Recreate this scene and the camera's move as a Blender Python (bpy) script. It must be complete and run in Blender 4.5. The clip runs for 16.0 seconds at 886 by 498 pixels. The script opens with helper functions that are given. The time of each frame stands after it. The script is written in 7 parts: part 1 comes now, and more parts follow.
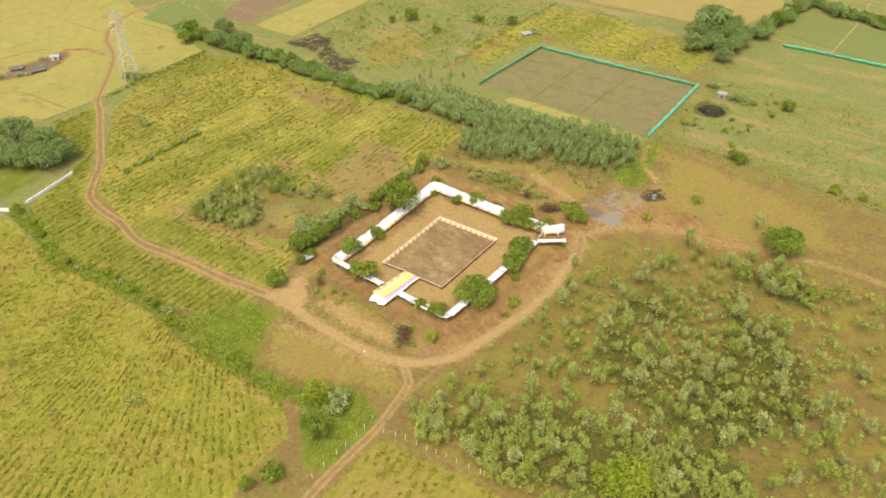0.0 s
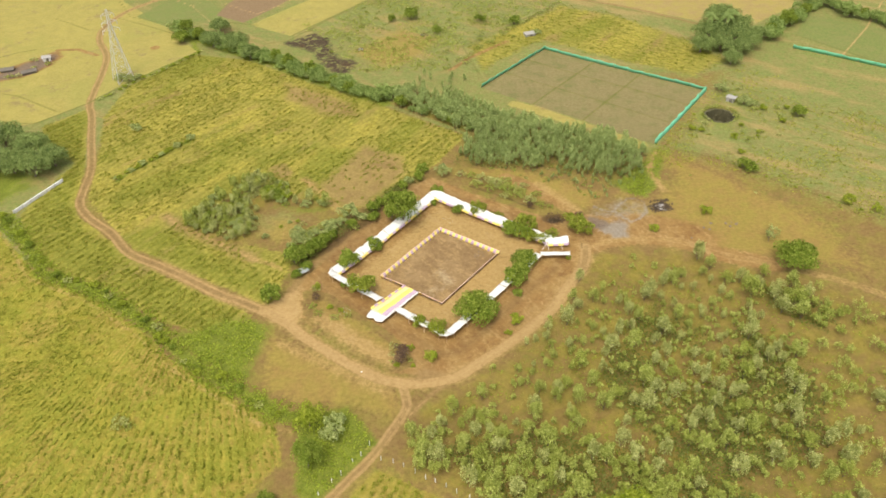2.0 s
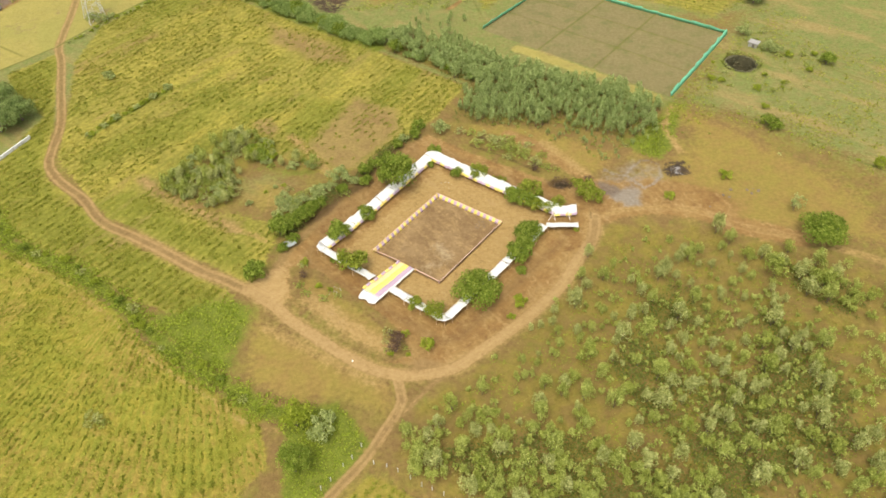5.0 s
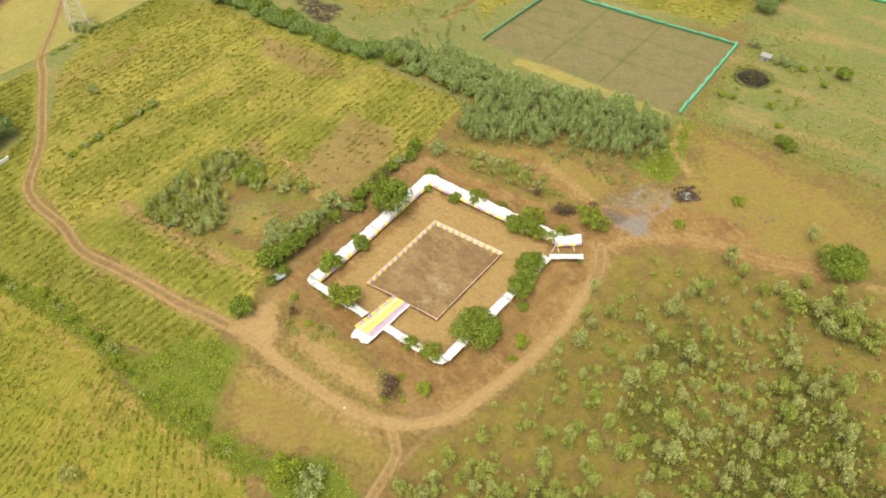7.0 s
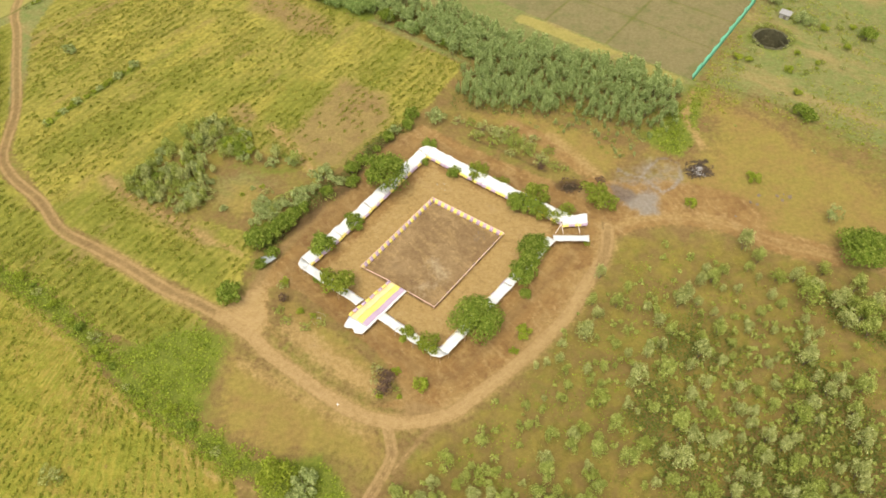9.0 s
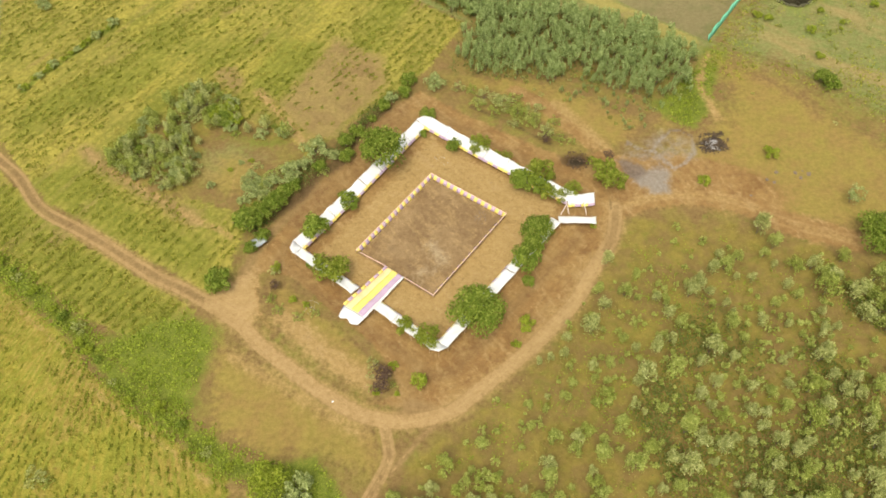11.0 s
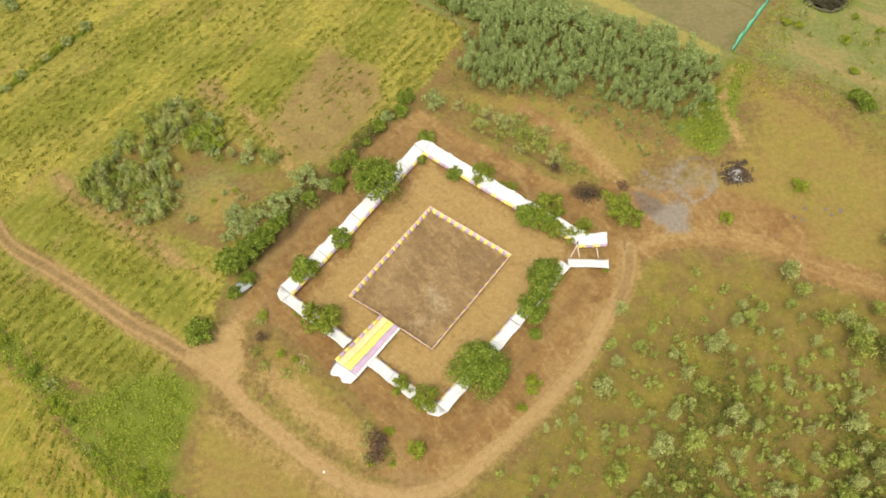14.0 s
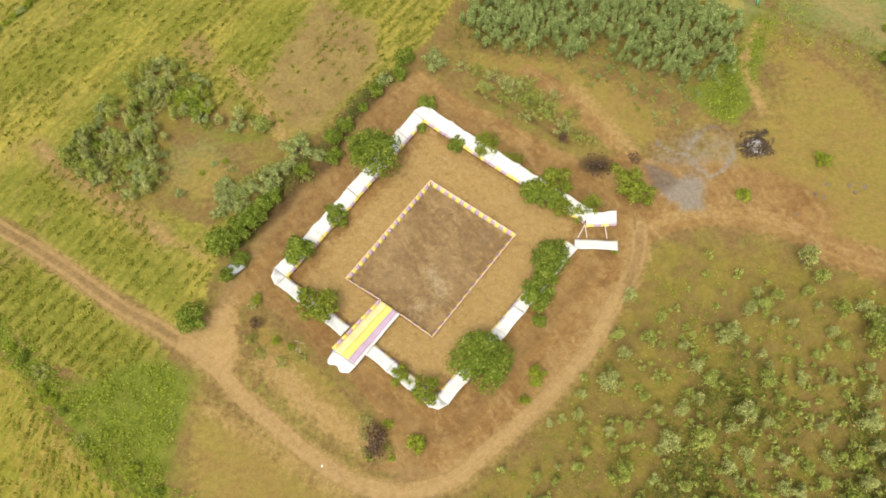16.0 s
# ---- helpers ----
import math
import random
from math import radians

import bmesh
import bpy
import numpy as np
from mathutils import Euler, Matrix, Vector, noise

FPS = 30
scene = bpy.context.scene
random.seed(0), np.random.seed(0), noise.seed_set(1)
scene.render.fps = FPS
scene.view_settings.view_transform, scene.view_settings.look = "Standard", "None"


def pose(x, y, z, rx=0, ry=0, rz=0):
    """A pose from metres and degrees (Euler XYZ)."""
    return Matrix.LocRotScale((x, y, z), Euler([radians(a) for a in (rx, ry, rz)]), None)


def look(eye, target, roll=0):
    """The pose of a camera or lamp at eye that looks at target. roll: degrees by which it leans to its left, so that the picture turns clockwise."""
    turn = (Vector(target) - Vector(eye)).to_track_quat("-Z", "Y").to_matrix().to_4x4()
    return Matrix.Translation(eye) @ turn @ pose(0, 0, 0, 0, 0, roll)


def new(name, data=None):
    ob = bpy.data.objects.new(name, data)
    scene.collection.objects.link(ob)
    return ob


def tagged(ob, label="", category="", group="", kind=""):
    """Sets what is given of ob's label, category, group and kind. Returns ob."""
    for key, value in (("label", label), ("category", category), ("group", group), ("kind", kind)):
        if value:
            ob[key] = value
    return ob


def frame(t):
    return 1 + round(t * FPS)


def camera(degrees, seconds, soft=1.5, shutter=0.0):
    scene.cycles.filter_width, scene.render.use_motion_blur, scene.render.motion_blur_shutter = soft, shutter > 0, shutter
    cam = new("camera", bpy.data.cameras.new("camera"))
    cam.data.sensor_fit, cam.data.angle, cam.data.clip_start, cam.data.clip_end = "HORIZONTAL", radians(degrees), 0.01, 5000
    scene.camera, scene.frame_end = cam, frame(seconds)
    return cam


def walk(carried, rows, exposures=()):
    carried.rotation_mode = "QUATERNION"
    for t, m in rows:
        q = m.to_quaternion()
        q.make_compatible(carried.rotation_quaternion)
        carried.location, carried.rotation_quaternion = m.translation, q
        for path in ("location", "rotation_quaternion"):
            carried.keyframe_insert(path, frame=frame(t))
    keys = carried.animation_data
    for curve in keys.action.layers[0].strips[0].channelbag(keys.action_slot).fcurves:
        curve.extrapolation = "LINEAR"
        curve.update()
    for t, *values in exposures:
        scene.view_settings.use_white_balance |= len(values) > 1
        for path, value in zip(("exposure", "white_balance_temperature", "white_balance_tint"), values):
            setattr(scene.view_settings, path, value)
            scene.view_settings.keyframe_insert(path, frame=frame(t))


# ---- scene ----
cam = camera(58.0, 16.0, soft=1.7)
PATH = [
    (0, (0.211, 2.009, 111.564), (0.145, 3.596, 110.35), -3.5),
    (0.5, (0.292, 3.246, 111.679), (0.224, 4.833, 110.463), -3.5),
    (1, (0.399, 5.012, 111.687), (0.329, 6.598, 110.47), -3.5),
    (1.5, (0.443, 7.214, 111.671), (0.374, 8.799, 110.454), -3.5),
    (2, (0.513, 9.665, 111.662), (0.442, 11.24, 110.431), -3.6),
    (2.5, (0.593, 12.289, 111.687), (0.519, 13.837, 110.422), -3.8),
    (3, (0.538, 14.898, 111.663), (0.464, 16.421, 110.369), -3.8),
    (3.5, (0.527, 17.626, 111.668), (0.453, 19.124, 110.344), -3.8),
    (6, (0.949, 33.747, 111.774), (0.873, 35.172, 110.373), -4.0),
    (6.5, (1.066, 36.691, 111.836), (0.99, 38.115, 110.433), -4.1),
    (7, (1.162, 39.236, 111.852), (1.085, 40.658, 110.447), -4.0),
    (7.5, (1.234, 41.748, 111.851), (1.157, 43.166, 110.444), -4.0),
    (8, (1.254, 44.569, 111.917), (1.176, 45.963, 110.484), -4.1),
    (8.5, (1.296, 47.892, 112.059), (1.217, 49.246, 110.59), -4.2),
    (9, (1.321, 51.408, 112.166), (1.241, 52.708, 110.648), -4.3),
    (9.5, (1.316, 54.324, 112.353), (1.235, 55.578, 110.797), -4.5),
    (12, (1.695, 70.485, 113.179), (1.607, 71.603, 111.522), -5.1),
    (12.5, (1.768, 73.561, 113.28), (1.679, 74.673, 111.621), -5.1),
    (13, (1.766, 76.841, 113.273), (1.676, 77.949, 111.61), -5.1),
    (13.5, (1.691, 80.403, 113.181), (1.601, 81.48, 111.498), -5.3),
    (14, (1.652, 83.885, 113.2), (1.56, 84.918, 111.49), -5.6),
    (14.5, (1.643, 87.323, 113.227), (1.548, 88.314, 111.492), -5.9),
    (15, (1.707, 90.578, 113.368), (1.61, 91.524, 111.609), -6.3),
    (15.5, (1.889, 93.926, 113.456), (1.787, 94.817, 111.669), -6.8),
    (16, (2.243, 97.387, 113.499), (2.134, 98.208, 111.678), -7.8),
]
# The hillside rises gently towards +x; the path is given in the slope's own plane and turned upright here.
SLOPE = math.tan(radians(2.85))
UPRIGHT = Matrix.Rotation(radians(-2.85), 4, "Y")
walk(cam, [(t, UPRIGHT @ look(eye, target, roll)) for t, eye, target, roll in PATH],
     exposures=[(0.0, 0.62), (6.0, 0.6), (9.5, 0.57), (12.0, 0.53), (16.0, 0.48)])

# ---- world and sun: bright, thinly overcast noon ----
SUN_EL, SUN_ROT = radians(62), radians(200)
world = bpy.data.worlds.new("sky")
scene.world = world
world.use_nodes = True
wn = world.node_tree
sky = wn.nodes.new("ShaderNodeTexSky")
sky.sky_type = "NISHITA"
sky.sun_disc = False
sky.sun_elevation, sky.sun_rotation = SUN_EL, SUN_ROT
sky.dust_density = 4.0
wn.nodes["Background"].inputs["Strength"].default_value = 0.15
haze = wn.nodes.new("ShaderNodeHueSaturation")
haze.inputs["Saturation"].default_value = 0.35
wn.links.new(sky.outputs["Color"], haze.inputs["Color"])
wn.links.new(haze.outputs["Color"], wn.nodes["Background"].inputs["Color"])
sun_data = bpy.data.lights.new("sun", "SUN")
sun_data.energy, sun_data.angle, sun_data.color = 1.5, radians(24), (1.0, 0.93, 0.80)
sun = new("sun", sun_data)
sun.rotation_euler = (radians(90) - SUN_EL, 0, math.pi - SUN_ROT)


# ---- plan helpers ----
rng = np.random.default_rng(7)


def gz(x, y):
    """Height of the ground at a place of the plan: a gentle slope with one levelled pad under the enclosure."""
    lift = SLOPE * 260 * np.tanh(np.asarray(x, float) / 260)
    wave = 0.10 * np.sin(x * 0.11 + y * 0.05) + 0.08 * np.sin(y * 0.13 - x * 0.07 + 1.3)
    pad = -0.8 / (1 + (np.hypot(np.asarray(x, float) + 3, np.asarray(y, float) - 149) / 25) ** 6)
    return lift + wave + pad


def at(x, y, h=0.0):
    return Vector((x, y, float(gz(x, y)) + h))


def seg_dist(px, py, a, b):
    ax, ay = a
    dx, dy = b[0] - ax, b[1] - ay
    k = np.clip(((px - ax) * dx + (py - ay) * dy) / (dx * dx + dy * dy + 1e-9), 0, 1)
    return np.hypot(px - ax - k * dx, py - ay - k * dy)


def line_dist(px, py, pts):
    d = np.full(np.shape(px), 1e9)
    for a, b in zip(pts, pts[1:]):
        d = np.minimum(d, seg_dist(px, py, a, b))
    return d


def poly_dist(px, py, pts):
    """Signed distance to a closed outline, negative inside."""
    loop = list(pts) + [pts[0]]
    d = line_dist(px, py, loop)
    inside = np.zeros(np.shape(px), bool)
    for (x0, y0), (x1, y1) in zip(loop, loop[1:]):
        cross = (y0 > py) != (y1 > py)
        xi = x0 + (py - y0) * (x1 - x0) / ((y1 - y0) if y1 != y0 else 1e-9)
        inside ^= cross & (px < xi)
    return np.where(inside, -d, d)


def inside(x, y, pts):
    return float(poly_dist(np.array([x]), np.array([y]), pts)[0]) < 0


def smooth_line(pts, step=2.0):
    """A rounded polyline through the points (Catmull-Rom)."""
    p = [np.array(q, float) for q in pts]
    p = [2 * p[0] - p[1]] + p + [2 * p[-1] - p[-2]]
    out = []
    for a, b, c, d in zip(p, p[1:], p[2:], p[3:]):
        n = max(1, int(np.linalg.norm(c - b) / step))
        for i in range(n):
            t = i / n
            out.append(tuple(0.5 * (2 * b + (c - a) * t + (2 * a - 5 * b + 4 * c - d) * t ** 2 + (3 * b - a - 3 * c + d) * t ** 3)))
    out.append(tuple(p[-2]))
    return out


# ---- plan: roads, fields and edges ----
ROAD_MAIN = smooth_line([(-100, 338), (-117.7, 319.7), (-124.7, 311.8), (-129.5, 304), (-131.8, 293.8), (-131.6, 287), (-128.9, 278.5), (-122.4, 266.4), (-119.2, 252.5), (-117.3, 240.2), (-115.4, 230.4), (-112.2, 223.4), (-107.2, 208.8),
    (-101.4, 192.5), (-99.6, 180.9), (-98.1, 175.4), (-93.0, 169.3), (-85.9, 163.2), (-79.1, 155.1), (-70.0, 149.7), (-62.0, 144.6), (-54.4, 139.5),
    (-47.3, 135.8), (-38.4, 129.9), (-33.6, 125.2), (-27.3, 120.2), (-22.1, 116.3), (-15.5, 112.8), (-9.2, 112.1), (-3.0, 113.6), (1.7, 117.4),
    (7.4, 122.1), (13.2, 127.8), (17.6, 132.8), (21.5, 139.8), (24.9, 145.3), (26.3, 152.0)])
ROAD_EAST = smooth_line([(26.3, 152), (36.1, 154.3), (47.5, 152.5), (54.1, 147.7), (63.1, 144.0), (72.7, 139.4), (80.7, 135.0), (95, 126), (140, 108)])
FORK = smooth_line([(-3.4, 113.2), (-6.5, 110.6), (-9.6, 107.1), (-12.0, 103.8)])
ROAD_SOUTH = smooth_line([(-13.6, 113.0), (-12.9, 110.6), (-12.1, 106.8), (-14.4, 101.5), (-17.6, 95.6), (-21.7, 90.2), (-25.1, 85.6), (-28.5, 80.6), (-45, 55), (-70, 20)])
ROAD_WEST = smooth_line([(-43.5, 133.5), (-39.3, 137.0), (-37.6, 143.5), (-34.4, 149.2), (-28.0, 159.2)])
FIELD_TRACK = smooth_line([(42, 300), (59.3, 289.7), (80.0, 272.7)])
PADDY_WEST = [(-200, 205), (-128, 219), (-116.5, 231), (-109, 243), (-91, 267), (-113, 296), (-133, 317), (-160, 400), (-400, 420), (-400, 205)]
PADDY_NORTH = [(-77, 289), (-57, 313), (-30, 345), (-10, 345), (-35, 310), (-60, 277)]
PALE_FIELD = [(-123, 301), (-113.8, 319.2), (-109.1, 330.4), (-89.6, 302.7), (-92.3, 291.5), (-101, 294.8), (-105, 288)]
PLOWED = [(-92, 300), (-90, 312), (-82, 330), (-58, 326), (-73.1, 300.7), (-80.1, 291.2)]
ROW_FIELD = [(-42, 134), (-79, 157), (-97, 178), (-101, 195), (-108, 222), (-107, 242), (-91, 265), (-72, 259), (-48, 240), (-24, 222), (0, 203), (-9, 187),
    (-25, 172), (-38, 157), (-41, 143)]
ROW_STRIP = [(-112, 172), (-107, 163), (-96, 150), (-80, 142.5), (-65, 131.5), (-55, 127), (-45, 132), (-70, 147.5), (-86, 161), (-97, 171), (-100, 178), (-103, 192),
    (-109, 210), (-114, 229), (-125, 217), (-118, 205), (-107, 196), (-109, 188)]
WEST_FIELD = [(-115, 166), (-97, 147), (-80, 138.5), (-66, 127), (-58, 119), (-44, 109), (-36, 104), (-33, 95), (-38, 88), (-60, 40), (-300, 40), (-300, 166)]
SOUTH_FIELD = [(-25, 82), (-16.5, 92.6), (-4, 86), (5, 80), (20, 55), (-44, 55)]
NET_FIELD = [(5.1, 231.8), (26.7, 257.1), (71.0, 223.6), (50.2, 194.4)]
EAST_FIELD = [(109, 260), (118.6, 277), (200, 215), (200, 190), (130, 232)]
TAN_FIELD = [(50, 296), (82, 274.5), (98, 270), (117, 285), (150, 400), (20, 400)]
NORTH_ROWS = [(5, 240), (26, 262), (70, 231), (84, 244), (74, 262), (55, 284), (36, 297), (0, 262)]
BURNT = [(-61.7, 271.1), (-52.2, 279.3), (-46.4, 272.4), (-41.5, 257.3), (-34, 252.9), (-37.7, 243.5), (-44.3, 248.5), (-49.9, 262)]
APRON = [(-39.1, 135.2), (-36.6, 143.4), (-32.8, 150.1), (-28.9, 158.2), (-22.0, 166.5), (-17.7, 175.3), (-9.2, 182.7), (-3.2, 178.3), (10.8, 167.3), (19.7, 163.3),
    (26.3, 166.3), (30.2, 158.9), (28.6, 151.0), (23.0, 143.4), (18.6, 134.6), (11.5, 126.2), (1.7, 117.4), (-6.1, 113.6), (-15.7, 115.1), (-24.1, 121.4), (-33.2, 129.0)]
ISLAND = [(-35.1, 138.8), (-30.7, 137.8), (-25.0, 132.4), (-17.9, 126.3), (-14.4, 122.2), (-12.0, 117.4), (-15.7, 116.3), (-22.4, 120.8), (-29.6, 127.0), (-34.0, 132.5)]
ASH = [(27.5, 160.0), (29.9, 166.2), (36.7, 169.8), (42.8, 168.0), (42.1, 162.7), (36.6, 161.3), (36.8, 155.7), (32.2, 154.8)]
SCRUB = [(29, 149.0), (47.1, 147), (58.6, 142.5), (86, 128), (140, 104), (140, 40), (20, 40), (8, 79.6), (-13, 96.0), (-10, 104), (3.0, 114.7), (13.4, 124.1), (22.5, 138.3)]
THICKET = [(-69.2, 165.5), (-66.8, 173.3), (-60.8, 179.0), (-56.9, 186.2), (-50.7, 185.9), (-44.6, 178.5), (-35.0, 172.4), (-33.8, 170.1), (-41.7, 171.5), (-48.9, 173.4),
    (-51.3, 169.5), (-51.7, 159.7), (-55.2, 157.7), (-63.4, 161.0)]
CLEARING = [(-60, 158), (-66, 168), (-56, 184), (-34, 171), (-30, 165), (-41.8, 153), (-50.6, 156)]
GROVE = [(-22.5, 224.7), (-17.7, 231.0), (-3.4, 226.7), (9.8, 213.7), (22.5, 206.4), (37.6, 200.2), (48.8, 193.0), (45.1, 182.5), (36.2, 177.1), (23.2, 184.1), (11.4, 184.5), (-3.6, 187.2), (0, 203)]
DITCH = [(-116, 171.0), (-108.1, 163.4), (-96.7, 149.1), (-80.5, 140.9), (-65.7, 129.7), (-58.8, 122.3), (-48.9, 114.6), (-43.7, 111.3), (-36.1, 105.8), (-29.3, 103.4)]
LUSH_WEST = [(-54.1, 130.9), (-46.5, 132.6), (-41.7, 129.0), (-40.4, 125.6), (-42.6, 119.1), (-42.6, 113.6), (-47.6, 114.1), (-56.9, 122.2), (-62.1, 126.5)]
LUSH_SOUTH = [(-32, 105), (-23, 107), (-16, 97.5), (-21, 92), (-26, 86), (-30, 88)]
LUSH_EAST = [(49.2, 193), (54, 191.5), (50, 183), (46.5, 174), (43.2, 168.6), (40.6, 170.6), (36, 174.4), (36, 177), (41, 181), (45.5, 186)]
DRY_WEDGE = [(-41, 126), (-21, 114), (-13.5, 110), (-13, 103), (-22, 108), (-30, 106), (-40, 112)]
HEDGE_NORTH = [(-101.0, 283.1), (-84.4, 272), (-71.7, 262.0), (-60.6, 254.4), (-47.6, 243.0), (-35.6, 233.7), (-24.3, 224.8)]
HEDGE_FENCE = [(-39, 149), (-37.2, 150.2), (-35.1, 155.2), (-32.0, 159.3), (-27.5, 164.5), (-23.2, 169.8), (-17.9, 177.8), (-13.1, 182.4)]
EAST_EDGE = [(50.6, 194.4), (63.9, 186.4), (77.6, 173.6), (89.3, 163.8), (97.3, 155.0), (130, 128)]
CACTUS = [(-92.0, 186.5), (-90.6, 189.6), (-84, 198), (-77.7, 206.1)]
MEADOW = [(52, 192), (66, 184), (80, 172), (98, 154), (150, 118), (220, 110), (220, 260), (96, 262), (86, 244), (70, 224)]
PASTURE_NORTH = [(-32, 238), (-62, 279), (-36, 310), (0, 360), (60, 330), (36, 297), (0, 262), (4, 240), (-14, 228)]
WELL, WELL_R = (71.0, 208.8), 4.2


def row_pos(x, y):
    """Place across the planting rows, in row widths."""
    a = radians(54)
    out = (-math.sin(a) * x + math.cos(a) * y) / 1.9
    k = np.clip(y - 105, -45, 24)
    west = ((x + 1.123 * k) / (1 - 0.019 * k) - 0.45 * (y - 105 - k)) / 1.3
    out = np.where(poly_dist(x, y, WEST_FIELD) < 0, west, out)
    a = radians(64)
    out = np.where(poly_dist(x, y, SOUTH_FIELD) < 0, (math.sin(a) * x - math.cos(a) * y) / 1.6, out)
    a = radians(-36)
    return np.where(poly_dist(x, y, NORTH_ROWS) < 0, (-math.sin(a) * x + math.cos(a) * y) / 2.2, out)


def row_along(x, y):
    """Place along the planting rows, in metres."""
    out = math.cos(radians(54)) * x + math.sin(radians(54)) * y
    out = np.where(poly_dist(x, y, WEST_FIELD) < 0, y * 1.2, out)
    return np.where(poly_dist(x, y, NORTH_ROWS) < 0, math.cos(radians(-36)) * x + math.sin(radians(-36)) * y, out)


# ---- materials ----
def nodes_of(name):
    m = bpy.data.materials.new(name)
    m.use_nodes = True
    return m, m.node_tree.nodes, m.node_tree.links


class Net:
    """Short hand for building a node tree."""

    def __init__(self, name):
        self.m, self.n, self.l = nodes_of(name)
        self.b = self.n["Principled BSDF"]
        self.geo = self.n.new("ShaderNodeNewGeometry")

    def put(self, sock, v):
        if isinstance(v, bpy.types.NodeSocket):
            self.l.new(v, sock)
        elif isinstance(v, tuple) and len(v) == 3 and sock.type == "RGBA":
            sock.default_value = (*v, 1)
        else:
            sock.default_value = v

    def noise(self, scale, detail=3.0, rough=0.55, vec=None, stretch=None, warp=0.0):
        k = self.n.new("ShaderNodeTexNoise")
        k.inputs["Distortion"].default_value = warp
        k.inputs["Scale"].default_value, k.inputs["Detail"].default_value, k.inputs["Roughness"].default_value = scale, detail, rough
        v = vec or self.geo.outputs["Position"]
        if stretch:
            mp = self.n.new("ShaderNodeMapping")
            mp.vector_type = "TEXTURE"
            mp.inputs["Rotation"].default_value = (0, 0, -stretch[0])
            mp.inputs["Scale"].default_value = (1 / stretch[1], 1 / stretch[2], 1)
            self.l.new(v, mp.inputs["Vector"])
            v = mp.outputs["Vector"]
        self.l.new(v, k.inputs["Vector"])
        return k.outputs["Fac"]

    def math(self, op, a, b=0.0, c=0.0):
        k = self.n.new("ShaderNodeMath")
        k.operation = op
        for s, v in zip(k.inputs, (a, b, c)):
            self.put(s, v)
        return k.outputs[0]

    def step(self, v, lo, hi):
        k = self.n.new("ShaderNodeMapRange")
        k.interpolation_type = "SMOOTHSTEP"
        self.put(k.inputs["Value"], v)
        k.inputs["From Min"].default_value, k.inputs["From Max"].default_value = min(lo, hi), max(lo, hi)
        if lo > hi:
            k.inputs["To Min"].default_value, k.inputs["To Max"].default_value = 1.0, 0.0
        return k.outputs["Result"]

    def mix(self, f, a, b):
        k = self.n.new("ShaderNodeMix")
        k.data_type = "RGBA"
        self.put(k.inputs[0], f)
        self.put(k.inputs[6], a)
        self.put(k.inputs[7], b)
        return k.outputs[2]

    def attr(self, name):
        k = self.n.new("ShaderNodeAttribute")
        k.attribute_name = name
        return k.outputs["Fac"]

    def bump(self, h, strength, dist):
        k = self.n.new("ShaderNodeBump")
        k.inputs["Strength"].default_value, k.inputs["Distance"].default_value = strength, dist
        self.l.new(h, k.inputs["Height"])
        self.l.new(k.outputs["Normal"], self.b.inputs["Normal"])

    def done(self, colour, rough=0.9, spec=0.15):
        self.put(self.b.inputs["Base Color"], colour)
        self.put(self.b.inputs["Roughness"], rough)
        self.b.inputs["Specular IOR Level"].default_value = spec
        return self.m


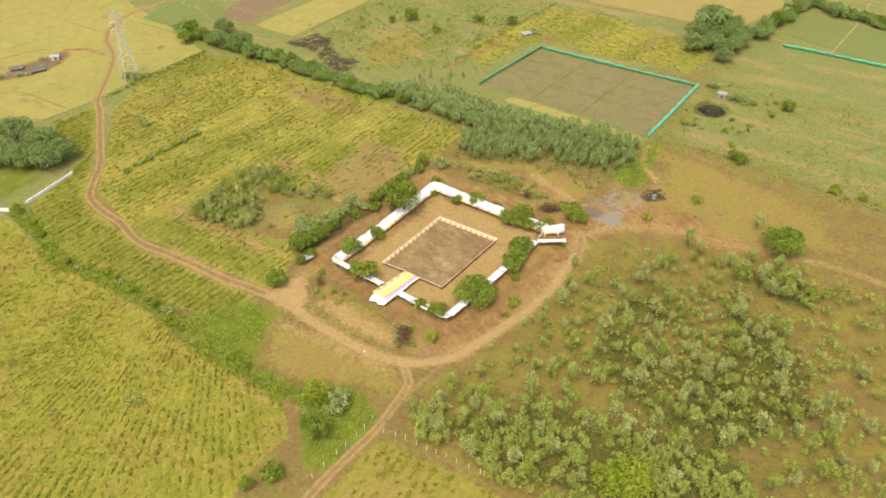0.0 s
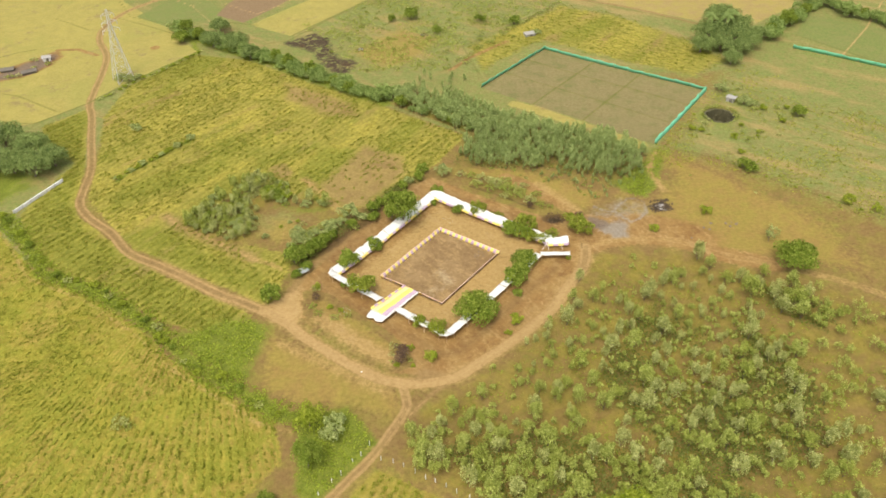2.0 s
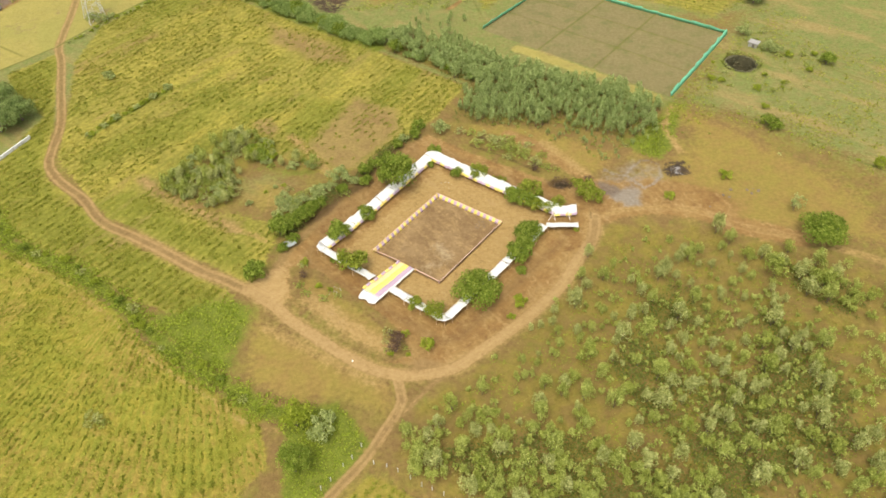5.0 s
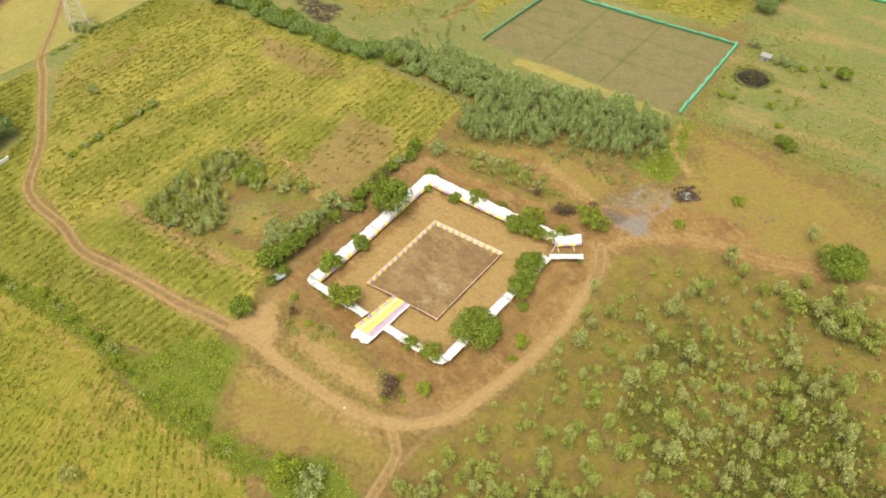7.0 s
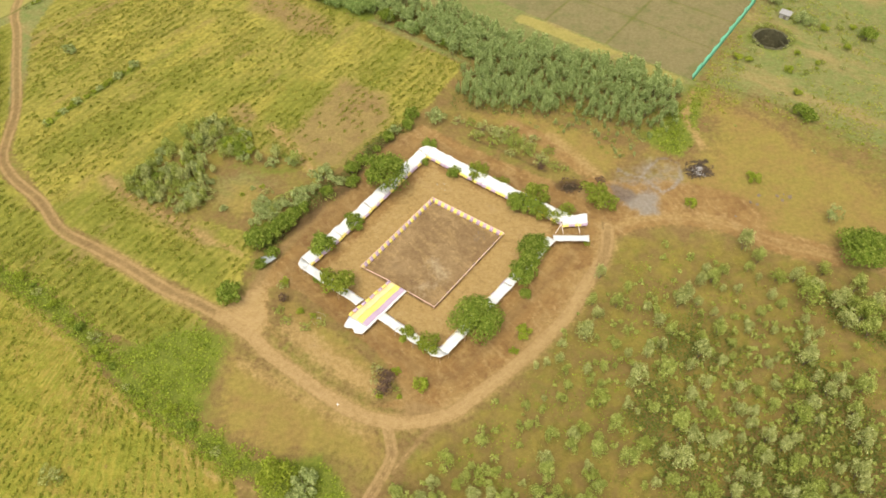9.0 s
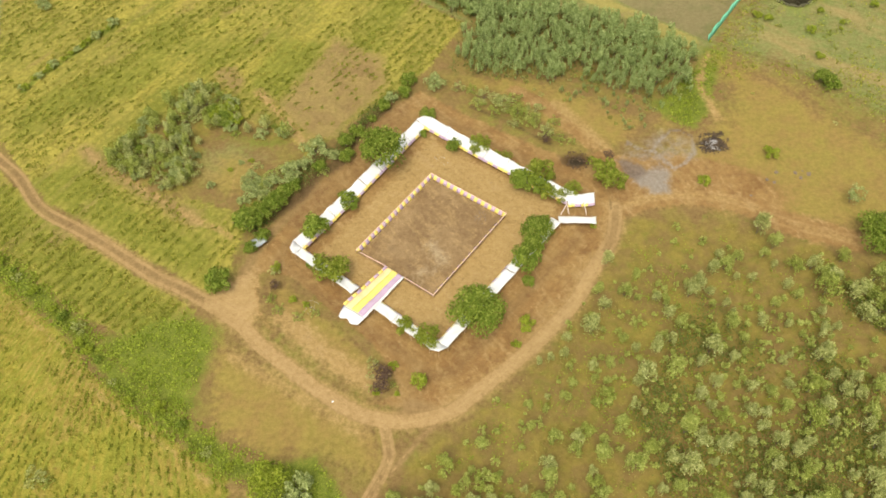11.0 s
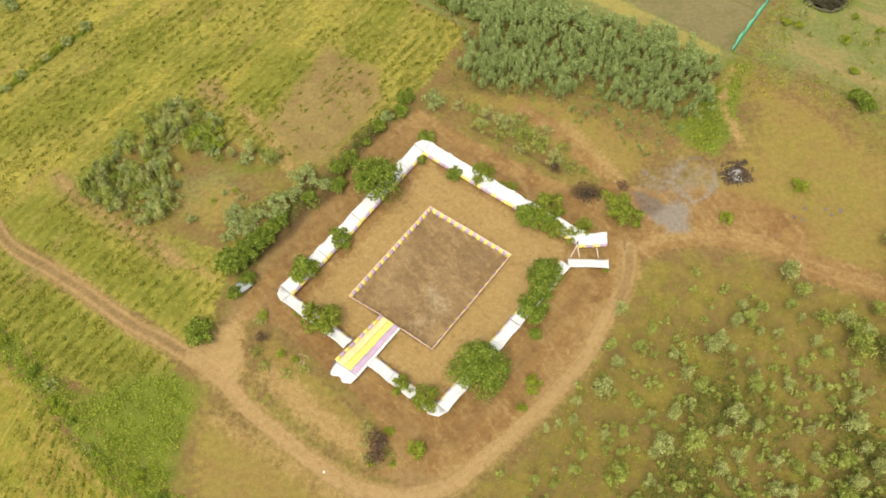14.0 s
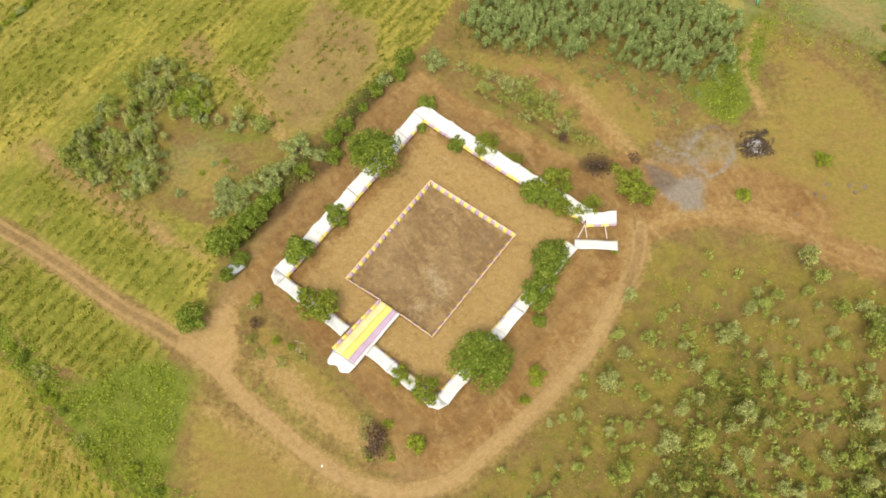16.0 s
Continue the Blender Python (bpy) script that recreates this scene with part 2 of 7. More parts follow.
def ground_material():
    k = Net("ground")
    big, mid, raw, grain = k.noise(0.045, 3), k.noise(0.25, 4, 0.6), k.noise(1.3, 5, 0.68), k.noise(5.0, 3, 0.7)
    fine = k.step(k.math("ADD", k.math("MULTIPLY", raw, 0.65), k.math("MULTIPLY", grain, 0.35)), 0.29, 0.71)
    grit = k.step(grain, 0.3, 0.7)
    clump = k.noise(0.7, 4, 0.65)
    wob = k.math("ADD", k.math("MULTIPLY", k.math("SUBTRACT", mid, 0.5), 0.55), k.math("MULTIPLY", k.math("SUBTRACT", raw, 0.5), 0.7))

    def weight(name, lo=0.38, hi=0.62, wobble=1.0):
        return k.step(k.math("ADD", k.attr(name), k.math("MULTIPLY", wob, wobble)), lo, hi)

    # rough pasture: dry grass over brown earth with green tufts
    earth = k.mix(fine, (0.148, 0.092, 0.032), (0.25, 0.165, 0.06))
    dry = k.mix(fine, (0.152, 0.117, 0.028), (0.262, 0.2, 0.053))
    green = k.mix(fine, (0.12, 0.125, 0.018), (0.235, 0.23, 0.042))
    col = k.mix(k.step(mid, 0.36, 0.64), earth, dry)
    tufts = k.math("ADD", k.math("MULTIPLY", big, 0.5), k.math("MULTIPLY", clump, 0.6))
    col = k.mix(k.math("MULTIPLY", k.step(tufts, 0.56, 0.74), 0.8), col, green)
    # meadow tones lean greener and bluer: distance haze is put into their colour
    meadow = k.mix(k.step(k.math("ADD", k.math("MULTIPLY", mid, 0.5), k.math("MULTIPLY", clump, 0.5)), 0.36, 0.62), k.mix(fine, (0.165, 0.147, 0.0462), (0.272, 0.237, 0.0850)), k.mix(fine, (0.121, 0.146, 0.0338), (0.218, 0.243, 0.0700)))
    meadow = k.mix(k.step(k.noise(0.08, 4, 0.6, stretch=(0.65, 0.5, 1.6)), 0.49, 0.66), meadow, k.mix(fine, (0.223, 0.170, 0.0562), (0.330, 0.258, 0.1000)))
    col = k.mix(weight("meadow", 0.25, 0.85, 1.2), col, meadow)
    # scrub floor: browner, with moss-green flats
    scrub = k.mix(k.step(mid, 0.38, 0.66), k.mix(fine, (0.156, 0.105, 0.0314), (0.240, 0.167, 0.0538)), k.mix(fine, (0.182, 0.143, 0.0280), (0.275, 0.212, 0.0482)))
    scrub = k.mix(k.math("MULTIPLY", k.step(clump, 0.48, 0.72), 0.62), scrub, k.mix(grit, (0.10, 0.11, 0.014), (0.20, 0.20, 0.03)))
    col = k.mix(weight("scrub"), col, scrub)
    # row crops: yellow undergrowth between green lines
    row = k.math("MULTIPLY_ADD", k.math("SINE", k.math("ADD", k.math("MULTIPLY", k.attr("rowpos"), 6.2832), k.math("MULTIPLY", mid, 1.2))), 0.5, 0.5)
    beds = k.noise(0.05, 3, 0.55, stretch=(-0.94, 0.55, 1.7))
    lay = k.n.new("ShaderNodeCombineXYZ")
    k.l.new(k.math("MULTIPLY", k.attr("rowpos"), 1.7), lay.inputs[0])
    k.l.new(k.math("MULTIPLY", k.attr("rowlong"), 0.42), lay.inputs[1])
    tuft = k.noise(1.0, 4, 0.62, lay.outputs[0])
    dash = k.math("ADD", k.math("MULTIPLY", row, 0.17), k.math("ADD", k.math("MULTIPLY", clump, 0.46), k.math("MULTIPLY", tuft, 0.68)))
    vary = k.math("ADD", beds, k.math("MULTIPLY", k.math("SUBTRACT", raw, 0.5), 0.16))
    spot = k.step(k.math("ADD", k.math("MULTIPLY", raw, 0.5), k.math("MULTIPLY", clump, 0.5)), 0.36, 0.64)
    crop = k.mix(spot, (0.190, 0.171, 0.0305), (0.315, 0.267, 0.0559))
    gold = k.math("MAXIMUM", k.step(vary, 0.49, 0.66), weight("gold", 0.15, 0.9, 1.4))
    crop = k.mix(k.math("MULTIPLY", gold, 0.9), crop, k.mix(spot, (0.229, 0.198, 0.0330), (0.377, 0.314, 0.0597)))
    olive = k.math("MAXIMUM", k.step(vary, 0.48, 0.34), weight("olive", 0.15, 0.9, 1.5))
    crop = k.mix(k.math("MULTIPLY", olive, 0.9), crop, k.mix(spot, (0.138, 0.144, 0.0205), (0.260, 0.244, 0.0400)))
    bald = k.math("MAXIMUM", k.math("MULTIPLY", k.step(k.noise(0.06, 4, 0.6, stretch=(-0.94, 0.5, 1.6)), 0.55, 0.69), 0.8), weight("bald", 0.15, 0.85, 1.3))
    crop = k.mix(k.math("MULTIPLY", bald, 0.9), crop, k.mix(k.step(mid, 0.35, 0.65), k.mix(fine, (0.185, 0.118, 0.044), (0.27, 0.18, 0.072)), k.mix(fine, (0.215, 0.152, 0.05), (0.31, 0.222, 0.08))))
    thick = k.math("ADD", dash, k.math("SUBTRACT", k.math("MULTIPLY", olive, 0.07), k.math("MULTIPLY", k.math("ADD", k.math("MULTIPLY", gold, 0.5), k.math("MULTIPLY", bald, 1.5)), 0.08)))
    crop = k.mix(k.math("MULTIPLY", k.step(thick, 0.64, 0.86), 0.88), crop, k.mix(grit, (0.105, 0.115, 0.014), (0.205, 0.20, 0.028)))
    col = k.mix(weight("crop"), col, crop)
    pale = k.mix(k.step(mid, 0.35, 0.65), k.mix(spot, (0.161, 0.161, 0.0177), (0.279, 0.254, 0.0376)), k.mix(spot, (0.212, 0.185, 0.0221), (0.339, 0.279, 0.0476)))
    pale = k.mix(k.math("MULTIPLY", k.step(k.noise(0.07, 5, 0.7), 0.42, 0.61), 0.8), pale, k.mix(spot, (0.222, 0.158, 0.0332), (0.362, 0.256, 0.0664)))
    thin = k.math("ADD", k.math("MULTIPLY", row, 0.14), k.math("ADD", k.math("MULTIPLY", clump, 0.5), k.math("MULTIPLY", tuft, 0.65)))
    pale = k.mix(k.math("MULTIPLY", k.step(thin, 0.58, 0.80), 0.85), pale, k.mix(grit, (0.139, 0.156, 0.0177), (0.245, 0.245, 0.0332)))
    pale = k.mix(k.math("MULTIPLY", k.step(k.noise(0.28, 5, 0.7), 0.655, 0.72), 0.7), pale, k.mix(fine, (0.166, 0.106, 0.0332), (0.256, 0.166, 0.0553)))
    col = k.mix(weight("pale"), col, pale)
    lush = k.mix(grit, (0.114, 0.147, 0.0182), (0.228, 0.249, 0.0338))
    lush = k.mix(k.step(mid, 0.4, 0.66), lush, k.mix(fine, (0.09, 0.115, 0.014), (0.18, 0.195, 0.03)))
    col = k.mix(weight("lush", 0.32, 0.85, 1.6), col, lush)
    paddy = k.mix(k.step(mid, 0.3, 0.7), k.mix(fine, (0.243, 0.205, 0.0535), (0.332, 0.282, 0.0833)), k.mix(fine, (0.288, 0.242, 0.0571), (0.368, 0.308, 0.0928)))
    paddy = k.mix(k.math("MULTIPLY", k.step(big, 0.50, 0.66), 0.6), paddy, k.mix(fine, (0.224, 0.215, 0.0535), (0.298, 0.275, 0.0715)))
    paddy = k.mix(k.math("MULTIPLY", k.step(k.noise(0.11, 5, 0.7), 0.56, 0.70), 0.7), paddy, k.mix(fine, (0.188, 0.140, 0.0595), (0.259, 0.195, 0.0893)))
    col = k.mix(weight("paddy", wobble=0.55), col, paddy)
    bed = k.mix(fine, (0.165, 0.135, 0.055), (0.25, 0.205, 0.09))
    bed = k.mix(k.step(mid, 0.45, 0.7), bed, k.mix(fine, (0.14, 0.135, 0.05), (0.185, 0.17, 0.06)))
    col = k.mix(weight("bed", wobble=0.2), col, bed)
    leek = k.mix(k.step(mid, 0.3, 0.7), k.mix(fine, (0.13, 0.16, 0.042), (0.195, 0.22, 0.062)), k.mix(fine, (0.155, 0.165, 0.05), (0.215, 0.21, 0.07)))
    col = k.mix(weight("leek", wobble=0.2), col, leek)
    plow = k.mix(fine, (0.176, 0.116, 0.0595), (0.248, 0.172, 0.0935))
    col = k.mix(weight("plow", wobble=0.3), col, plow)
    tan = k.mix(k.step(mid, 0.35, 0.65), k.mix(fine, (0.26, 0.19, 0.07), (0.34, 0.25, 0.10)), k.mix(fine, (0.28, 0.225, 0.06), (0.34, 0.27, 0.085)))
    col = k.mix(weight("tan", wobble=0.4), col, tan)
    straw = k.mix(k.step(mid, 0.3, 0.7), k.mix(fine, (0.223, 0.147, 0.0415), (0.315, 0.213, 0.0628)), k.mix(fine, (0.217, 0.169, 0.0359), (0.311, 0.237, 0.0582)))
    straw = k.mix(k.math("MULTIPLY", k.step(k.math("ADD", k.math("MULTIPLY", big, 0.55), k.math("MULTIPLY", clump, 0.5)), 0.52, 0.68), 0.16), straw, k.mix(fine, (0.147, 0.150, 0.0224), (0.257, 0.240, 0.0448)))
    col = k.mix(k.math("MULTIPLY", weight("straw", 0.30, 0.80, 1.2), 0.8), col, straw)
    # bare trodden earth
    soil = k.mix(k.step(mid, 0.30, 0.70), k.mix(fine, (0.202, 0.111, 0.0365), (0.277, 0.160, 0.0545)), k.mix(fine, (0.236, 0.141, 0.0465), (0.320, 0.200, 0.0700)))
    soil = k.mix(k.math("MULTIPLY", k.step(k.noise(0.17, 5, 0.68), 0.48, 0.66), 0.8), soil, k.mix(fine, (0.160, 0.084, 0.0275), (0.225, 0.125, 0.0415)))
    soil = k.mix(k.math("MULTIPLY", k.step(k.noise(0.3, 5, 0.7), 0.50, 0.68), 0.8), soil, k.mix(fine, (0.274, 0.174, 0.0610), (0.346, 0.226, 0.0825)))
    ring = k.n.new("ShaderNodeCombineXYZ")
    k.l.new(k.attr("way_round"), ring.inputs[0])
    k.l.new(k.math("MULTIPLY", mid, 2.5), ring.inputs[1])
    drag = k.noise(1.1, 3, 0.6, ring.outputs[0])
    soil = k.mix(k.math("MULTIPLY", k.step(drag, 0.5, 0.70), 0.35), soil, k.mix(fine, (0.270, 0.175, 0.0693), (0.350, 0.240, 0.1008)))
    soil = k.mix(k.math("MULTIPLY", k.step(drag, 0.46, 0.30), 0.4), soil, k.mix(fine, (0.150, 0.083, 0.0288), (0.210, 0.122, 0.0432)))
    col = k.mix(weight("soil", wobble=0.8), col, soil)
    light = k.mix(fine, (0.284, 0.182, 0.063), (0.392, 0.264, 0.099))
    col = k.mix(weight("worn", 0.35, 0.85, 1.0), col, light)
    arena = k.mix(k.step(k.noise(0.2, 4, 0.6), 0.40, 0.66), k.mix(fine, (0.171, 0.106, 0.0462), (0.248, 0.160, 0.0726)), k.mix(fine, (0.226, 0.147, 0.0660), (0.330, 0.223, 0.1045)))
    arena = k.mix(k.math("MULTIPLY", k.step(k.noise(0.55, 5, 0.72), 0.54, 0.68), 0.6), arena, k.mix(fine, (0.132, 0.081, 0.0374), (0.204, 0.130, 0.0605)))
    arena = k.mix(k.math("MULTIPLY", weight("chalk", 0.2, 0.95, 1.5), 0.75), arena, k.mix(fine, (0.341, 0.259, 0.1430), (0.484, 0.385, 0.2200)))
    arena = k.mix(k.math("MULTIPLY", weight("scuff", 0.3, 0.95, 1.6), 0.7), arena, k.mix(fine, (0.110, 0.070, 0.0363), (0.182, 0.119, 0.0605)))
    col = k.mix(weight("arena", wobble=0.25), col, arena)
    # scraped and trodden marks: pale dust and darker damp soil in drawn-out smears, with small clods
    bare = k.math("MAXIMUM", k.math("MAXIMUM", weight("soil", wobble=0.8), weight("worn", 0.35, 0.85, 1.0)), weight("arena", wobble=0.25))
    smear, scrape = k.noise(0.42, 6, 0.64, warp=1.8), k.noise(0.3, 5, 0.62, stretch=(0.95, 0.45, 2.2), warp=0.6)
    marks = k.math("ADD", k.math("MULTIPLY", smear, 0.55), k.math("MULTIPLY", scrape, 0.45))
    col = k.mix(k.math("MULTIPLY", k.math("MULTIPLY", k.step(marks, 0.49, 0.62), bare), 0.55), col, k.mix(fine, (0.308, 0.201, 0.079), (0.44, 0.303, 0.132)))
    col = k.mix(k.math("MULTIPLY", k.math("MULTIPLY", k.step(marks, 0.46, 0.34), bare), 0.5), col, k.mix(fine, (0.142, 0.082, 0.032), (0.215, 0.132, 0.052)))
    col = k.mix(k.math("MULTIPLY", k.math("MULTIPLY", k.step(k.noise(2.4, 3, 0.6), 0.62, 0.70), bare), 0.45), col, k.mix(grit, (0.10, 0.062, 0.03), (0.19, 0.12, 0.055)))
    col = k.mix(k.math("MULTIPLY", k.math("MULTIPLY", weight("churned", 0.25, 0.85, 1.0), bare), 0.32), col, k.mix(fine, (0.145, 0.085, 0.033), (0.212, 0.132, 0.054)))
    track = k.mix(fine, (0.205, 0.128, 0.05), (0.30, 0.195, 0.08))
    col = k.mix(k.math("MULTIPLY", weight("track", 0.30, 0.70, 0.8), 0.85), col, track)
    rut = k.mix(fine, (0.33, 0.215, 0.082), (0.43, 0.288, 0.122))
    way = k.n.new("ShaderNodeCombineXYZ")
    k.l.new(k.attr("way_main"), way.inputs[0])
    k.l.new(k.math("MULTIPLY", mid, 1.8), way.inputs[1])
    streak = k.step(k.noise(1.6, 4, 0.65, way.outputs[0]), 0.36, 0.60)
    for name, gap, strength in (("way_main", 0.85, 0.6), ("way_east", 0.8, 0.3), ("way_south", 0.62, 0.6)):
        off = k.math("ABSOLUTE", k.math("SUBTRACT", k.math("ADD", k.attr(name), k.math("MULTIPLY", k.math("SUBTRACT", mid, 0.5), 0.5)), gap))
        worn = k.math("MULTIPLY", k.step(off, 0.42, 0.16), k.step(k.noise(0.35, 3, 0.6), 0.25, 0.55))
        col = k.mix(k.math("MULTIPLY", worn, strength), col, rut)
    middle = k.math("ADD", k.attr("way_main"), k.math("MULTIPLY", k.math("SUBTRACT", mid, 0.5), 0.5))
    tread = k.math("MULTIPLY", k.math("MULTIPLY", k.step(middle, 0.55, 0.15), k.step(k.noise(0.9, 3, 0.6), 0.38, 0.56)), weight("old_way", 0.2, 0.8, 0.4))
    col = k.mix(k.math("MULTIPLY", tread, 0.5), col, k.mix(fine, (0.13, 0.085, 0.03), (0.20, 0.135, 0.05)))
    col = k.mix(k.math("MULTIPLY", weight("rut", 0.30, 0.75, 0.9), k.math("ADD", k.math("MULTIPLY", streak, 0.40), 0.58)), col, rut)
    bund = k.mix(fine, (0.09, 0.10, 0.02), (0.17, 0.165, 0.035))
    col = k.mix(k.math("MULTIPLY", weight("bund", 0.3, 0.8, 0.8), 0.8), col, bund)
    grey = k.mix(fine, (0.20, 0.165, 0.12), (0.30, 0.26, 0.20))
    dust = k.math("MULTIPLY", weight("dust", 0.25, 0.9, 1.2), k.step(k.noise(0.35, 4, 0.65), 0.36, 0.62))
    col = k.mix(k.math("MULTIPLY", dust, 0.55), col, grey)
    col = k.mix(k.math("MULTIPLY", weight("ash", 0.30, 0.80, 0.9), 0.9), col, grey)
    col = k.mix(k.math("MULTIPLY", weight("soot", 0.35, 0.80, 1.2), 0.85), col, k.mix(fine, (0.115, 0.085, 0.06), (0.20, 0.155, 0.115)))
    char = k.math("MULTIPLY", weight("burnt", 0.40, 0.65, 1.6), k.step(k.noise(0.42, 6, 0.78, warp=0.8), 0.39, 0.50))
    col = k.mix(char, col, k.mix(fine, (0.022, 0.017, 0.012), (0.115, 0.08, 0.046)))
    cinder = k.math("MULTIPLY", weight("cinder", 0.35, 0.75, 1.8), k.step(k.noise(1.0, 4, 0.7), 0.44, 0.58))
    col = k.mix(cinder, col, k.mix(grit, (0.22, 0.20, 0.18), (0.46, 0.44, 0.41)))
    # dark dug earth and litter; hedge and bank shade is put into this colour
    col = k.mix(k.math("MULTIPLY", weight("earth_and_shade", 0.3, 0.8, 1.3), 0.85), col, k.mix(fine, (0.05, 0.032, 0.014), (0.115, 0.07, 0.03)))
    col = k.mix(weight("pit", 0.35, 0.65, 0.6), col, k.mix(fine, (0.02, 0.016, 0.01), (0.09, 0.065, 0.035)))
    k.bump(k.math("ADD", k.math("MULTIPLY", raw, 0.7), k.math("MULTIPLY", grain, 0.4)), 0.7, 0.35)
    return k.done(col, 0.95, 0.08)


def leaf_material(name, dark, light, tip):
    k = Net(name)
    r = k.geo.outputs["Random Per Island"]
    info = k.n.new("ShaderNodeObjectInfo")
    c = k.mix(r, dark, light)
    c = k.mix(k.step(r, 0.82, 0.98), c, tip)
    c = k.mix(k.math("MULTIPLY", info.outputs["Random"], 0.35), c, light)
    flush = k.noise(0.9, 2, 0.5)
    c = k.mix(k.math("MULTIPLY", k.step(flush, 0.52, 0.68), 0.35), c, tip)
    c = k.mix(k.math("MULTIPLY", k.step(flush, 0.48, 0.32), 0.4), c, dark)
    out = k.n["Material Output"]
    tr = k.n.new("ShaderNodeBsdfTranslucent")
    k.l.new(c, tr.inputs["Color"])
    ms = k.n.new("ShaderNodeMixShader")
    ms.inputs[0].default_value = 0.24
    k.l.new(k.b.outputs[0], ms.inputs[1])
    k.l.new(tr.outputs[0], ms.inputs[2])
    k.l.new(ms.outputs[0], out.inputs["Surface"])
    return k.done(c, 0.85, 0.06)


def plain_material(name, a, b, scale=3.0, rough=0.8, spec=0.2, metal=0.0, bump=0.2):
    k = Net(name)
    co = k.n.new("ShaderNodeTexCoord").outputs["Object"]
    n1, n2 = k.noise(scale, 4, 0.6, co), k.noise(scale * 6, 3, 0.6, co)
    c = k.mix(k.math("ADD", k.math("MULTIPLY", n1, 0.6), k.math("MULTIPLY", n2, 0.4)), a, b)
    if bump:
        k.bump(n2, bump, 0.03)
    k.b.inputs["Metallic"].default_value = metal
    return k.done(c, rough, spec)


M_GROUND = ground_material()
M_MANGO = leaf_material("mango_leaves", (0.082, 0.125, 0.014), (0.235, 0.295, 0.036), (0.36, 0.395, 0.075))
M_NEEM = leaf_material("dark_leaves", (0.10, 0.148, 0.038), (0.26, 0.325, 0.09), (0.38, 0.43, 0.15))
M_HEDGE = leaf_material("hedgerow_leaves", (0.125, 0.185, 0.04), (0.275, 0.35, 0.09), (0.39, 0.45, 0.14))
M_EUCA = leaf_material("eucalyptus_leaves", (0.13, 0.18, 0.042), (0.365, 0.43, 0.14), (0.475, 0.53, 0.21))
M_SCRUB = leaf_material("scrub_leaves", (0.135, 0.165, 0.024), (0.42, 0.455, 0.10), (0.54, 0.56, 0.17))
M_SCRUB_GREY = leaf_material("grey_scrub_leaves", (0.155, 0.175, 0.038), (0.47, 0.48, 0.15), (0.60, 0.60, 0.25))
M_LIME = leaf_material("lime_leaves", (0.15, 0.20, 0.016), (0.32, 0.36, 0.034), (0.40, 0.42, 0.06))
M_OLIVE = leaf_material("olive_scrub_leaves", (0.135, 0.168, 0.022), (0.36, 0.395, 0.075), (0.48, 0.50, 0.13))
M_TEAL = leaf_material("grey_green_leaves", (0.165, 0.205, 0.058), (0.385, 0.425, 0.135), (0.52, 0.54, 0.22))
M_DEAD = leaf_material("dead_twigs", (0.075, 0.045, 0.028), (0.16, 0.10, 0.062), (0.24, 0.165, 0.11))
M_CROP = leaf_material("crop_leaves", (0.112, 0.136, 0.013), (0.235, 0.243, 0.03), (0.33, 0.305, 0.048))
M_PALECROP = leaf_material("pale_crop_leaves", (0.18, 0.205, 0.022), (0.32, 0.315, 0.045), (0.41, 0.36, 0.06))
M_MIDCROP = leaf_material("mid_crop_leaves", (0.125, 0.15, 0.016), (0.24, 0.25, 0.03), (0.34, 0.315, 0.048))
M_GOLDCROP = leaf_material("yellowing_crop_leaves", (0.20, 0.18, 0.026), (0.32, 0.275, 0.046), (0.41, 0.34, 0.07))
M_LUSH = leaf_material("weed_leaves", (0.14, 0.19, 0.018), (0.285, 0.335, 0.035), (0.37, 0.405, 0.052))
M_TUFT = leaf_material("tuft_blades", (0.16, 0.135, 0.025), (0.27, 0.225, 0.055), (0.36, 0.30, 0.09))
M_YOUNG = leaf_material("young_mango_leaves", (0.12, 0.155, 0.016), (0.275, 0.31, 0.036), (0.37, 0.38, 0.065))
M_UNDER = leaf_material("undergrowth", (0.072, 0.098, 0.017), (0.165, 0.195, 0.04), (0.25, 0.255, 0.075))
M_CREAM = plain_material("cream_cloth", (0.66, 0.54, 0.44), (0.78, 0.66, 0.55), 2.0, 0.85, 0.1)
M_CLOTHBLUE = plain_material("blue_cloth", (0.10, 0.14, 0.36), (0.16, 0.22, 0.46), 2.0, 0.85, 0.1)
M_BARK = plain_material("bark", (0.10, 0.07, 0.045), (0.22, 0.17, 0.12), 4.0)
M_WHITE = plain_material("white_cloth", (0.60, 0.585, 0.53), (0.73, 0.72, 0.665), 0.9, 0.85, 0.1)
M_YELLOW = plain_material("yellow_cloth", (0.76, 0.58, 0.11), (0.85, 0.70, 0.20), 1.5, 0.85, 0.1)
M_LILAC = plain_material("lilac_cloth", (0.43, 0.30, 0.38), (0.54, 0.40, 0.48), 1.5, 0.85, 0.1)
M_ORANGE = plain_material("orange_cloth", (0.76, 0.53, 0.23), (0.84, 0.62, 0.31), 1.5, 0.85, 0.1)
M_HEM = plain_material("pink_hem", (0.72, 0.48, 0.36), (0.82, 0.58, 0.44), 2.0, 0.85, 0.1)
M_BAMBOO = plain_material("bamboo", (0.40, 0.27, 0.14), (0.58, 0.42, 0.25), 4.0)
M_CONCRETE = plain_material("concrete", (0.50, 0.47, 0.41), (0.70, 0.67, 0.60), 2.0)
M_GREYWALL = plain_material("weathered_concrete", (0.26, 0.24, 0.21), (0.42, 0.40, 0.36), 1.5)
M_POST = plain_material("painted_post", (0.70, 0.68, 0.62), (0.82, 0.80, 0.75), 4.0)
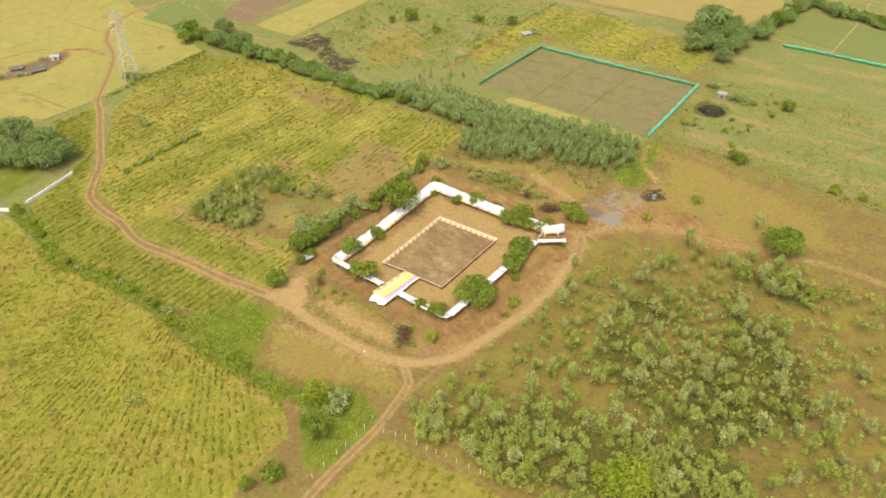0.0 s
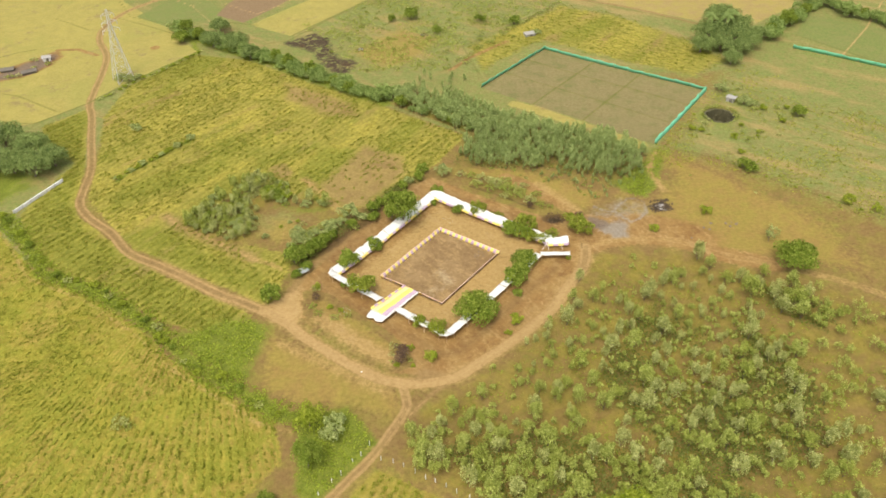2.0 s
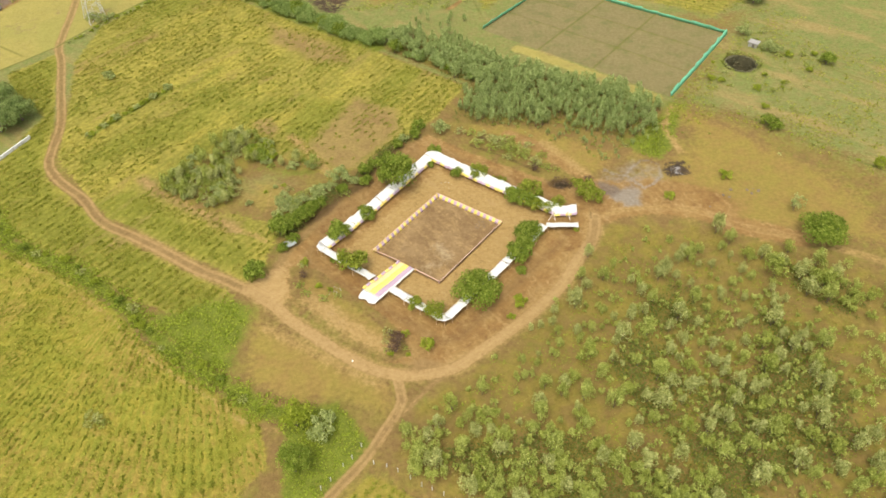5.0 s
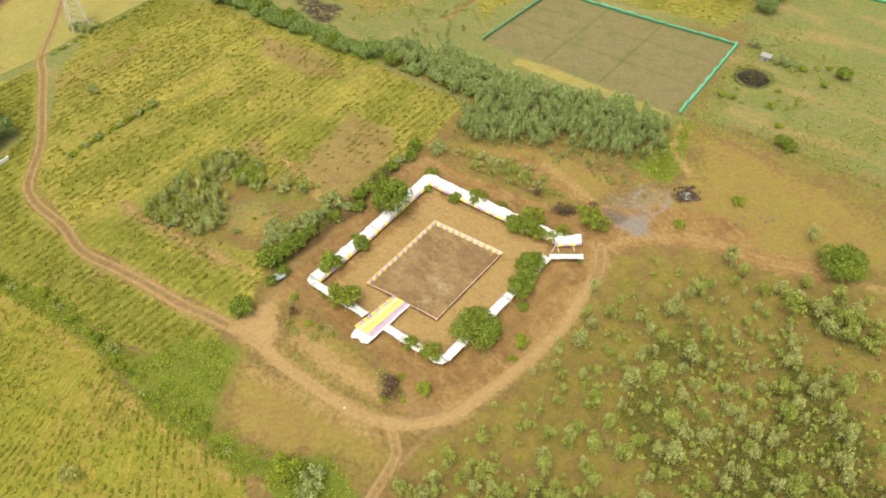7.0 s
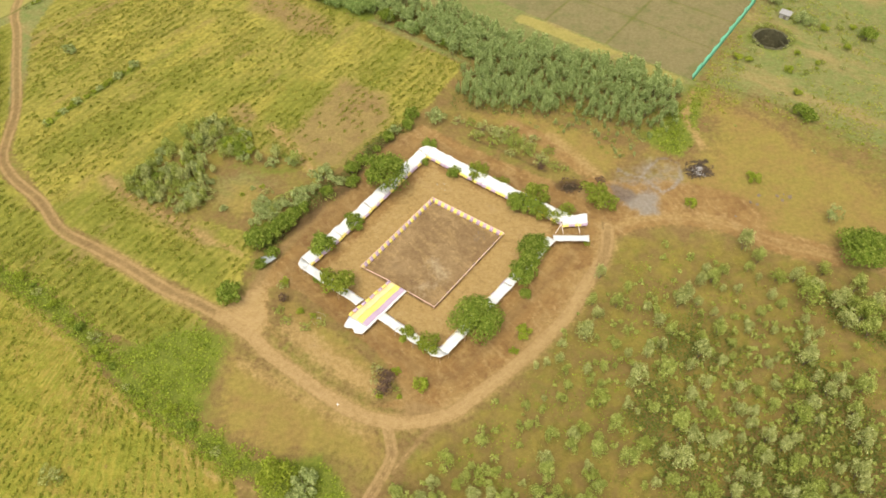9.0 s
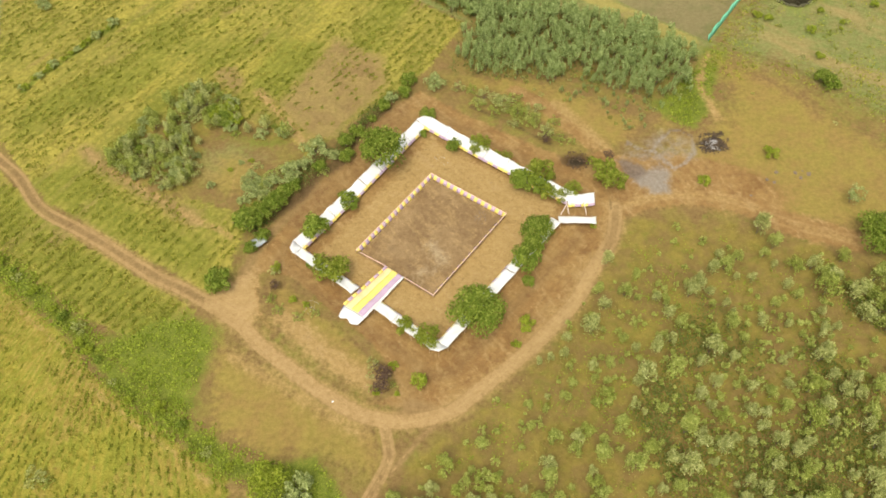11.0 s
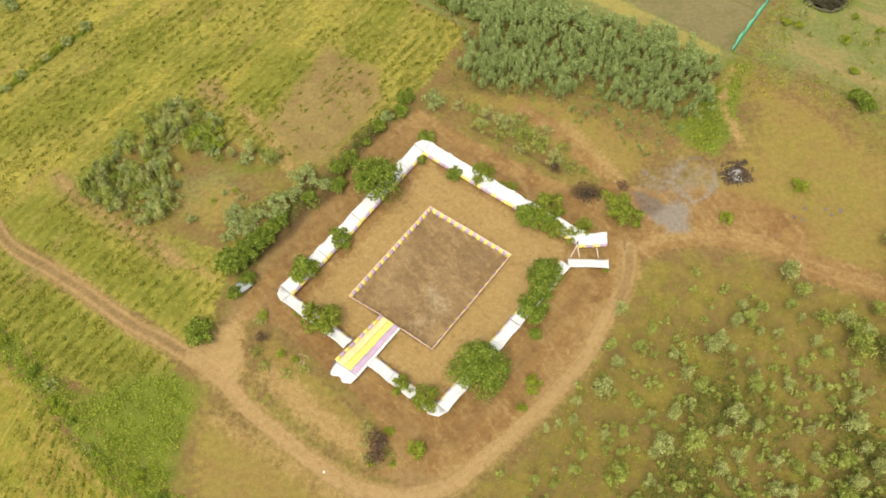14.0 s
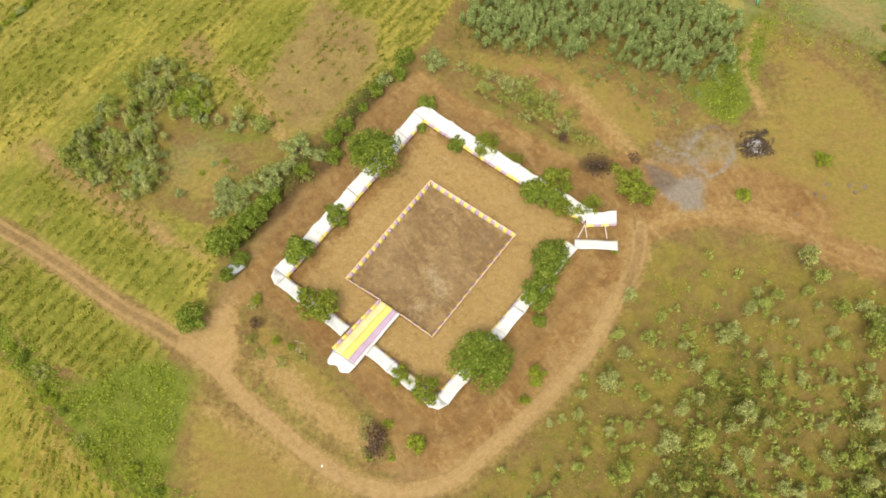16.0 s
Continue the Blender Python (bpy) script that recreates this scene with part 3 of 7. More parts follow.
M_NET = plain_material("green_net", (0.13, 0.44, 0.25), (0.20, 0.54, 0.33), 1.0, 0.7)
M_STEEL = plain_material("galvanised_steel", (0.46, 0.45, 0.41), (0.62, 0.60, 0.55), 2.0, 0.6, 0.3, 0.15)
M_CHAR = plain_material("charred_wood", (0.012, 0.010, 0.009), (0.05, 0.04, 0.032), 2.0)
M_ROOF = plain_material("dark_sheeting", (0.085, 0.075, 0.06), (0.21, 0.18, 0.14), 0.8)
M_SOILHEAP = plain_material("red_earth", (0.065, 0.04, 0.02), (0.15, 0.092, 0.046), 2.0)
M_WATER = plain_material("dark_water", (0.006, 0.008, 0.006), (0.012, 0.014, 0.010), 0.5, 0.08, 0.5, 0.0, 0.0)
M_STONE = plain_material("stone", (0.13, 0.095, 0.06), (0.25, 0.19, 0.125), 2.0)
M_WELLSTONE = plain_material("mossy_stone", (0.055, 0.05, 0.026), (0.14, 0.125, 0.06), 1.2)
M_ASHES = plain_material("pale_ash", (0.36, 0.34, 0.31), (0.58, 0.56, 0.52), 3.0)
M_BLUE = plain_material("grey_sheet", (0.26, 0.28, 0.27), (0.38, 0.40, 0.38), 2.0)


# ---- mesh helpers ----
def mesh_from(name, verts, faces, mat):
    me = bpy.data.meshes.new(name)
    me.from_pydata([tuple(v) for v in verts], [], [tuple(f) for f in faces])
    me.materials.append(mat)
    return me


def part(name, data, mat, parent, label="", loc=None):
    """A bmesh or mesh as one mesh object under a thing."""
    if isinstance(data, bmesh.types.BMesh):
        me = bpy.data.meshes.new(name)
        data.to_mesh(me)
        data.free()
        me.materials.append(mat)
        data = me
    ob = new(name, data)
    ob.parent = parent
    if loc is not None:
        ob.location = loc
    if label:
        tagged(ob, label)
    return ob


def thing(name, place, label, category, group="", rz=0.0):
    e = new(name)
    e.location = place
    e.rotation_euler = (0, 0, rz)
    return tagged(e, label, category, group)


def tube(points, radii, sides=6):
    """Vertices and faces of a tapered tube along points."""
    vs, fs = [], []
    pts = [Vector(p) for p in points]
    for i, p in enumerate(pts):
        d = (pts[min(i + 1, len(pts) - 1)] - pts[max(i - 1, 0)]).normalized()
        u = d.orthogonal().normalized()
        w = d.cross(u)
        for s in range(sides):
            a = 2 * math.pi * s / sides
            vs.append(p + (u * math.cos(a) + w * math.sin(a)) * radii[i])
    for i in range(len(pts) - 1):
        for s in range(sides):
            t = (s + 1) % sides
            fs.append((i * sides + s, i * sides + t, (i + 1) * sides + t, (i + 1) * sides + s))
    fs.append(tuple(range(sides))[::-1])
    fs.append(tuple((len(pts) - 1) * sides + s for s in range(sides)))
    return vs, fs


def join_geo(bits):
    vs, fs = [], []
    for v, f in bits:
        o = len(vs)
        vs.extend(v)
        fs.extend(tuple(i + o for i in q) for q in f)
    return vs, fs


def leaf_cards(r, centres, normals, size, aspect=0.5):
    """Folded leaf sprays: four vertices and two triangles each."""
    n = len(centres)
    nrm = normals + r.normal(0, 0.55, (n, 3))
    nrm /= np.linalg.norm(nrm, axis=1)[:, None] + 1e-9
    tan = np.cross(nrm, r.normal(0, 1, (n, 3)))
    tan /= np.linalg.norm(tan, axis=1)[:, None] + 1e-9
    bit = np.cross(nrm, tan)
    s = size * r.uniform(0.6, 1.35, n)[:, None]
    tip, tail = centres + tan * s * 0.6, centres - tan * s * 0.6
    a, b = centres + bit * s * aspect - nrm * s * 0.12, centres - bit * s * aspect - nrm * s * 0.12
    vs = np.stack([tail, a, tip, b], 1).reshape(-1, 3)
    base = np.arange(n) * 4
    fs = np.concatenate([np.stack([base, base + 1, base + 2], 1), np.stack([base, base + 2, base + 3], 1)])
    return vs, fs


def fast_mesh(name, vs, fs, mat):
    me = bpy.data.meshes.new(name)
    vs, fs = np.asarray(vs, np.float32), np.asarray(fs, np.int32)
    k = fs.shape[1]
    me.vertices.add(len(vs))
    me.vertices.foreach_set("co", vs.ravel())
    me.loops.add(fs.size)
    me.loops.foreach_set("vertex_index", fs.ravel())
    me.polygons.add(len(fs))
    me.polygons.foreach_set("loop_start", np.arange(0, fs.size, k, dtype=np.int32))
    me.update(calc_edges=True)
    me.materials.append(mat)
    return me


def crown_geo(r, height, radius, base, lobes, n, size, flat=0.75, spiky=0.0, lobe=(0.42, 0.62)):
    """A crown of several uneven lobes, each a shell of leaf sprays."""
    cs, ns = [], []
    for j in range(lobes):
        a = 2.4 * j + r.uniform(-0.4, 0.4)
        rr = radius * math.sqrt(r.uniform(0.03, 1.0)) * (1.0 - 0.8 * lobe[0])
        top = j == 0 and lobes > 3
        tall = (height - base) * (1 - 0.45 * (rr / radius) ** 2)
        c = np.array([rr * math.cos(a), rr * math.sin(a), base + tall * (r.uniform(0.35, 0.68) if not top else 0.68)])
        if top:
            c[:2] *= 0.3
        rad = np.array([radius * r.uniform(*lobe)] * 2 + [(height - base) * r.uniform(0.8, 1.0) * lobe[1] * 0.72 * (1 + spiky)])
        m = max(4, int(n / lobes))
        d = r.normal(0, 1, (m, 3))
        d /= np.linalg.norm(d, axis=1)[:, None]
        d[:, 2] = np.where(d[:, 2] < -0.45, -d[:, 2], d[:, 2])
        depth = 1 - 0.45 * r.uniform(0, 1, m) ** 2.2
        lump = 1 + 0.16 * np.sin(d[:, 0] * 5 + j) * np.sin(d[:, 1] * 6 + 2 * j) + 0.10 * np.sin(d[:, 2] * 9 + j)
        cs.append(c + d * rad * (depth * lump)[:, None])
        ns.append(d * [1, 1, flat] + [0, 0, 0.42])
    return leaf_cards(r, np.concatenate(cs), np.concatenate(ns), size, 0.38 if size > 0.25 else 0.55)


def trunk_geo(r, height, base, radius, girth, limbs=4):
    lean = r.uniform(-0.06, 0.06, 2) * height
    bits = [tube([(0, 0, -0.3), (lean[0] * 0.3, lean[1] * 0.3, base * 0.6), (lean[0], lean[1], base * 1.25)], [girth * 1.35, girth, girth * 0.75])]
    for j in range(limbs):
        a = 2 * math.pi * (j + r.uniform(-0.3, 0.3)) / limbs
        e = radius * r.uniform(0.45, 0.7)
        zt = base + (height - base) * r.uniform(0.45, 0.75)
        s = Vector((lean[0] * 0.8, lean[1] * 0.8, base * 0.95))
        bits.append(tube([s, s + Vector((math.cos(a) * e * 0.5, math.sin(a) * e * 0.5, (zt - s.z) * 0.55)), (s.x + math.cos(a) * e, s.y + math.sin(a) * e, zt)],
                         [girth * 0.55, girth * 0.38, girth * 0.12], 5))
    return join_geo(bits)


def tree_kind(name, seed, height, radius, base, lobes, n, size, mat, girth, limbs=4, flat=0.75, spiky=0.0, lobe=(0.42, 0.62)):
    """Meshes of one tree: trunk and crown."""
    r = np.random.default_rng(seed)
    tv, tf = trunk_geo(r, height, base, radius, girth, limbs)
    trunk = mesh_from(name + "_trunk", tv, tf, M_BARK)
    cv, cf = crown_geo(r, height, radius, base, lobes, n, size, flat, spiky, lobe)
    return trunk, fast_mesh(name + "_crown", cv, cf, mat)


def plant(name, kind, x, y, label, category, group="", scale=1.0, rz=None):
    e = thing(name, at(x, y), label, category, group, rng.uniform(0, 6.28) if rz is None else rz)
    e.scale = (scale * rng.uniform(0.92, 1.08), scale * rng.uniform(0.92, 1.08), scale)
    part("trunk", kind[0], None, e)
    part("crown", kind[1], None, e)
    return e


def scatter(poly, spacing, density=None, jitter=0.42, seed=1):
    """Places of a jittered grid inside an outline."""
    r = np.random.default_rng(seed)
    p = np.array(poly)
    out = []
    for y in np.arange(p[:, 1].min(), p[:, 1].max(), spacing):
        for x in np.arange(p[:, 0].min(), p[:, 0].max(), spacing):
            q = (x + r.uniform(-jitter, jitter) * spacing, y + r.uniform(-jitter, jitter) * spacing)
            keep = r.uniform()
            if (density is None or keep < density(*q)) and inside(*q, poly):
                out.append(q)
    return out


# ---- ground: one sheet to the horizon, zones as weights ----
def axis(lo, hi, step, far):
    core = np.arange(lo, hi + step, step)
    out, d = [], step
    while (sum(out) if out else 0) < far:
        d *= 1.10
        out.append(d)
    grow = np.cumsum(out)
    return np.concatenate([lo - grow[::-1], core, core[-1] + grow])


gx, gy = axis(-160, 146, 0.6, 4200), axis(40, 292, 0.6, 4200)
X, Y = np.meshgrid(gx, gy)
Z = gz(X, Y)
well_d = np.hypot(X - WELL[0], Y - WELL[1])
Z = Z - 6.5 * np.clip((WELL_R + 0.3 - well_d) / 0.3, 0, 1) + 0.5 * np.exp(-((well_d - WELL_R - 1.2) / 1.2) ** 2)
heap_d = np.hypot((X - 20.3) * 0.7, Y - 163.2)
Z = Z - 0.8 * np.exp(-(heap_d / 1.8) ** 2)
nx, ny = len(gx), len(gy)
idx = np.arange(nx * ny).reshape(ny, nx)
gf = np.stack([idx[:-1, :-1], idx[:-1, 1:], idx[1:, 1:], idx[1:, :-1]], -1).reshape(-1, 4)
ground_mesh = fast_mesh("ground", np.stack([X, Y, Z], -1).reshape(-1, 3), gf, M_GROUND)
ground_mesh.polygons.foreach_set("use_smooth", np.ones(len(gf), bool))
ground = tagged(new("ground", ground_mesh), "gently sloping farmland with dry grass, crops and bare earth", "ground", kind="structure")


def zone(name, *fields):
    """Store a soft weight: the largest of the fields, which are distances (metres) over a width."""
    w = np.zeros(X.shape)
    for d, soft in fields:
        w = np.maximum(w, np.clip(0.5 - d / soft, 0, 1))
    a = ground_mesh.attributes.new(name, "FLOAT", "POINT")
    a.data.foreach_set("value", w.ravel().astype(np.float32))


P = lambda poly: poly_dist(X, Y, poly)
D = lambda pts: line_dist(X, Y, pts)
RING = [(-6.7, 160.8), (6.8, 150.8), (-6.0, 134.2), (-19.6, 143.8)]
ENCLOSURE = [(-28.5, 143.2), (-7.2, 172.3), (17.5, 153.5), (16, 148.5), (-4.8, 124.0)]
island = P(ISLAND)
zone("scrub", (P(SCRUB), 5.0), (P(GROVE) + 1.5, 4.0), (P(THICKET), 5.0))
zone("crop", (np.maximum(P(ROW_FIELD), -P(CLEARING)), 4.0), (P(ROW_STRIP), 2.5), (P(NORTH_ROWS) + 2.0, 10.0))
zone("pale", (P(WEST_FIELD), 3.5), (P(SOUTH_FIELD), 2.5))
a_long = ground_mesh.attributes.new("rowlong", "FLOAT", "POINT")
a_long.data.foreach_set("value", row_along(X, Y).ravel().astype(np.float32))
a_row = ground_mesh.attributes.new("rowpos", "FLOAT", "POINT")
a_row.data.foreach_set("value", row_pos(X, Y).ravel().astype(np.float32))
zone("lush", (P([(-145, 170), (-117, 172.5), (-109.5, 184), (-113, 194), (-145, 206)]) + 4.0, 12.0), (D(DITCH) - 1.8, 4.0), (P(LUSH_WEST), 6.0), (P(LUSH_SOUTH), 3.0), (P(LUSH_EAST), 4.0), (D([(-49, 171.5), (-44.6, 172.2), (-40, 169.6), (-35.6, 170.2)]) - 0.5, 4.5), (D([(-44.9, 163.5), (-41, 165.5), (-38.6, 167.0)]) + 0.3, 3.0), (well_d - 5.5, 9.0), (D([(-118, 236), (-109, 244), (-91, 267), (-95, 276)]) - 1.2, 2.5), (D(HEDGE_NORTH) - 3, 4.0), (D(CACTUS) - 0.8, 1.6))
zone("paddy", (D([(14.5, 220.5), (46.5, 194.6)]) - 1.8, 4.0), (P(PADDY_WEST), 2.0), (P(PADDY_NORTH), 1.5))
zone("bed", (P(NET_FIELD), 1.2))
zone("leek", (P(PALE_FIELD), 1.5), (P(EAST_FIELD), 2.0))
zone("plow", (P(PLOWED), 1.5))
zone("tan", (P(TAN_FIELD), 4.0))
zone("straw", (P(SOUTH_FIELD) + 1.0, 30.0), (P([(-42, 262), (-22, 284), (-4, 270), (-14, 250), (-28, 244)]) + 3.0, 14.0), (P([(-51, 169), (-44, 170), (-38, 167), (-34, 168), (-36, 160), (-42, 155), (-50, 158)]) + 2.5, 9.0), (island + 1.0, 4.0), (P([(-4, 184), (8, 187), (24, 180), (34, 172), (30, 166), (24, 167), (16, 172), (6, 181)]), 6.0), (P([(36, 174), (44, 168), (52, 176), (50, 190), (60, 184), (80, 160), (84, 140), (60, 148), (40, 156)]), 12.0), (P(DRY_WEDGE), 7.0), (np.hypot((X - 62) / 2.2, (Y - 152 + 0.3 * (X - 62))) - 7, 12.0))
YARD = [(-175, 246), (-157.2, 252.7), (-153, 261.4), (-146.1, 268.3), (-141.9, 274.8), (-137, 268.3), (-137.8, 259.8), (-144.4, 250.5), (-154.3, 246.3), (-175, 238)]
zone("soil", (D([p for p in ROAD_EAST if p[0] < 66]) - 2.6, 5.0), (D([(-142, 272.8), (-134.4, 272.6), (-125.9, 267.1)]) - 0.8, 3.0), (P(YARD) + 1.0, 6.0), (D([(-4.1, 244.5), (2, 252.8), (9.2, 259.5), (14.9, 264.6)]) - 0.8, 3.5), (np.hypot(X + 107.1, Y - 271.6) - 1.6, 2.0), (np.maximum(P(APRON), -island + 1.0), 3.0), (np.hypot((X - 42) / 2.4, Y - 157 + 0.25 * (X - 42)) - 6.0, 8.0), (D([(9.9, 182), (15.4, 177.7), (20.1, 171.5), (24.1, 166.9)]) - 1.5, 4.0), (np.hypot(X - 28, Y - 158) - 6, 4.0), (D([(-7, 177.6), (3, 171.6), (11, 166.2), (20, 160.4)]) - 2.0, 3.0))
zone("churned", (np.abs(P(ENCLOSURE) - 4.2) - 1.2, 3.2), (P([(-36, 149), (-29, 149), (-10, 175), (-13, 181), (-24, 168)]), 3.0))
zone("arena", (P(RING), 1.0))
zone("track", (D(ROAD_MAIN) - 1.2, 1.9), (D(ROAD_SOUTH) - 0.8, 1.8), (D(FORK) - 0.5, 1.8), (D(ROAD_WEST) - 0.9, 3.0), (D(FIELD_TRACK) - 0.8, 1.5),
     (np.hypot((X + 8) / 1.6, Y - 113.5) - 2.0, 4.0), (np.hypot(X + 40.5, Y - 132.5) - 1.5, 4.0))
zone("worn", (D([(-31, 131), (-27, 127), (-20, 121.5), (-15, 118.5)]) - 2.2, 5.0), (D([(-38, 123.5), (-26, 116), (-16, 110)]) - 1.0, 6.0), (P([(-47, 134), (-40, 130), (-35.5, 127.5), (-34.5, 133), (-37, 141), (-40, 138.5)]), 4.0), (D([(x - 2.7, y - 2.4) for x, y in DITCH]) - 0.3, 2.2), (D([(-41.9, 147.2), (-44.2, 149), (-49.4, 151.4), (-55.5, 155.6), (-64.4, 161.6), (-68.9, 164.3), (-74, 169.2)]) - 0.6, 3.0), (D([(-43.6, 164.6), (-43.6, 160.2), (-43.4, 154.8)]) - 0.1, 1.6), (D([(-31, 169), (-36, 176), (-42, 184)]) - 1.2, 4.0), (D(ROAD_EAST) - 0.6, 3.6), (D(ROAD_MAIN[-60:]) - 1.7, 4.5), (P(ENCLOSURE) + 1.0, 4.0), (D([(48, 172), (46, 182), (49, 190)]) - 0.8, 3.0), (D([(18, 178), (22, 172), (26, 166)]) - 1.2, 4.0))
PATHS = [[(-116.1, 320.8), (-104.1, 310.5), (-91.4, 291.4)], [(-104.1, 310.5), (-99.1, 316.6)], [(-91.5, 311.4), (-76.3, 298.7), (-65.6, 311.8)], [(118.4, 244.3), (133, 263.2), (148.6, 287)]]
zone("old_way", (X + 40, 14.0))
zone("rut", (D([p for p in ROAD_MAIN if p[0] > -44 and (p[0] < 0 or p[1] < 143)]) - 0.95, 1.7), (P([(-47, 134), (-40, 130), (-35.5, 127.5), (-34.5, 133), (-37, 141), (-40, 138.5)]) + 0.8, 5.0), (D([(-33, 131), (-27, 125.5), (-20, 119.5), (-12, 116)]) + 0.3, 4.0), *[(D(q) - 0.3, 1.0) for q in PATHS], (D(FORK) - 0.1, 0.9), (D(ROAD_SOUTH[:6]) - 0.1, 0.9))
for name, pts in (("way_main", ROAD_MAIN), ("way_east", ROAD_EAST), ("way_south", ROAD_SOUTH), ("way_round", None)):
    a_way = ground_mesh.attributes.new(name, "FLOAT", "POINT")
    a_way.data.foreach_set("value", (np.clip(D(pts), 0, 6) if pts else np.clip(P(ENCLOSURE), -30, 30)).ravel().astype(np.float32))
cut = lambda a, b, t: (a[0] + (b[0] - a[0]) * t, a[1] + (b[1] - a[1]) * t)
NW, NN, NE, NS = NET_FIELD
bunds = [[cut(NW, NS, t), cut(NN, NE, t)] for t in (0.33, 0.62)] + [[cut(NW, NN, t), cut(NS, NE, t)] for t in (0.36, 0.7)]
bunds += [[(-154.3, 302.2), (-137.3, 290.1)], [(-146.8, 239.7), (-140.5, 237.5), (-124.2, 226.5)], [(-129.3, 300.4), (-114.8, 290.8), (-101.9, 281.7), (-93.4, 274.6)], [(-162.9, 265.2), (-155.6, 271.2), (-149.9, 273.6)], [(-67.5, 271.7), (-60.4, 273), (-48.5, 290.8), (-34.4, 309.1)], [(40, 302.1), (51, 293), (64, 284), (74.1, 276.9), (81.6, 271.9)], [(91.7, 204.6), (103.3, 193.6), (111.3, 187.6)], [(-150, 222), (-128, 219), (-116.5, 231), (-109, 243), (-91, 267)], [(-103, 290), (-125, 301), (-135, 318)], EAST_EDGE,
          [(-60, 277), (-35, 310)], [(-74, 288), (-92, 294)], [(5, 240), (0, 262), (36, 297)], [(109, 260), (131, 233)]]
zone("bund", *[(D(q) - 0.35, 1.1) for q in bunds])
zone("ash", (P([(34, 159.2), (36.3, 156.7), (36.6, 154.7), (33, 154.7), (32.4, 157)]), 2.5), (D([(30.1, 167.4), (31.5, 165.7), (34.1, 164.4), (36.3, 167.5), (38.4, 169.4)]) - 0.35, 1.3),
     (D([(42.1, 167), (42, 163.9), (40, 161.5), (37.8, 160.3), (36, 162.8), (34.4, 165)]) - 0.4, 1.5), (P([(29, 158), (34, 161.5), (38, 160), (36, 156), (31, 155.5)]) + 0.5, 3.0))
zone("dust", (P(ASH), 5.0))
zone("cinder", (D([(44.0, 166.4), (45.2, 165.4), (46.2, 166.4), (45.4, 167.2)]) - 0.4, 1.3), (D([(45.2, 165.4), (46.6, 164.4)]) - 0.4, 1.2))
zone("soot", (P(YARD) + 2.0, 6.0), (np.hypot((X - 4.4) / 1.4, Y - 158.7) - 0.2, 2.2), (P([(27.3, 163.3), (29.7, 163.3), (32.2, 161.7), (33.5, 159.2), (30.7, 157.5), (28.2, 158.7)]) + 0.2, 2.6), (np.hypot((X - 30.2) / 1.2, Y - 166.8) - 0.6, 1.4), (D([(38.4, 169.8), (40.5, 169.5), (42.2, 168.0)]) - 0.5, 1.3))
zone("chalk", (D([(-6.6, 144.9), (-4.6, 142.0), (-6.4, 139.8), (-8.5, 138.6)]) - 0.6, 5.0))
zone("scuff", (np.hypot(X + 2.7, Y - 144.6) - 0.4, 2.4), (np.hypot(X + 10, Y - 140.7) - 0.8, 3.0), (np.hypot((X + 14.1) / 1.5, Y - 144.5) - 0.8, 4.0), (np.hypot(X + 9.4, Y - 148) - 0.6, 4.0), (np.hypot(X + 3, Y - 152) - 0.4, 3.0))
zone("olive", (P(ROW_STRIP) + 1.0, 5.0), (P([(-84, 161), (-60, 146), (-46, 138), (-44, 143), (-58, 152), (-76, 166)]), 5.0), (P([(-44.5, 188.6), (-39.8, 200.5), (-30, 197.8), (-30, 190.1), (-37.5, 182.1), (-43.1, 184.4)]), 4.0), (P([(-58, 194.6), (-52.4, 198.8), (-41.9, 204.1), (-39.8, 200.5), (-48.5, 194.2), (-55.2, 188)]), 5.0),
     (P([(-91.9, 180.3), (-84.7, 187.2), (-70.4, 196.3), (-62.9, 194.8), (-67.6, 184.4), (-80.3, 179.8), (-89.4, 172.4)]), 6.0), (P([(-56, 148), (-46, 141), (-44, 145), (-58, 153)]), 4.0))
zone("gold", (P([(-61.8, 201.6), (-55.9, 209.6), (-49.6, 211.7), (-48.6, 205.6), (-56.1, 201.3)]), 5.0), (P([(-34.8, 213.4), (-25.6, 212.9), (-25.9, 206.8), (-31.7, 207.1)]), 5.0), (P([(-87.6, 166.7), (-82.4, 174), (-73.9, 178.6), (-71.3, 171.7), (-78.2, 164.6)]), 5.0),
     (P([(-81, 210.8), (-63.5, 226.2), (-56.9, 215.7), (-71.9, 201.1)]), 8.0), (P([(-77, 187.2), (-67, 198.6), (-56.3, 193.6), (-67.1, 180.7)]), 6.0))
zone("burnt", (np.hypot(X + 13.8, Y - 273.9) - 1.0, 2.0), (np.hypot(X + 34.4, Y - 263.6) - 1.0, 2.0), (P(BURNT), 6.0), (np.hypot((X - 45.6) / 1.15, Y - 166.2) - 2.7, 3.0), (np.hypot(X - 43.6, Y - 167.4) - 0.9, 2.0), (np.hypot(X - 48.0, Y - 164.6) - 0.9, 2.2), (np.hypot(X - 47.6, Y - 168.2) - 0.8, 2.0), (np.hypot(X - 44.2, Y - 164.2) - 0.8, 2.0))
zone("pit", (well_d - WELL_R, 0.8), (np.hypot((X - 20.4) / 1.7, Y - 163.4) - 1.0, 1.6), (np.hypot(X - 15, Y - 168.4) - 0.3, 1.0))
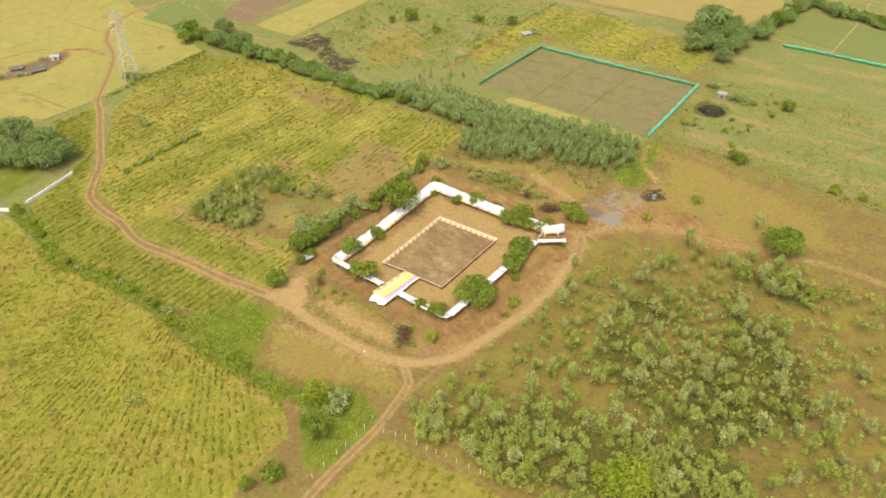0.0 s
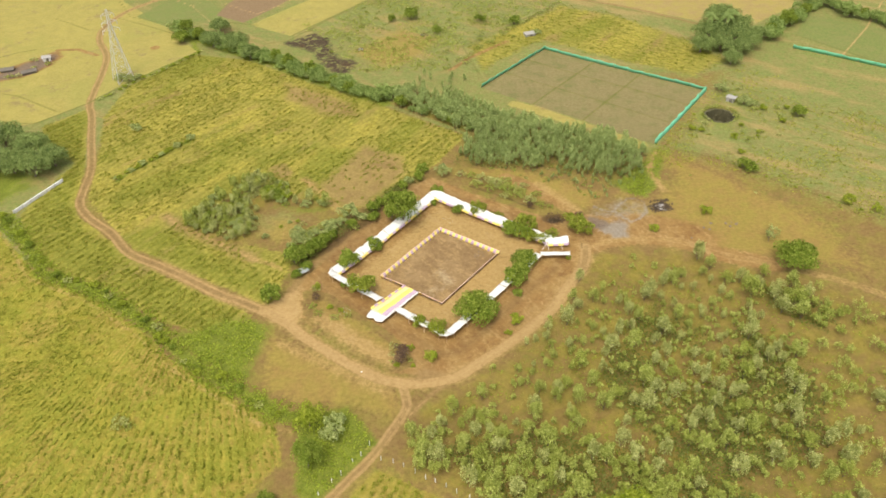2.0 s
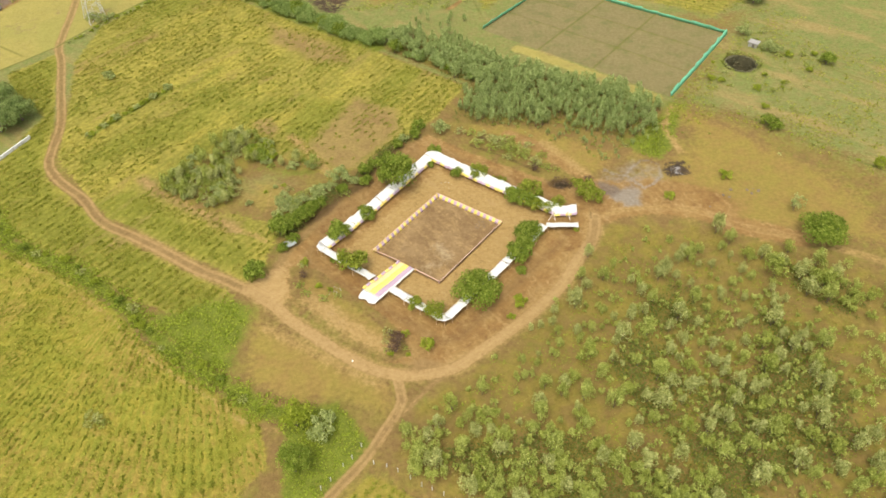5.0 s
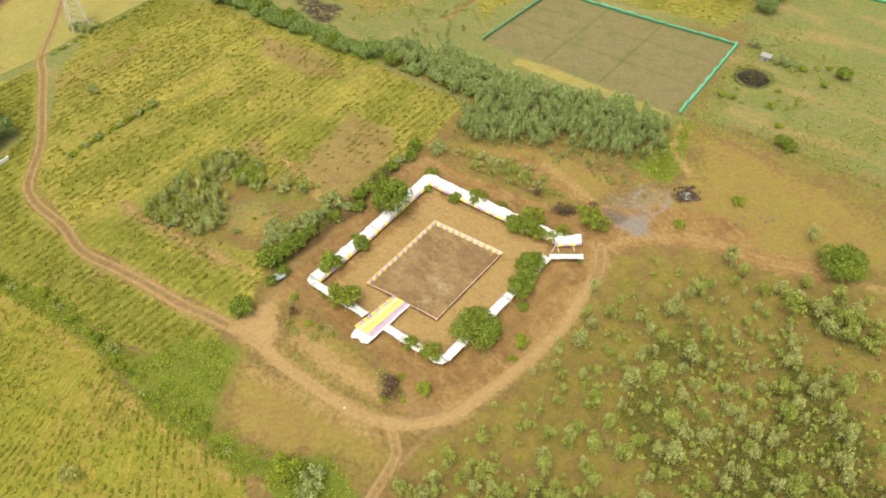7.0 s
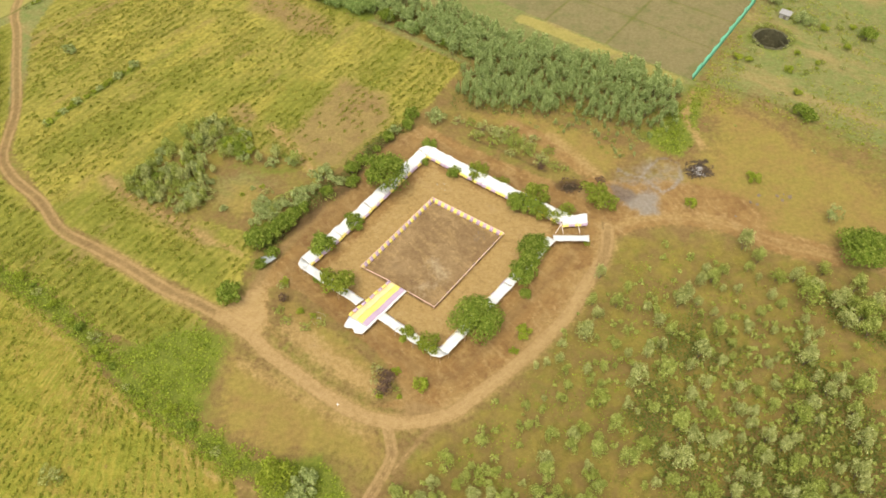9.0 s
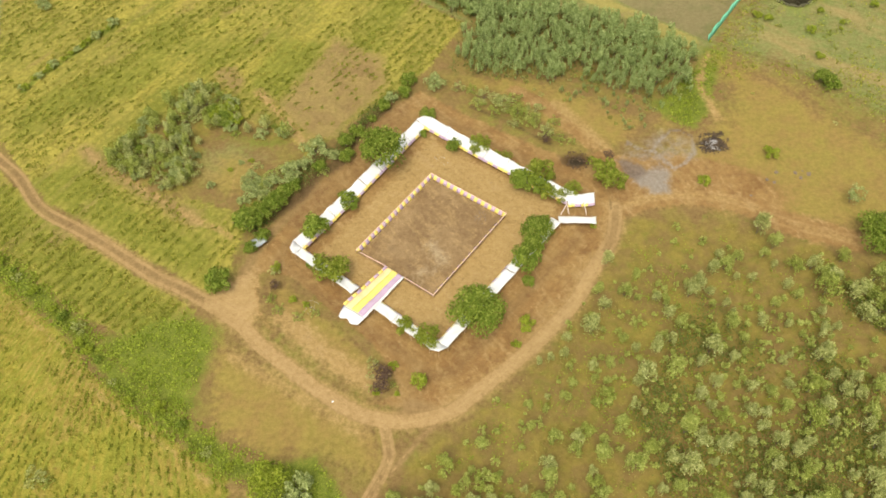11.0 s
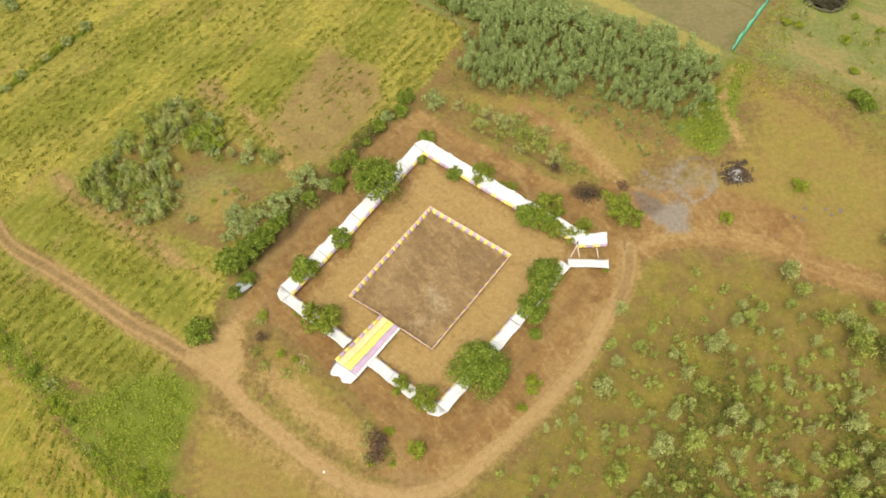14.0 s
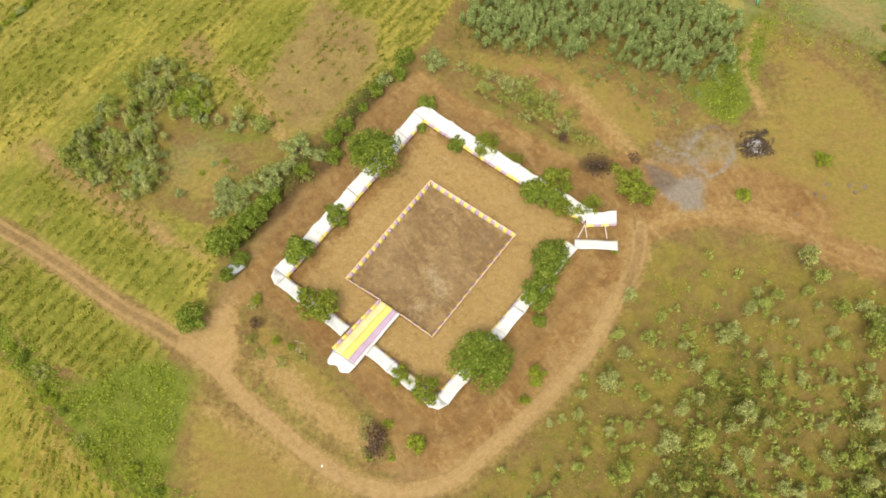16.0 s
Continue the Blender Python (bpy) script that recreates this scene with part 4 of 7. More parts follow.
zone("bald", (P([(-37.7, 180.1), (-27.8, 199.9), (-17.1, 192.7), (-16, 185.3), (-20.1, 178.4), (-26, 170.6), (-31.1, 171.2)]), 5.0), (P([(-52.6, 190.6), (-49, 192.6), (-45.5, 187.6), (-46.8, 183.5), (-50.4, 186.8)]), 3.0),
     (P([(-56, 240), (-44, 232), (-34, 224), (-30, 216), (-40, 218), (-54, 230)]), 6.0), (D([(-74, 169.2), (-68.9, 164.3), (-64.4, 161.6), (-55.5, 155.6), (-49.4, 151.4)]) - 1.6, 4.0))
# dark dug earth and litter, plus painted shade by the hedge and east bank
zone("earth_and_shade", (np.hypot((X - 20.2) / 1.8, Y - 163.4) - 1.7, 1.8), (np.hypot(X - 17.2, Y - 164.5) - 0.3, 1.2), (np.hypot((X - 15.0) / 1.5, Y - 168.4) - 0.5, 1.8), (D([(-35.5, 152), (-30.6, 156.6), (-28, 161.6), (-23.2, 165.6), (-20.9, 172.4), (-18.2, 175.9), (-15.6, 178.6)]) - 1.3, 3.4), (D([(24.9, 157.6), (25.4, 151.5)]) - 0.1, 1.0), (D([(1, 178), (6.3, 174.8), (9.6, 172.7), (12.8, 170.0), (16, 167.6)]) - 0.4, 1.6))
zone("meadow", (P([(-32, 227), (-12, 247), (8, 237), (54, 198), (49, 189), (20, 203), (-8, 221)]), 4.0), (D([(2, 203), (-26, 225)]) - 1.0, 3.0), (234 - Y, 14.0), (P([(-56, 170), (-46, 174), (-36, 170), (-33, 165), (-42, 156), (-51, 157)]) + 4.0, 10.0), (P(NORTH_ROWS), 8.0), (226 - Y + 0.4 * (X + 40), 20.0), (X + 103, 6.0), (P(MEADOW), 16.0), (P(PASTURE_NORTH), 8.0))
# relief: field bunds, wheel ruts, the ditch and gentle unevenness
for q in bunds:
    Z = Z + 0.16 * np.exp(-(D(q) / 0.7) ** 2)
for pts in (ROAD_MAIN, ROAD_SOUTH, ROAD_EAST):
    Z = Z - 0.07 * np.exp(-((D(pts) - 0.85) / 0.4) ** 2)
Z = Z - 0.25 * np.exp(-(D(DITCH) / 1.4) ** 2)
near = np.exp(-np.clip(np.abs(X) - 140, 0, None) / 40 - np.clip(np.abs(Y - 180) - 130, 0, None) / 40)
Z = Z + near * 0.05 * (np.sin(X * 0.83 + 1.7 * np.sin(Y * 0.31)) * np.sin(Y * 0.71 + 1.3 * np.sin(X * 0.27)) + 0.6 * np.sin(X * 1.7 + Y * 1.1) * np.sin(Y * 1.9 - X * 0.6))
ground_mesh.vertices.foreach_set("co", np.stack([X, Y, Z], -1).astype(np.float32).ravel())
ground_mesh.update()


# ---- the cloth enclosure ----
def grid_cloth(f, nu, nv, thick=0.02):
    """A bmesh cloth through f(u, v), given a thickness."""
    bm = bmesh.new()
    g = [[bm.verts.new(f(i / nu, j / nv)) for j in range(nv + 1)] for i in range(nu + 1)]
    for i in range(nu):
        for j in range(nv):
            bm.faces.new((g[i][j], g[i + 1][j], g[i + 1][j + 1], g[i][j + 1]))
    bmesh.ops.recalc_face_normals(bm, faces=bm.faces)
    bmesh.ops.solidify(bm, geom=bm.faces[:], thickness=thick)
    for face in bm.faces:
        face.smooth = True
    return bm


def bar(a, b, radius, sides=6):
    v, f = tube([a, b], [radius, radius * 0.9], sides)
    return v, f


def rod(name, a, b, radius, mat, parent, label=""):
    v, f = bar(a, b, radius)
    return part(name, mesh_from(name, v, f, mat), None, parent, label)


def lerp2(a, b, t):
    return (a[0] + (b[0] - a[0]) * t, a[1] + (b[1] - a[1]) * t)


INNER_H, OUTER_H, DEPTH = 1.35, 1.95, 2.15


def canopy_panel(a, b, out, depth, seed, patched, outer=OUTER_H):
    """One sloping white cloth between inner corners a and b, with its hanging border and poles."""
    r = np.random.default_rng(seed)
    mid = lerp2(a, b, 0.5)
    org = at(*mid)
    e = thing("cloth_canopy", org, "white cloth canopy on bamboo poles with a yellow and lilac border", "canopy", "canopies round the enclosure")
    rel = lambda x, y, h: at(x, y, h) - org
    ph = r.uniform(0, 6, 4)
    dz = r.uniform(-0.12, 0.12)

    def top(u, v):
        s = math.sin(math.pi * u)
        d = depth * v - 0.14 * s * v
        x, y = lerp2(a, b, u)
        h = INNER_H + dz + (outer - INNER_H) * v - 0.10 * s * (1 - 0.3 * v) - 0.07 * math.sin(math.pi * v)
        h += 0.04 * math.sin(u * 15 + ph[0] + v * 4) * (0.4 + v) + 0.05 * math.sin(v * 8 + u * 9 + ph[1])
        return rel(x + out[0] * d, y + out[1] * d, h)

    part("cloth", grid_cloth(top, 16, 6), M_WHITE, e)
    length = math.dist(a, b)
    n = max(2, round(length / 1.05))
    for i in range(n):
        if not patched and i % 2:
            continue
        u0, u1 = i / n, (i + 1) / n

        def fall(u, v):
            p = top(u0 + (u1 - u0) * u, 0.10 * (1 - v) ** 2)
            w = 0.05 * math.sin(u * 7 + i)
            return p + Vector((out[0] * (-0.26 * v - w * v), out[1] * (-0.26 * v - w * v), 0.02 - 0.42 * v))

        yellow = (i + seed) % 2 == 0
        part("border", grid_cloth(fall, 3, 3, 0.012), M_YELLOW if yellow else M_LILAC, e, "yellow cloth border" if yellow else "lilac cloth border")
    for u in (0.03, 0.97):
        for v in (0.06, 0.97):
            p = top(u, v)
            g = Vector((p.x, p.y, at(org.x + p.x, org.y + p.y).z - org.z))
            rod("pole", g - Vector((0, 0, 0.3)), p + Vector((0, 0, 0.04)), 0.035, M_BAMBOO, e)
    return e


def canopy_run(a, b, out, panel=4.6, depth=DEPTH, seed=1, patched=True, outer=OUTER_H):
    n = max(1, round(math.dist(a, b) / panel))
    for i in range(n):
        gap = 0.008 / math.dist(a, b)
        canopy_panel(lerp2(a, b, i / n + gap), lerp2(a, b, (i + 1) / n - gap), out, depth, seed + i, patched, outer)


def outward(a, b):
    """Unit normal on the right of the way from a to b."""
    l = math.dist(a, b)
    return ((b[1] - a[1]) / l, -(b[0] - a[0]) / l)


def flip(v):
    return (-v[0], -v[1])


WEST_CORNER, NORTH_CORNER, EAST_CORNER, SOUTH_CORNER = (-28.8, 143.95), (-7.95, 172.0), (17.5, 152.5), (-5.2, 125.15)
canopy_run(WEST_CORNER, NORTH_CORNER, flip(outward(WEST_CORNER, NORTH_CORNER)), seed=10)
canopy_run(NORTH_CORNER, EAST_CORNER, flip(outward(NORTH_CORNER, EAST_CORNER)), seed=30)
canopy_run((17.7, 152.0), (22.4, 152.1), (0.0, 1.0), depth=1.9, seed=50)
canopy_run((22.3, 149.1), (15.8, 149.6), (-0.08, -1.0), panel=6.4, depth=1.8, seed=54, outer=1.7)
canopy_run((14.6, 149.2), SOUTH_CORNER, flip(outward((14.6, 149.2), SOUTH_CORNER)), seed=60, depth=2.1, outer=1.65)
canopy_run(SOUTH_CORNER, (-14.6, 132.9), flip(outward(SOUTH_CORNER, (-14.6, 132.9))), seed=75, depth=2.0, outer=1.65)
canopy_run((-18.4, 135.7), WEST_CORNER, flip(outward((-18.4, 135.7), WEST_CORNER)), seed=85, depth=2.0, outer=1.75)


def corner_cloth(c, d0, d1, depth, seed, outer=OUTER_H):
    """The fan of cloth that closes a corner between two runs."""
    org = at(*c)
    e = thing("corner_canopy", org, "white cloth gathered round a corner of the canopy", "canopy", "canopy corners")
    a0, a1 = math.atan2(d0[1], d0[0]), math.atan2(d1[1], d1[0])
    while a1 - a0 > math.pi:
        a1 -= 2 * math.pi
    while a0 - a1 > math.pi:
        a1 += 2 * math.pi

    def f(u, v):
        a = a0 + (a1 - a0) * u
        d = depth * (0.04 + 0.96 * v)
        h = INNER_H + (outer - INNER_H) * v - 0.12 * math.sin(math.pi * v) + 0.05 * math.sin(u * 9 + seed)
        return at(c[0] + math.cos(a) * d, c[1] + math.sin(a) * d, h) - org

    part("cloth", grid_cloth(f, 2, 4), M_WHITE, e)
    p = f(0.5, 0.97)
    rod("pole", Vector((p.x, p.y, -0.3)), p, 0.04, M_BAMBOO, e)


side = lambda a, b: flip(outward(a, b))
corner_cloth(WEST_CORNER, side((-18.4, 135.7), WEST_CORNER), side(WEST_CORNER, NORTH_CORNER), 2.15, 1, 1.9)
corner_cloth(NORTH_CORNER, side(WEST_CORNER, NORTH_CORNER), side(NORTH_CORNER, EAST_CORNER), 2.15, 2)
corner_cloth(SOUTH_CORNER, side((14.6, 149.2), SOUTH_CORNER), side(SOUTH_CORNER, (-14.6, 132.9)), 2.1, 3, 1.65)


def gateway():
    """Bamboo bars tied across the passage between the two east canopies."""
    org = at(19.0, 150.5)
    e = thing("gateway", org, "bamboo gateway bars tied across the passage", "gate")
    for x0, x1, y0, y1 in ((17.6, 17.4, 149.5, 152.0), (20.6, 20.4, 149.3, 152.1), (16.2, 17.5, 149.6, 151.9)):
        rod("crossbar", at(x0, y0, 1.75) - org, at(x1, y1, 1.75) - org, 0.08, M_CREAM, e, "cloth-wrapped crossbar")
    for x, y in ((17.6, 149.5), (17.4, 152.0), (20.6, 149.3), (20.4, 152.1)):
        rod("post", at(x, y, -0.3) - org, at(x, y, 1.85) - org, 0.05, M_BAMBOO, e)


gateway()


def ring_fence(a, b, seed):
    """A flared band of alternating yellow and lilac cloth along one side of the ring."""
    org = at(*lerp2(a, b, 0.5))
    e = thing("ring_fence", org, "low flared cloth band in alternating yellow and lilac round the ring", "fence", "ring fence sides")
    o = side(a, b)
    length = math.dist(a, b)
    n = max(2, round(length / 0.78))
    for i in range(n):
        u0, u1 = i / n, (i + 1) / n

        def f(u, v):
            k = u0 + (u1 - u0) * u
            x, y = lerp2(a, b, k)
            d = -0.5 * (1 - v)
            d = max(d, -min(k, 1 - k) * length * 0.9)
            h = 0.06 + 0.78 * v - 0.05 * math.sin(math.pi * ((k * n / 2) % 1)) * v
            return at(x + o[0] * d, y + o[1] * d, h) - org

        yellow = (i + seed) % 2 == 0
        part("panel", grid_cloth(f, 2, 2, 0.015), M_YELLOW if yellow else M_LILAC, e, "yellow cloth" if yellow else "lilac cloth")
    rod("top_hem", at(*a, 0.85) - org, at(*b, 0.85) - org, 0.07, M_HEM, e, "pale orange and pink hem")
    for i in range(0, n + 1, 3):
        x, y = lerp2(a, b, i / n)
        rod("stake", at(x, y, -0.3) - org, at(x, y, 0.9) - org, 0.03, M_BAMBOO, e)


GATE_A, GATE_B = (-13.9, 140.1), (-11.0, 137.9)
for i, (a, b) in enumerate(((RING[3], RING[0]), (RING[0], RING[1]), (RING[1], RING[2]), (RING[2], GATE_B), (GATE_A, RING[3]))):
    ring_fence(a, b, i)


def walkway():
    """The striped cloth passage from the ring out through the canopy."""
    org = at(-16.3, 134.4)
    e = thing("entrance_passage", org, "striped yellow, orange and lilac cloth passage with a white outer end", "canopy")
    A, B, C, Dd = (-13.9, 140.1), (-11.0, 137.9), (-18.4, 128.0), (-22.0, 130.4)

    def place(u, v, lift=0.0):
        p = lerp2(lerp2(A, B, u), lerp2(Dd, C, u), v)
        h = 0.75 + 0.55 * v + 0.12 * math.sin(math.pi * u) - 0.06 * math.sin(v * 16 + u) + 0.035 * math.sin(v * 43 + 2 * u) + lift
        return at(p[0], p[1], h) - org

    stripes = ((0.0, 0.32, M_ORANGE, "orange cloth"), (0.32, 0.63, M_YELLOW, "bright yellow cloth"),
               (0.63, 0.89, M_LILAC, "lilac cloth"), (0.89, 1.0, M_WHITE, "white cloth"))
    for u0, u1, mat, label in stripes:
        part("stripe", grid_cloth(lambda u, v: place(u0 + (u1 - u0) * u, v * 0.82), 3, 36), mat, e, label)
    part("end_cloth", grid_cloth(lambda u, v: place(0.5 + (u - 0.5) * (1 - 0.14 * v * v), 0.82 + v * (0.15 + 0.02 * math.sin(u * 11)), -0.6 * v * v), 10, 5), M_WHITE, e, "white cloth end")
    n = 10
    for i in range(n):
        v0, v1 = i * 0.82 / n, (i + 1) * 0.82 / n
        mat = M_YELLOW if i % 2 else M_LILAC
        part("edge_panel", grid_cloth(lambda u, v: place(-0.10 * (1 - u), v0 + (v1 - v0) * v, 0.30 * (1 - u)), 2, 2, 0.015), mat, e,
             "yellow cloth edge" if i % 2 else "lilac cloth edge")
    part("side_drape", grid_cloth(lambda u, v: place(-0.07 + 0.10 * u, 0.80 + 0.06 * v, -0.10 - 0.5 * v), 3, 3), M_CLOTHBLUE, e, "blue cloth drape")
    for v in (0.02, 0.35, 0.68, 0.94):
        for u in (0.02, 0.98):
            p = place(u, v, -0.1 if v < 0.9 else -0.5)
            rod("pole", Vector((p.x, p.y, p.z - 1.6)), p, 0.035, M_BAMBOO, e)


walkway()

# ---- trees and bushes ----
MANGO = [tree_kind("mango", 100 + i, 5.6, 4.6, 1.0, 18, 6000, 0.34, M_MANGO, 0.22, 5, lobe=(0.32, 0.46)) for i in range(4)]
BUSH = [tree_kind("bush", 120 + i, 3.4, 2.3, 0.35, 11, 1700, 0.28, M_MANGO, 0.09, 4, lobe=(0.28, 0.44)) for i in range(4)]
SPARSE = [tree_kind("sapling", 130 + i, 4.0, 2.4, 0.8, 10, 800, 0.26, M_YOUNG, 0.08, 5, lobe=(0.22, 0.38)) for i in range(3)]
UPRIGHT_MANGO = [tree_kind("upright", 165, 9.6, 3.3, 1.2, 18, 3600, 0.33, M_MANGO, 0.18, 5, lobe=(0.28, 0.44))]
NEEM = [tree_kind("neem", 140 + i, 9.0, 6.0, 1.6, 22, 6500, 0.38, M_NEEM, 0.35, 5, lobe=(0.28, 0.42)) for i in range(3)]
LIME = [tree_kind("lime", 150 + i, 2.4, 1.7, 0.2, 8, 700, 0.22, M_LIME, 0.06, 3, lobe=(0.28, 0.44)) for i in range(2)]
TALL = [tree_kind("tall", 160 + i, 6.8, 3.2, 1.0, 13, 2400, 0.34, M_MANGO, 0.16, 5, lobe=(0.28, 0.44)) for i in range(2)]
TEAL = [tree_kind("teal", 170 + i, 3.0, 2.2, 0.3, 11, 1100, 0.22, M_TEAL, 0.08, 4, lobe=(0.22, 0.38)) for i in range(3)]
EUCA = [tree_kind("euca", 180 + i, 4.9 - 0.25 * (i % 3), 1.05, 0.5, 6 + i % 3, 620, 0.17, M_EUCA, 0.05, 3, 0.9, 0.3, (0.24, 0.44)) for i in range(6)]
SCRUBS = [tree_kind("scrub", 200 + i, 3.7 - 0.15 * (i % 4), 1.1, 0.3, 6 + i % 4, 1000, 0.14, M_SCRUB_GREY if i % 2 == 0 else M_SCRUB, 0.04, 5, 0.9, 0.3, (0.3, 0.52)) for i in range(9)]
LIMESCRUB = [tree_kind("limescrub", 240 + i, 3.4, 1.35, 0.3, 9, 720, 0.16, M_OLIVE, 0.04, 5, 0.9, 0.25, (0.28, 0.46)) for i in range(3)]
GREY = [tree_kind("grey", 220 + i, 1.7, 1.8, 0.15, 15, 950, 0.11, (M_SCRUB_GREY, M_OLIVE, M_SCRUB)[i], 0.05, 5, lobe=(0.14, 0.3)) for i in range(3)]
HEDGE = [tree_kind("hedge", 230 + i, 5.0, 3.4, 0.3, 16, 1800, 0.38, M_HEDGE, 0.14, 4, lobe=(0.28, 0.42)) for i in range(3)]


def put_all(name, kinds, rows, label, category, group, radius):
    for i, (x, y, r) in enumerate(rows):
        plant(name, kinds[i % len(kinds)], x, y, label, category, group, r / radius)


put_all("mango_tree", MANGO, [(1.1, 130.4, 4.3), (11.9, 146.5, 2.9)],
        "dense round mango tree with glossy dark green leaves", "tree", "mango trees", 4.4)
put_all("mango_tree", UPRIGHT_MANGO, [(-15.4, 163.4, 3.9)], "tall dark green mango tree beside the canopy", "tree", "mango trees", 3.3)
put_all("mango_tree", TALL, [(-18.2, 165.8, 2.3)], "tall dark green mango tree beside the canopy", "tree", "mango trees", 3.2)
put_all("mango_tree", BUSH, [(-26.9, 147.9, 3.2), (-21.6, 154.5, 2.0), (-7.6, 175.0, 1.8), (-10.0, 172.7, 1.0), (-8.4, 170.6, 1.2), (-2.4, 167.3, 1.7), (-27.4, 140.9, 0.9), (10.6, 143.8, 2.0), (9.4, 157.8, 2.8), (11.7, 157.0, 2.4),
        (9.4, 140.4, 2.8), (9.9, 136.5, 1.3), (11.0, 143.3, 2.4)], "young mango tree growing through the cloth canopy", "tree", "young mango trees", 2.25)
YOUNG = [tree_kind("young", 270 + i, 3.2, 2.2, 0.4, 10, 1150, 0.28, M_YOUNG, 0.09, 4, lobe=(0.26, 0.42)) for i in range(2)]
put_all("young_mango", YOUNG, [(24.0, 159.4, 3.0), (26.6, 157.0, 2.5), (2.1, 166.2, 1.6), (-7.1, 126.0, 2.5), (-10.2, 128.1, 1.9), (13.2, 159.4, 3.2), (14.2, 155.6, 2.0), (-23.4, 138.4, 3.8), (8.6, 161.6, 1.1), (18.6, 155.6, 1.3)],
        "young mango tree with fresh yellow-green leaves", "tree", "fresh-leaved mango trees", 2.2)
put_all("sapling", SPARSE, [(2.4, 166.4, 2.4), (2.9, 168.0, 1.5), (7.4, 164.3, 1.3), (16.2, 153.9, 1.9), (18.8, 155.4, 1.9), (14.6, 155.4, 1.6), (5.5, 164.6, 1.2), (-25.0, 141.4, 1.0)],
        "thin young tree with sparse leaves", "tree", "saplings", 2.4)
put_all("wispy_tree", [tree_kind("wispy", 280, 4.4, 2.0, 0.6, 12, 330, 0.22, M_TEAL, 0.06, 6, 0.9, 0.2, (0.2, 0.34))], [(66.6, 151.4, 2.1), (1.4, 167.4, 1.2)], "pale wispy young tree with thin foliage", "tree", "wispy trees", 2.0)
put_all("lime_bush", LIME, [(9.0, 127.9, 1.7), (-7.7, 118.4, 1.6), (7.3, 124.6, 0.9), (42.6, 156.6, 1.4), (55.4, 162.7, 1.6), (89.3, 165.3, 1.9), (94.5, 161.5, 1.4), (21.8, 148.0, 0.8)],
        "small yellow-green bush on bare ground", "bush", "lime bushes", 1.7)
put_all("round_bush", MANGO, [(69.2, 142.6, 4.5)], "big round dark green bush standing alone on dry grass", "bush", "round bushes", 4.5)
put_all("round_bush", BUSH, [(91.5, 206.4, 2.5), (70.1, 180.4, 2.4), (-42.5, 137.0, 2.7), (-34.4, 85.6, 2.2), (-38.4, 83.9, 1.7), (6.4, 282.5, 2.0), (18.2, 279, 2.4), (-18.3, 287.6, 3.2), (-25, 286, 2.0), (-8.9, 274.6, 1.9), (-98.5, 275.2, 3.2)],
        "round leafy green bush standing alone", "bush", "round bushes", 2.25)
put_all("fence_tree", BUSH, [(-39.1, 149.2, 3.5), (-37.0, 152.0, 2.2), (-36.2, 146.8, 1.6), (-35.0, 154.2, 2.4), (-33.6, 156.6, 2.0), (-32.0, 158.2, 1.9), (-27.7, 163.0, 1.5), (-38.0, 144.4, 1.5), (-23.0, 168.6, 2.2), (-22.6, 165.4, 1.7),
        (-21.2, 171.2, 1.7), (-16.1, 178.0, 1.6), (-12.2, 181.2, 1.9), (-11.5, 184.6, 1.9), (-18.4, 174.8, 1.0)], "leafy green tree along the boundary hedge", "tree", "boundary hedge", 2.25)
put_all("grey_bush", TEAL, [(-6.2, 183.6, 2.3), (-24.8, 100.8, 2.9), (-15.0, 180.2, 1.5), (-28.8, 166.9, 2.6), (-32.7, 160.8, 2.6), (-39.6, 157.4, 2.1), (-40.2, 160.2, 1.8), (-36.2, 159.4, 1.7), (-37.4, 156.4, 1.5), (-30.5, 163.6, 1.7),
        (-40.8, 155.2, 1.3), (-25.4, 165.8, 1.4), (-39.9, 171.4, 1.5), (-35.7, 171.6, 1.6), (-47.7, 159, 1.0), (-53.5, 167.4, 1.1), (-51.7, 166.4, 1.0), (-42.8, 164.6, 0.7)],
        "grey-green bush with fine foliage", "bush", "grey-green bushes", 2.2)
put_all("roadside_tree", UPRIGHT_MANGO, [(-28.4, 93.6, 2.6)], "tall leafy tree beside the south track", "tree", "", 3.3)
put_all("lime_tree", [tree_kind("limetree", 250, 5.2, 3.0, 0.9, 7, 1300, 0.36, M_LIME, 0.12, 4)], [(-29.4, 102.2, 2.9)], "bright yellow-green leafy tree", "tree", "", 3.0)
put_all("lime_tree", [tree_kind("broadtree", 251, 7.5, 5.0, 1.4, 9, 3400, 0.42, M_LIME, 0.25, 5)], [(23.4, 80.2, 5.0)], "broad yellow-green tree in the scrub", "tree", "", 5.0)
put_all("dead_bush", [tree_kind("deadbush", 260, 2.8, 2.0, 0.2, 5, 260, 0.30, M_DEAD, 0.07, 7)], [(-13.6, 119.4, 2.1), (-13.7, 117.6, 2.0), (-32.7, 136.4, 1.4), (-36.4, 153.4, 1.2), (15.0, 168.2, 1.2)],
        "dried purplish-brown bush with bare twigs", "bush", "dead bushes", 2.0)
put_all("field_weed", GREY, [(-64, 104, 1.9), (-62.4, 103.2, 1.3)], "low patch of green weeds in the west field", "bush", "field weeds", 1.8)
put_all("low_bush", LIME, [(-12.2, 121.4, 0.9), (-14.6, 116.6, 0.8), (-33.0, 140.4, 1.1), (-29.4, 133.6, 0.9), (-27.2, 132.9, 0.7), (-11.4, 116.4, 0.6)], "low green bush beside a dried bush", "bush", "low island bushes", 1.7)
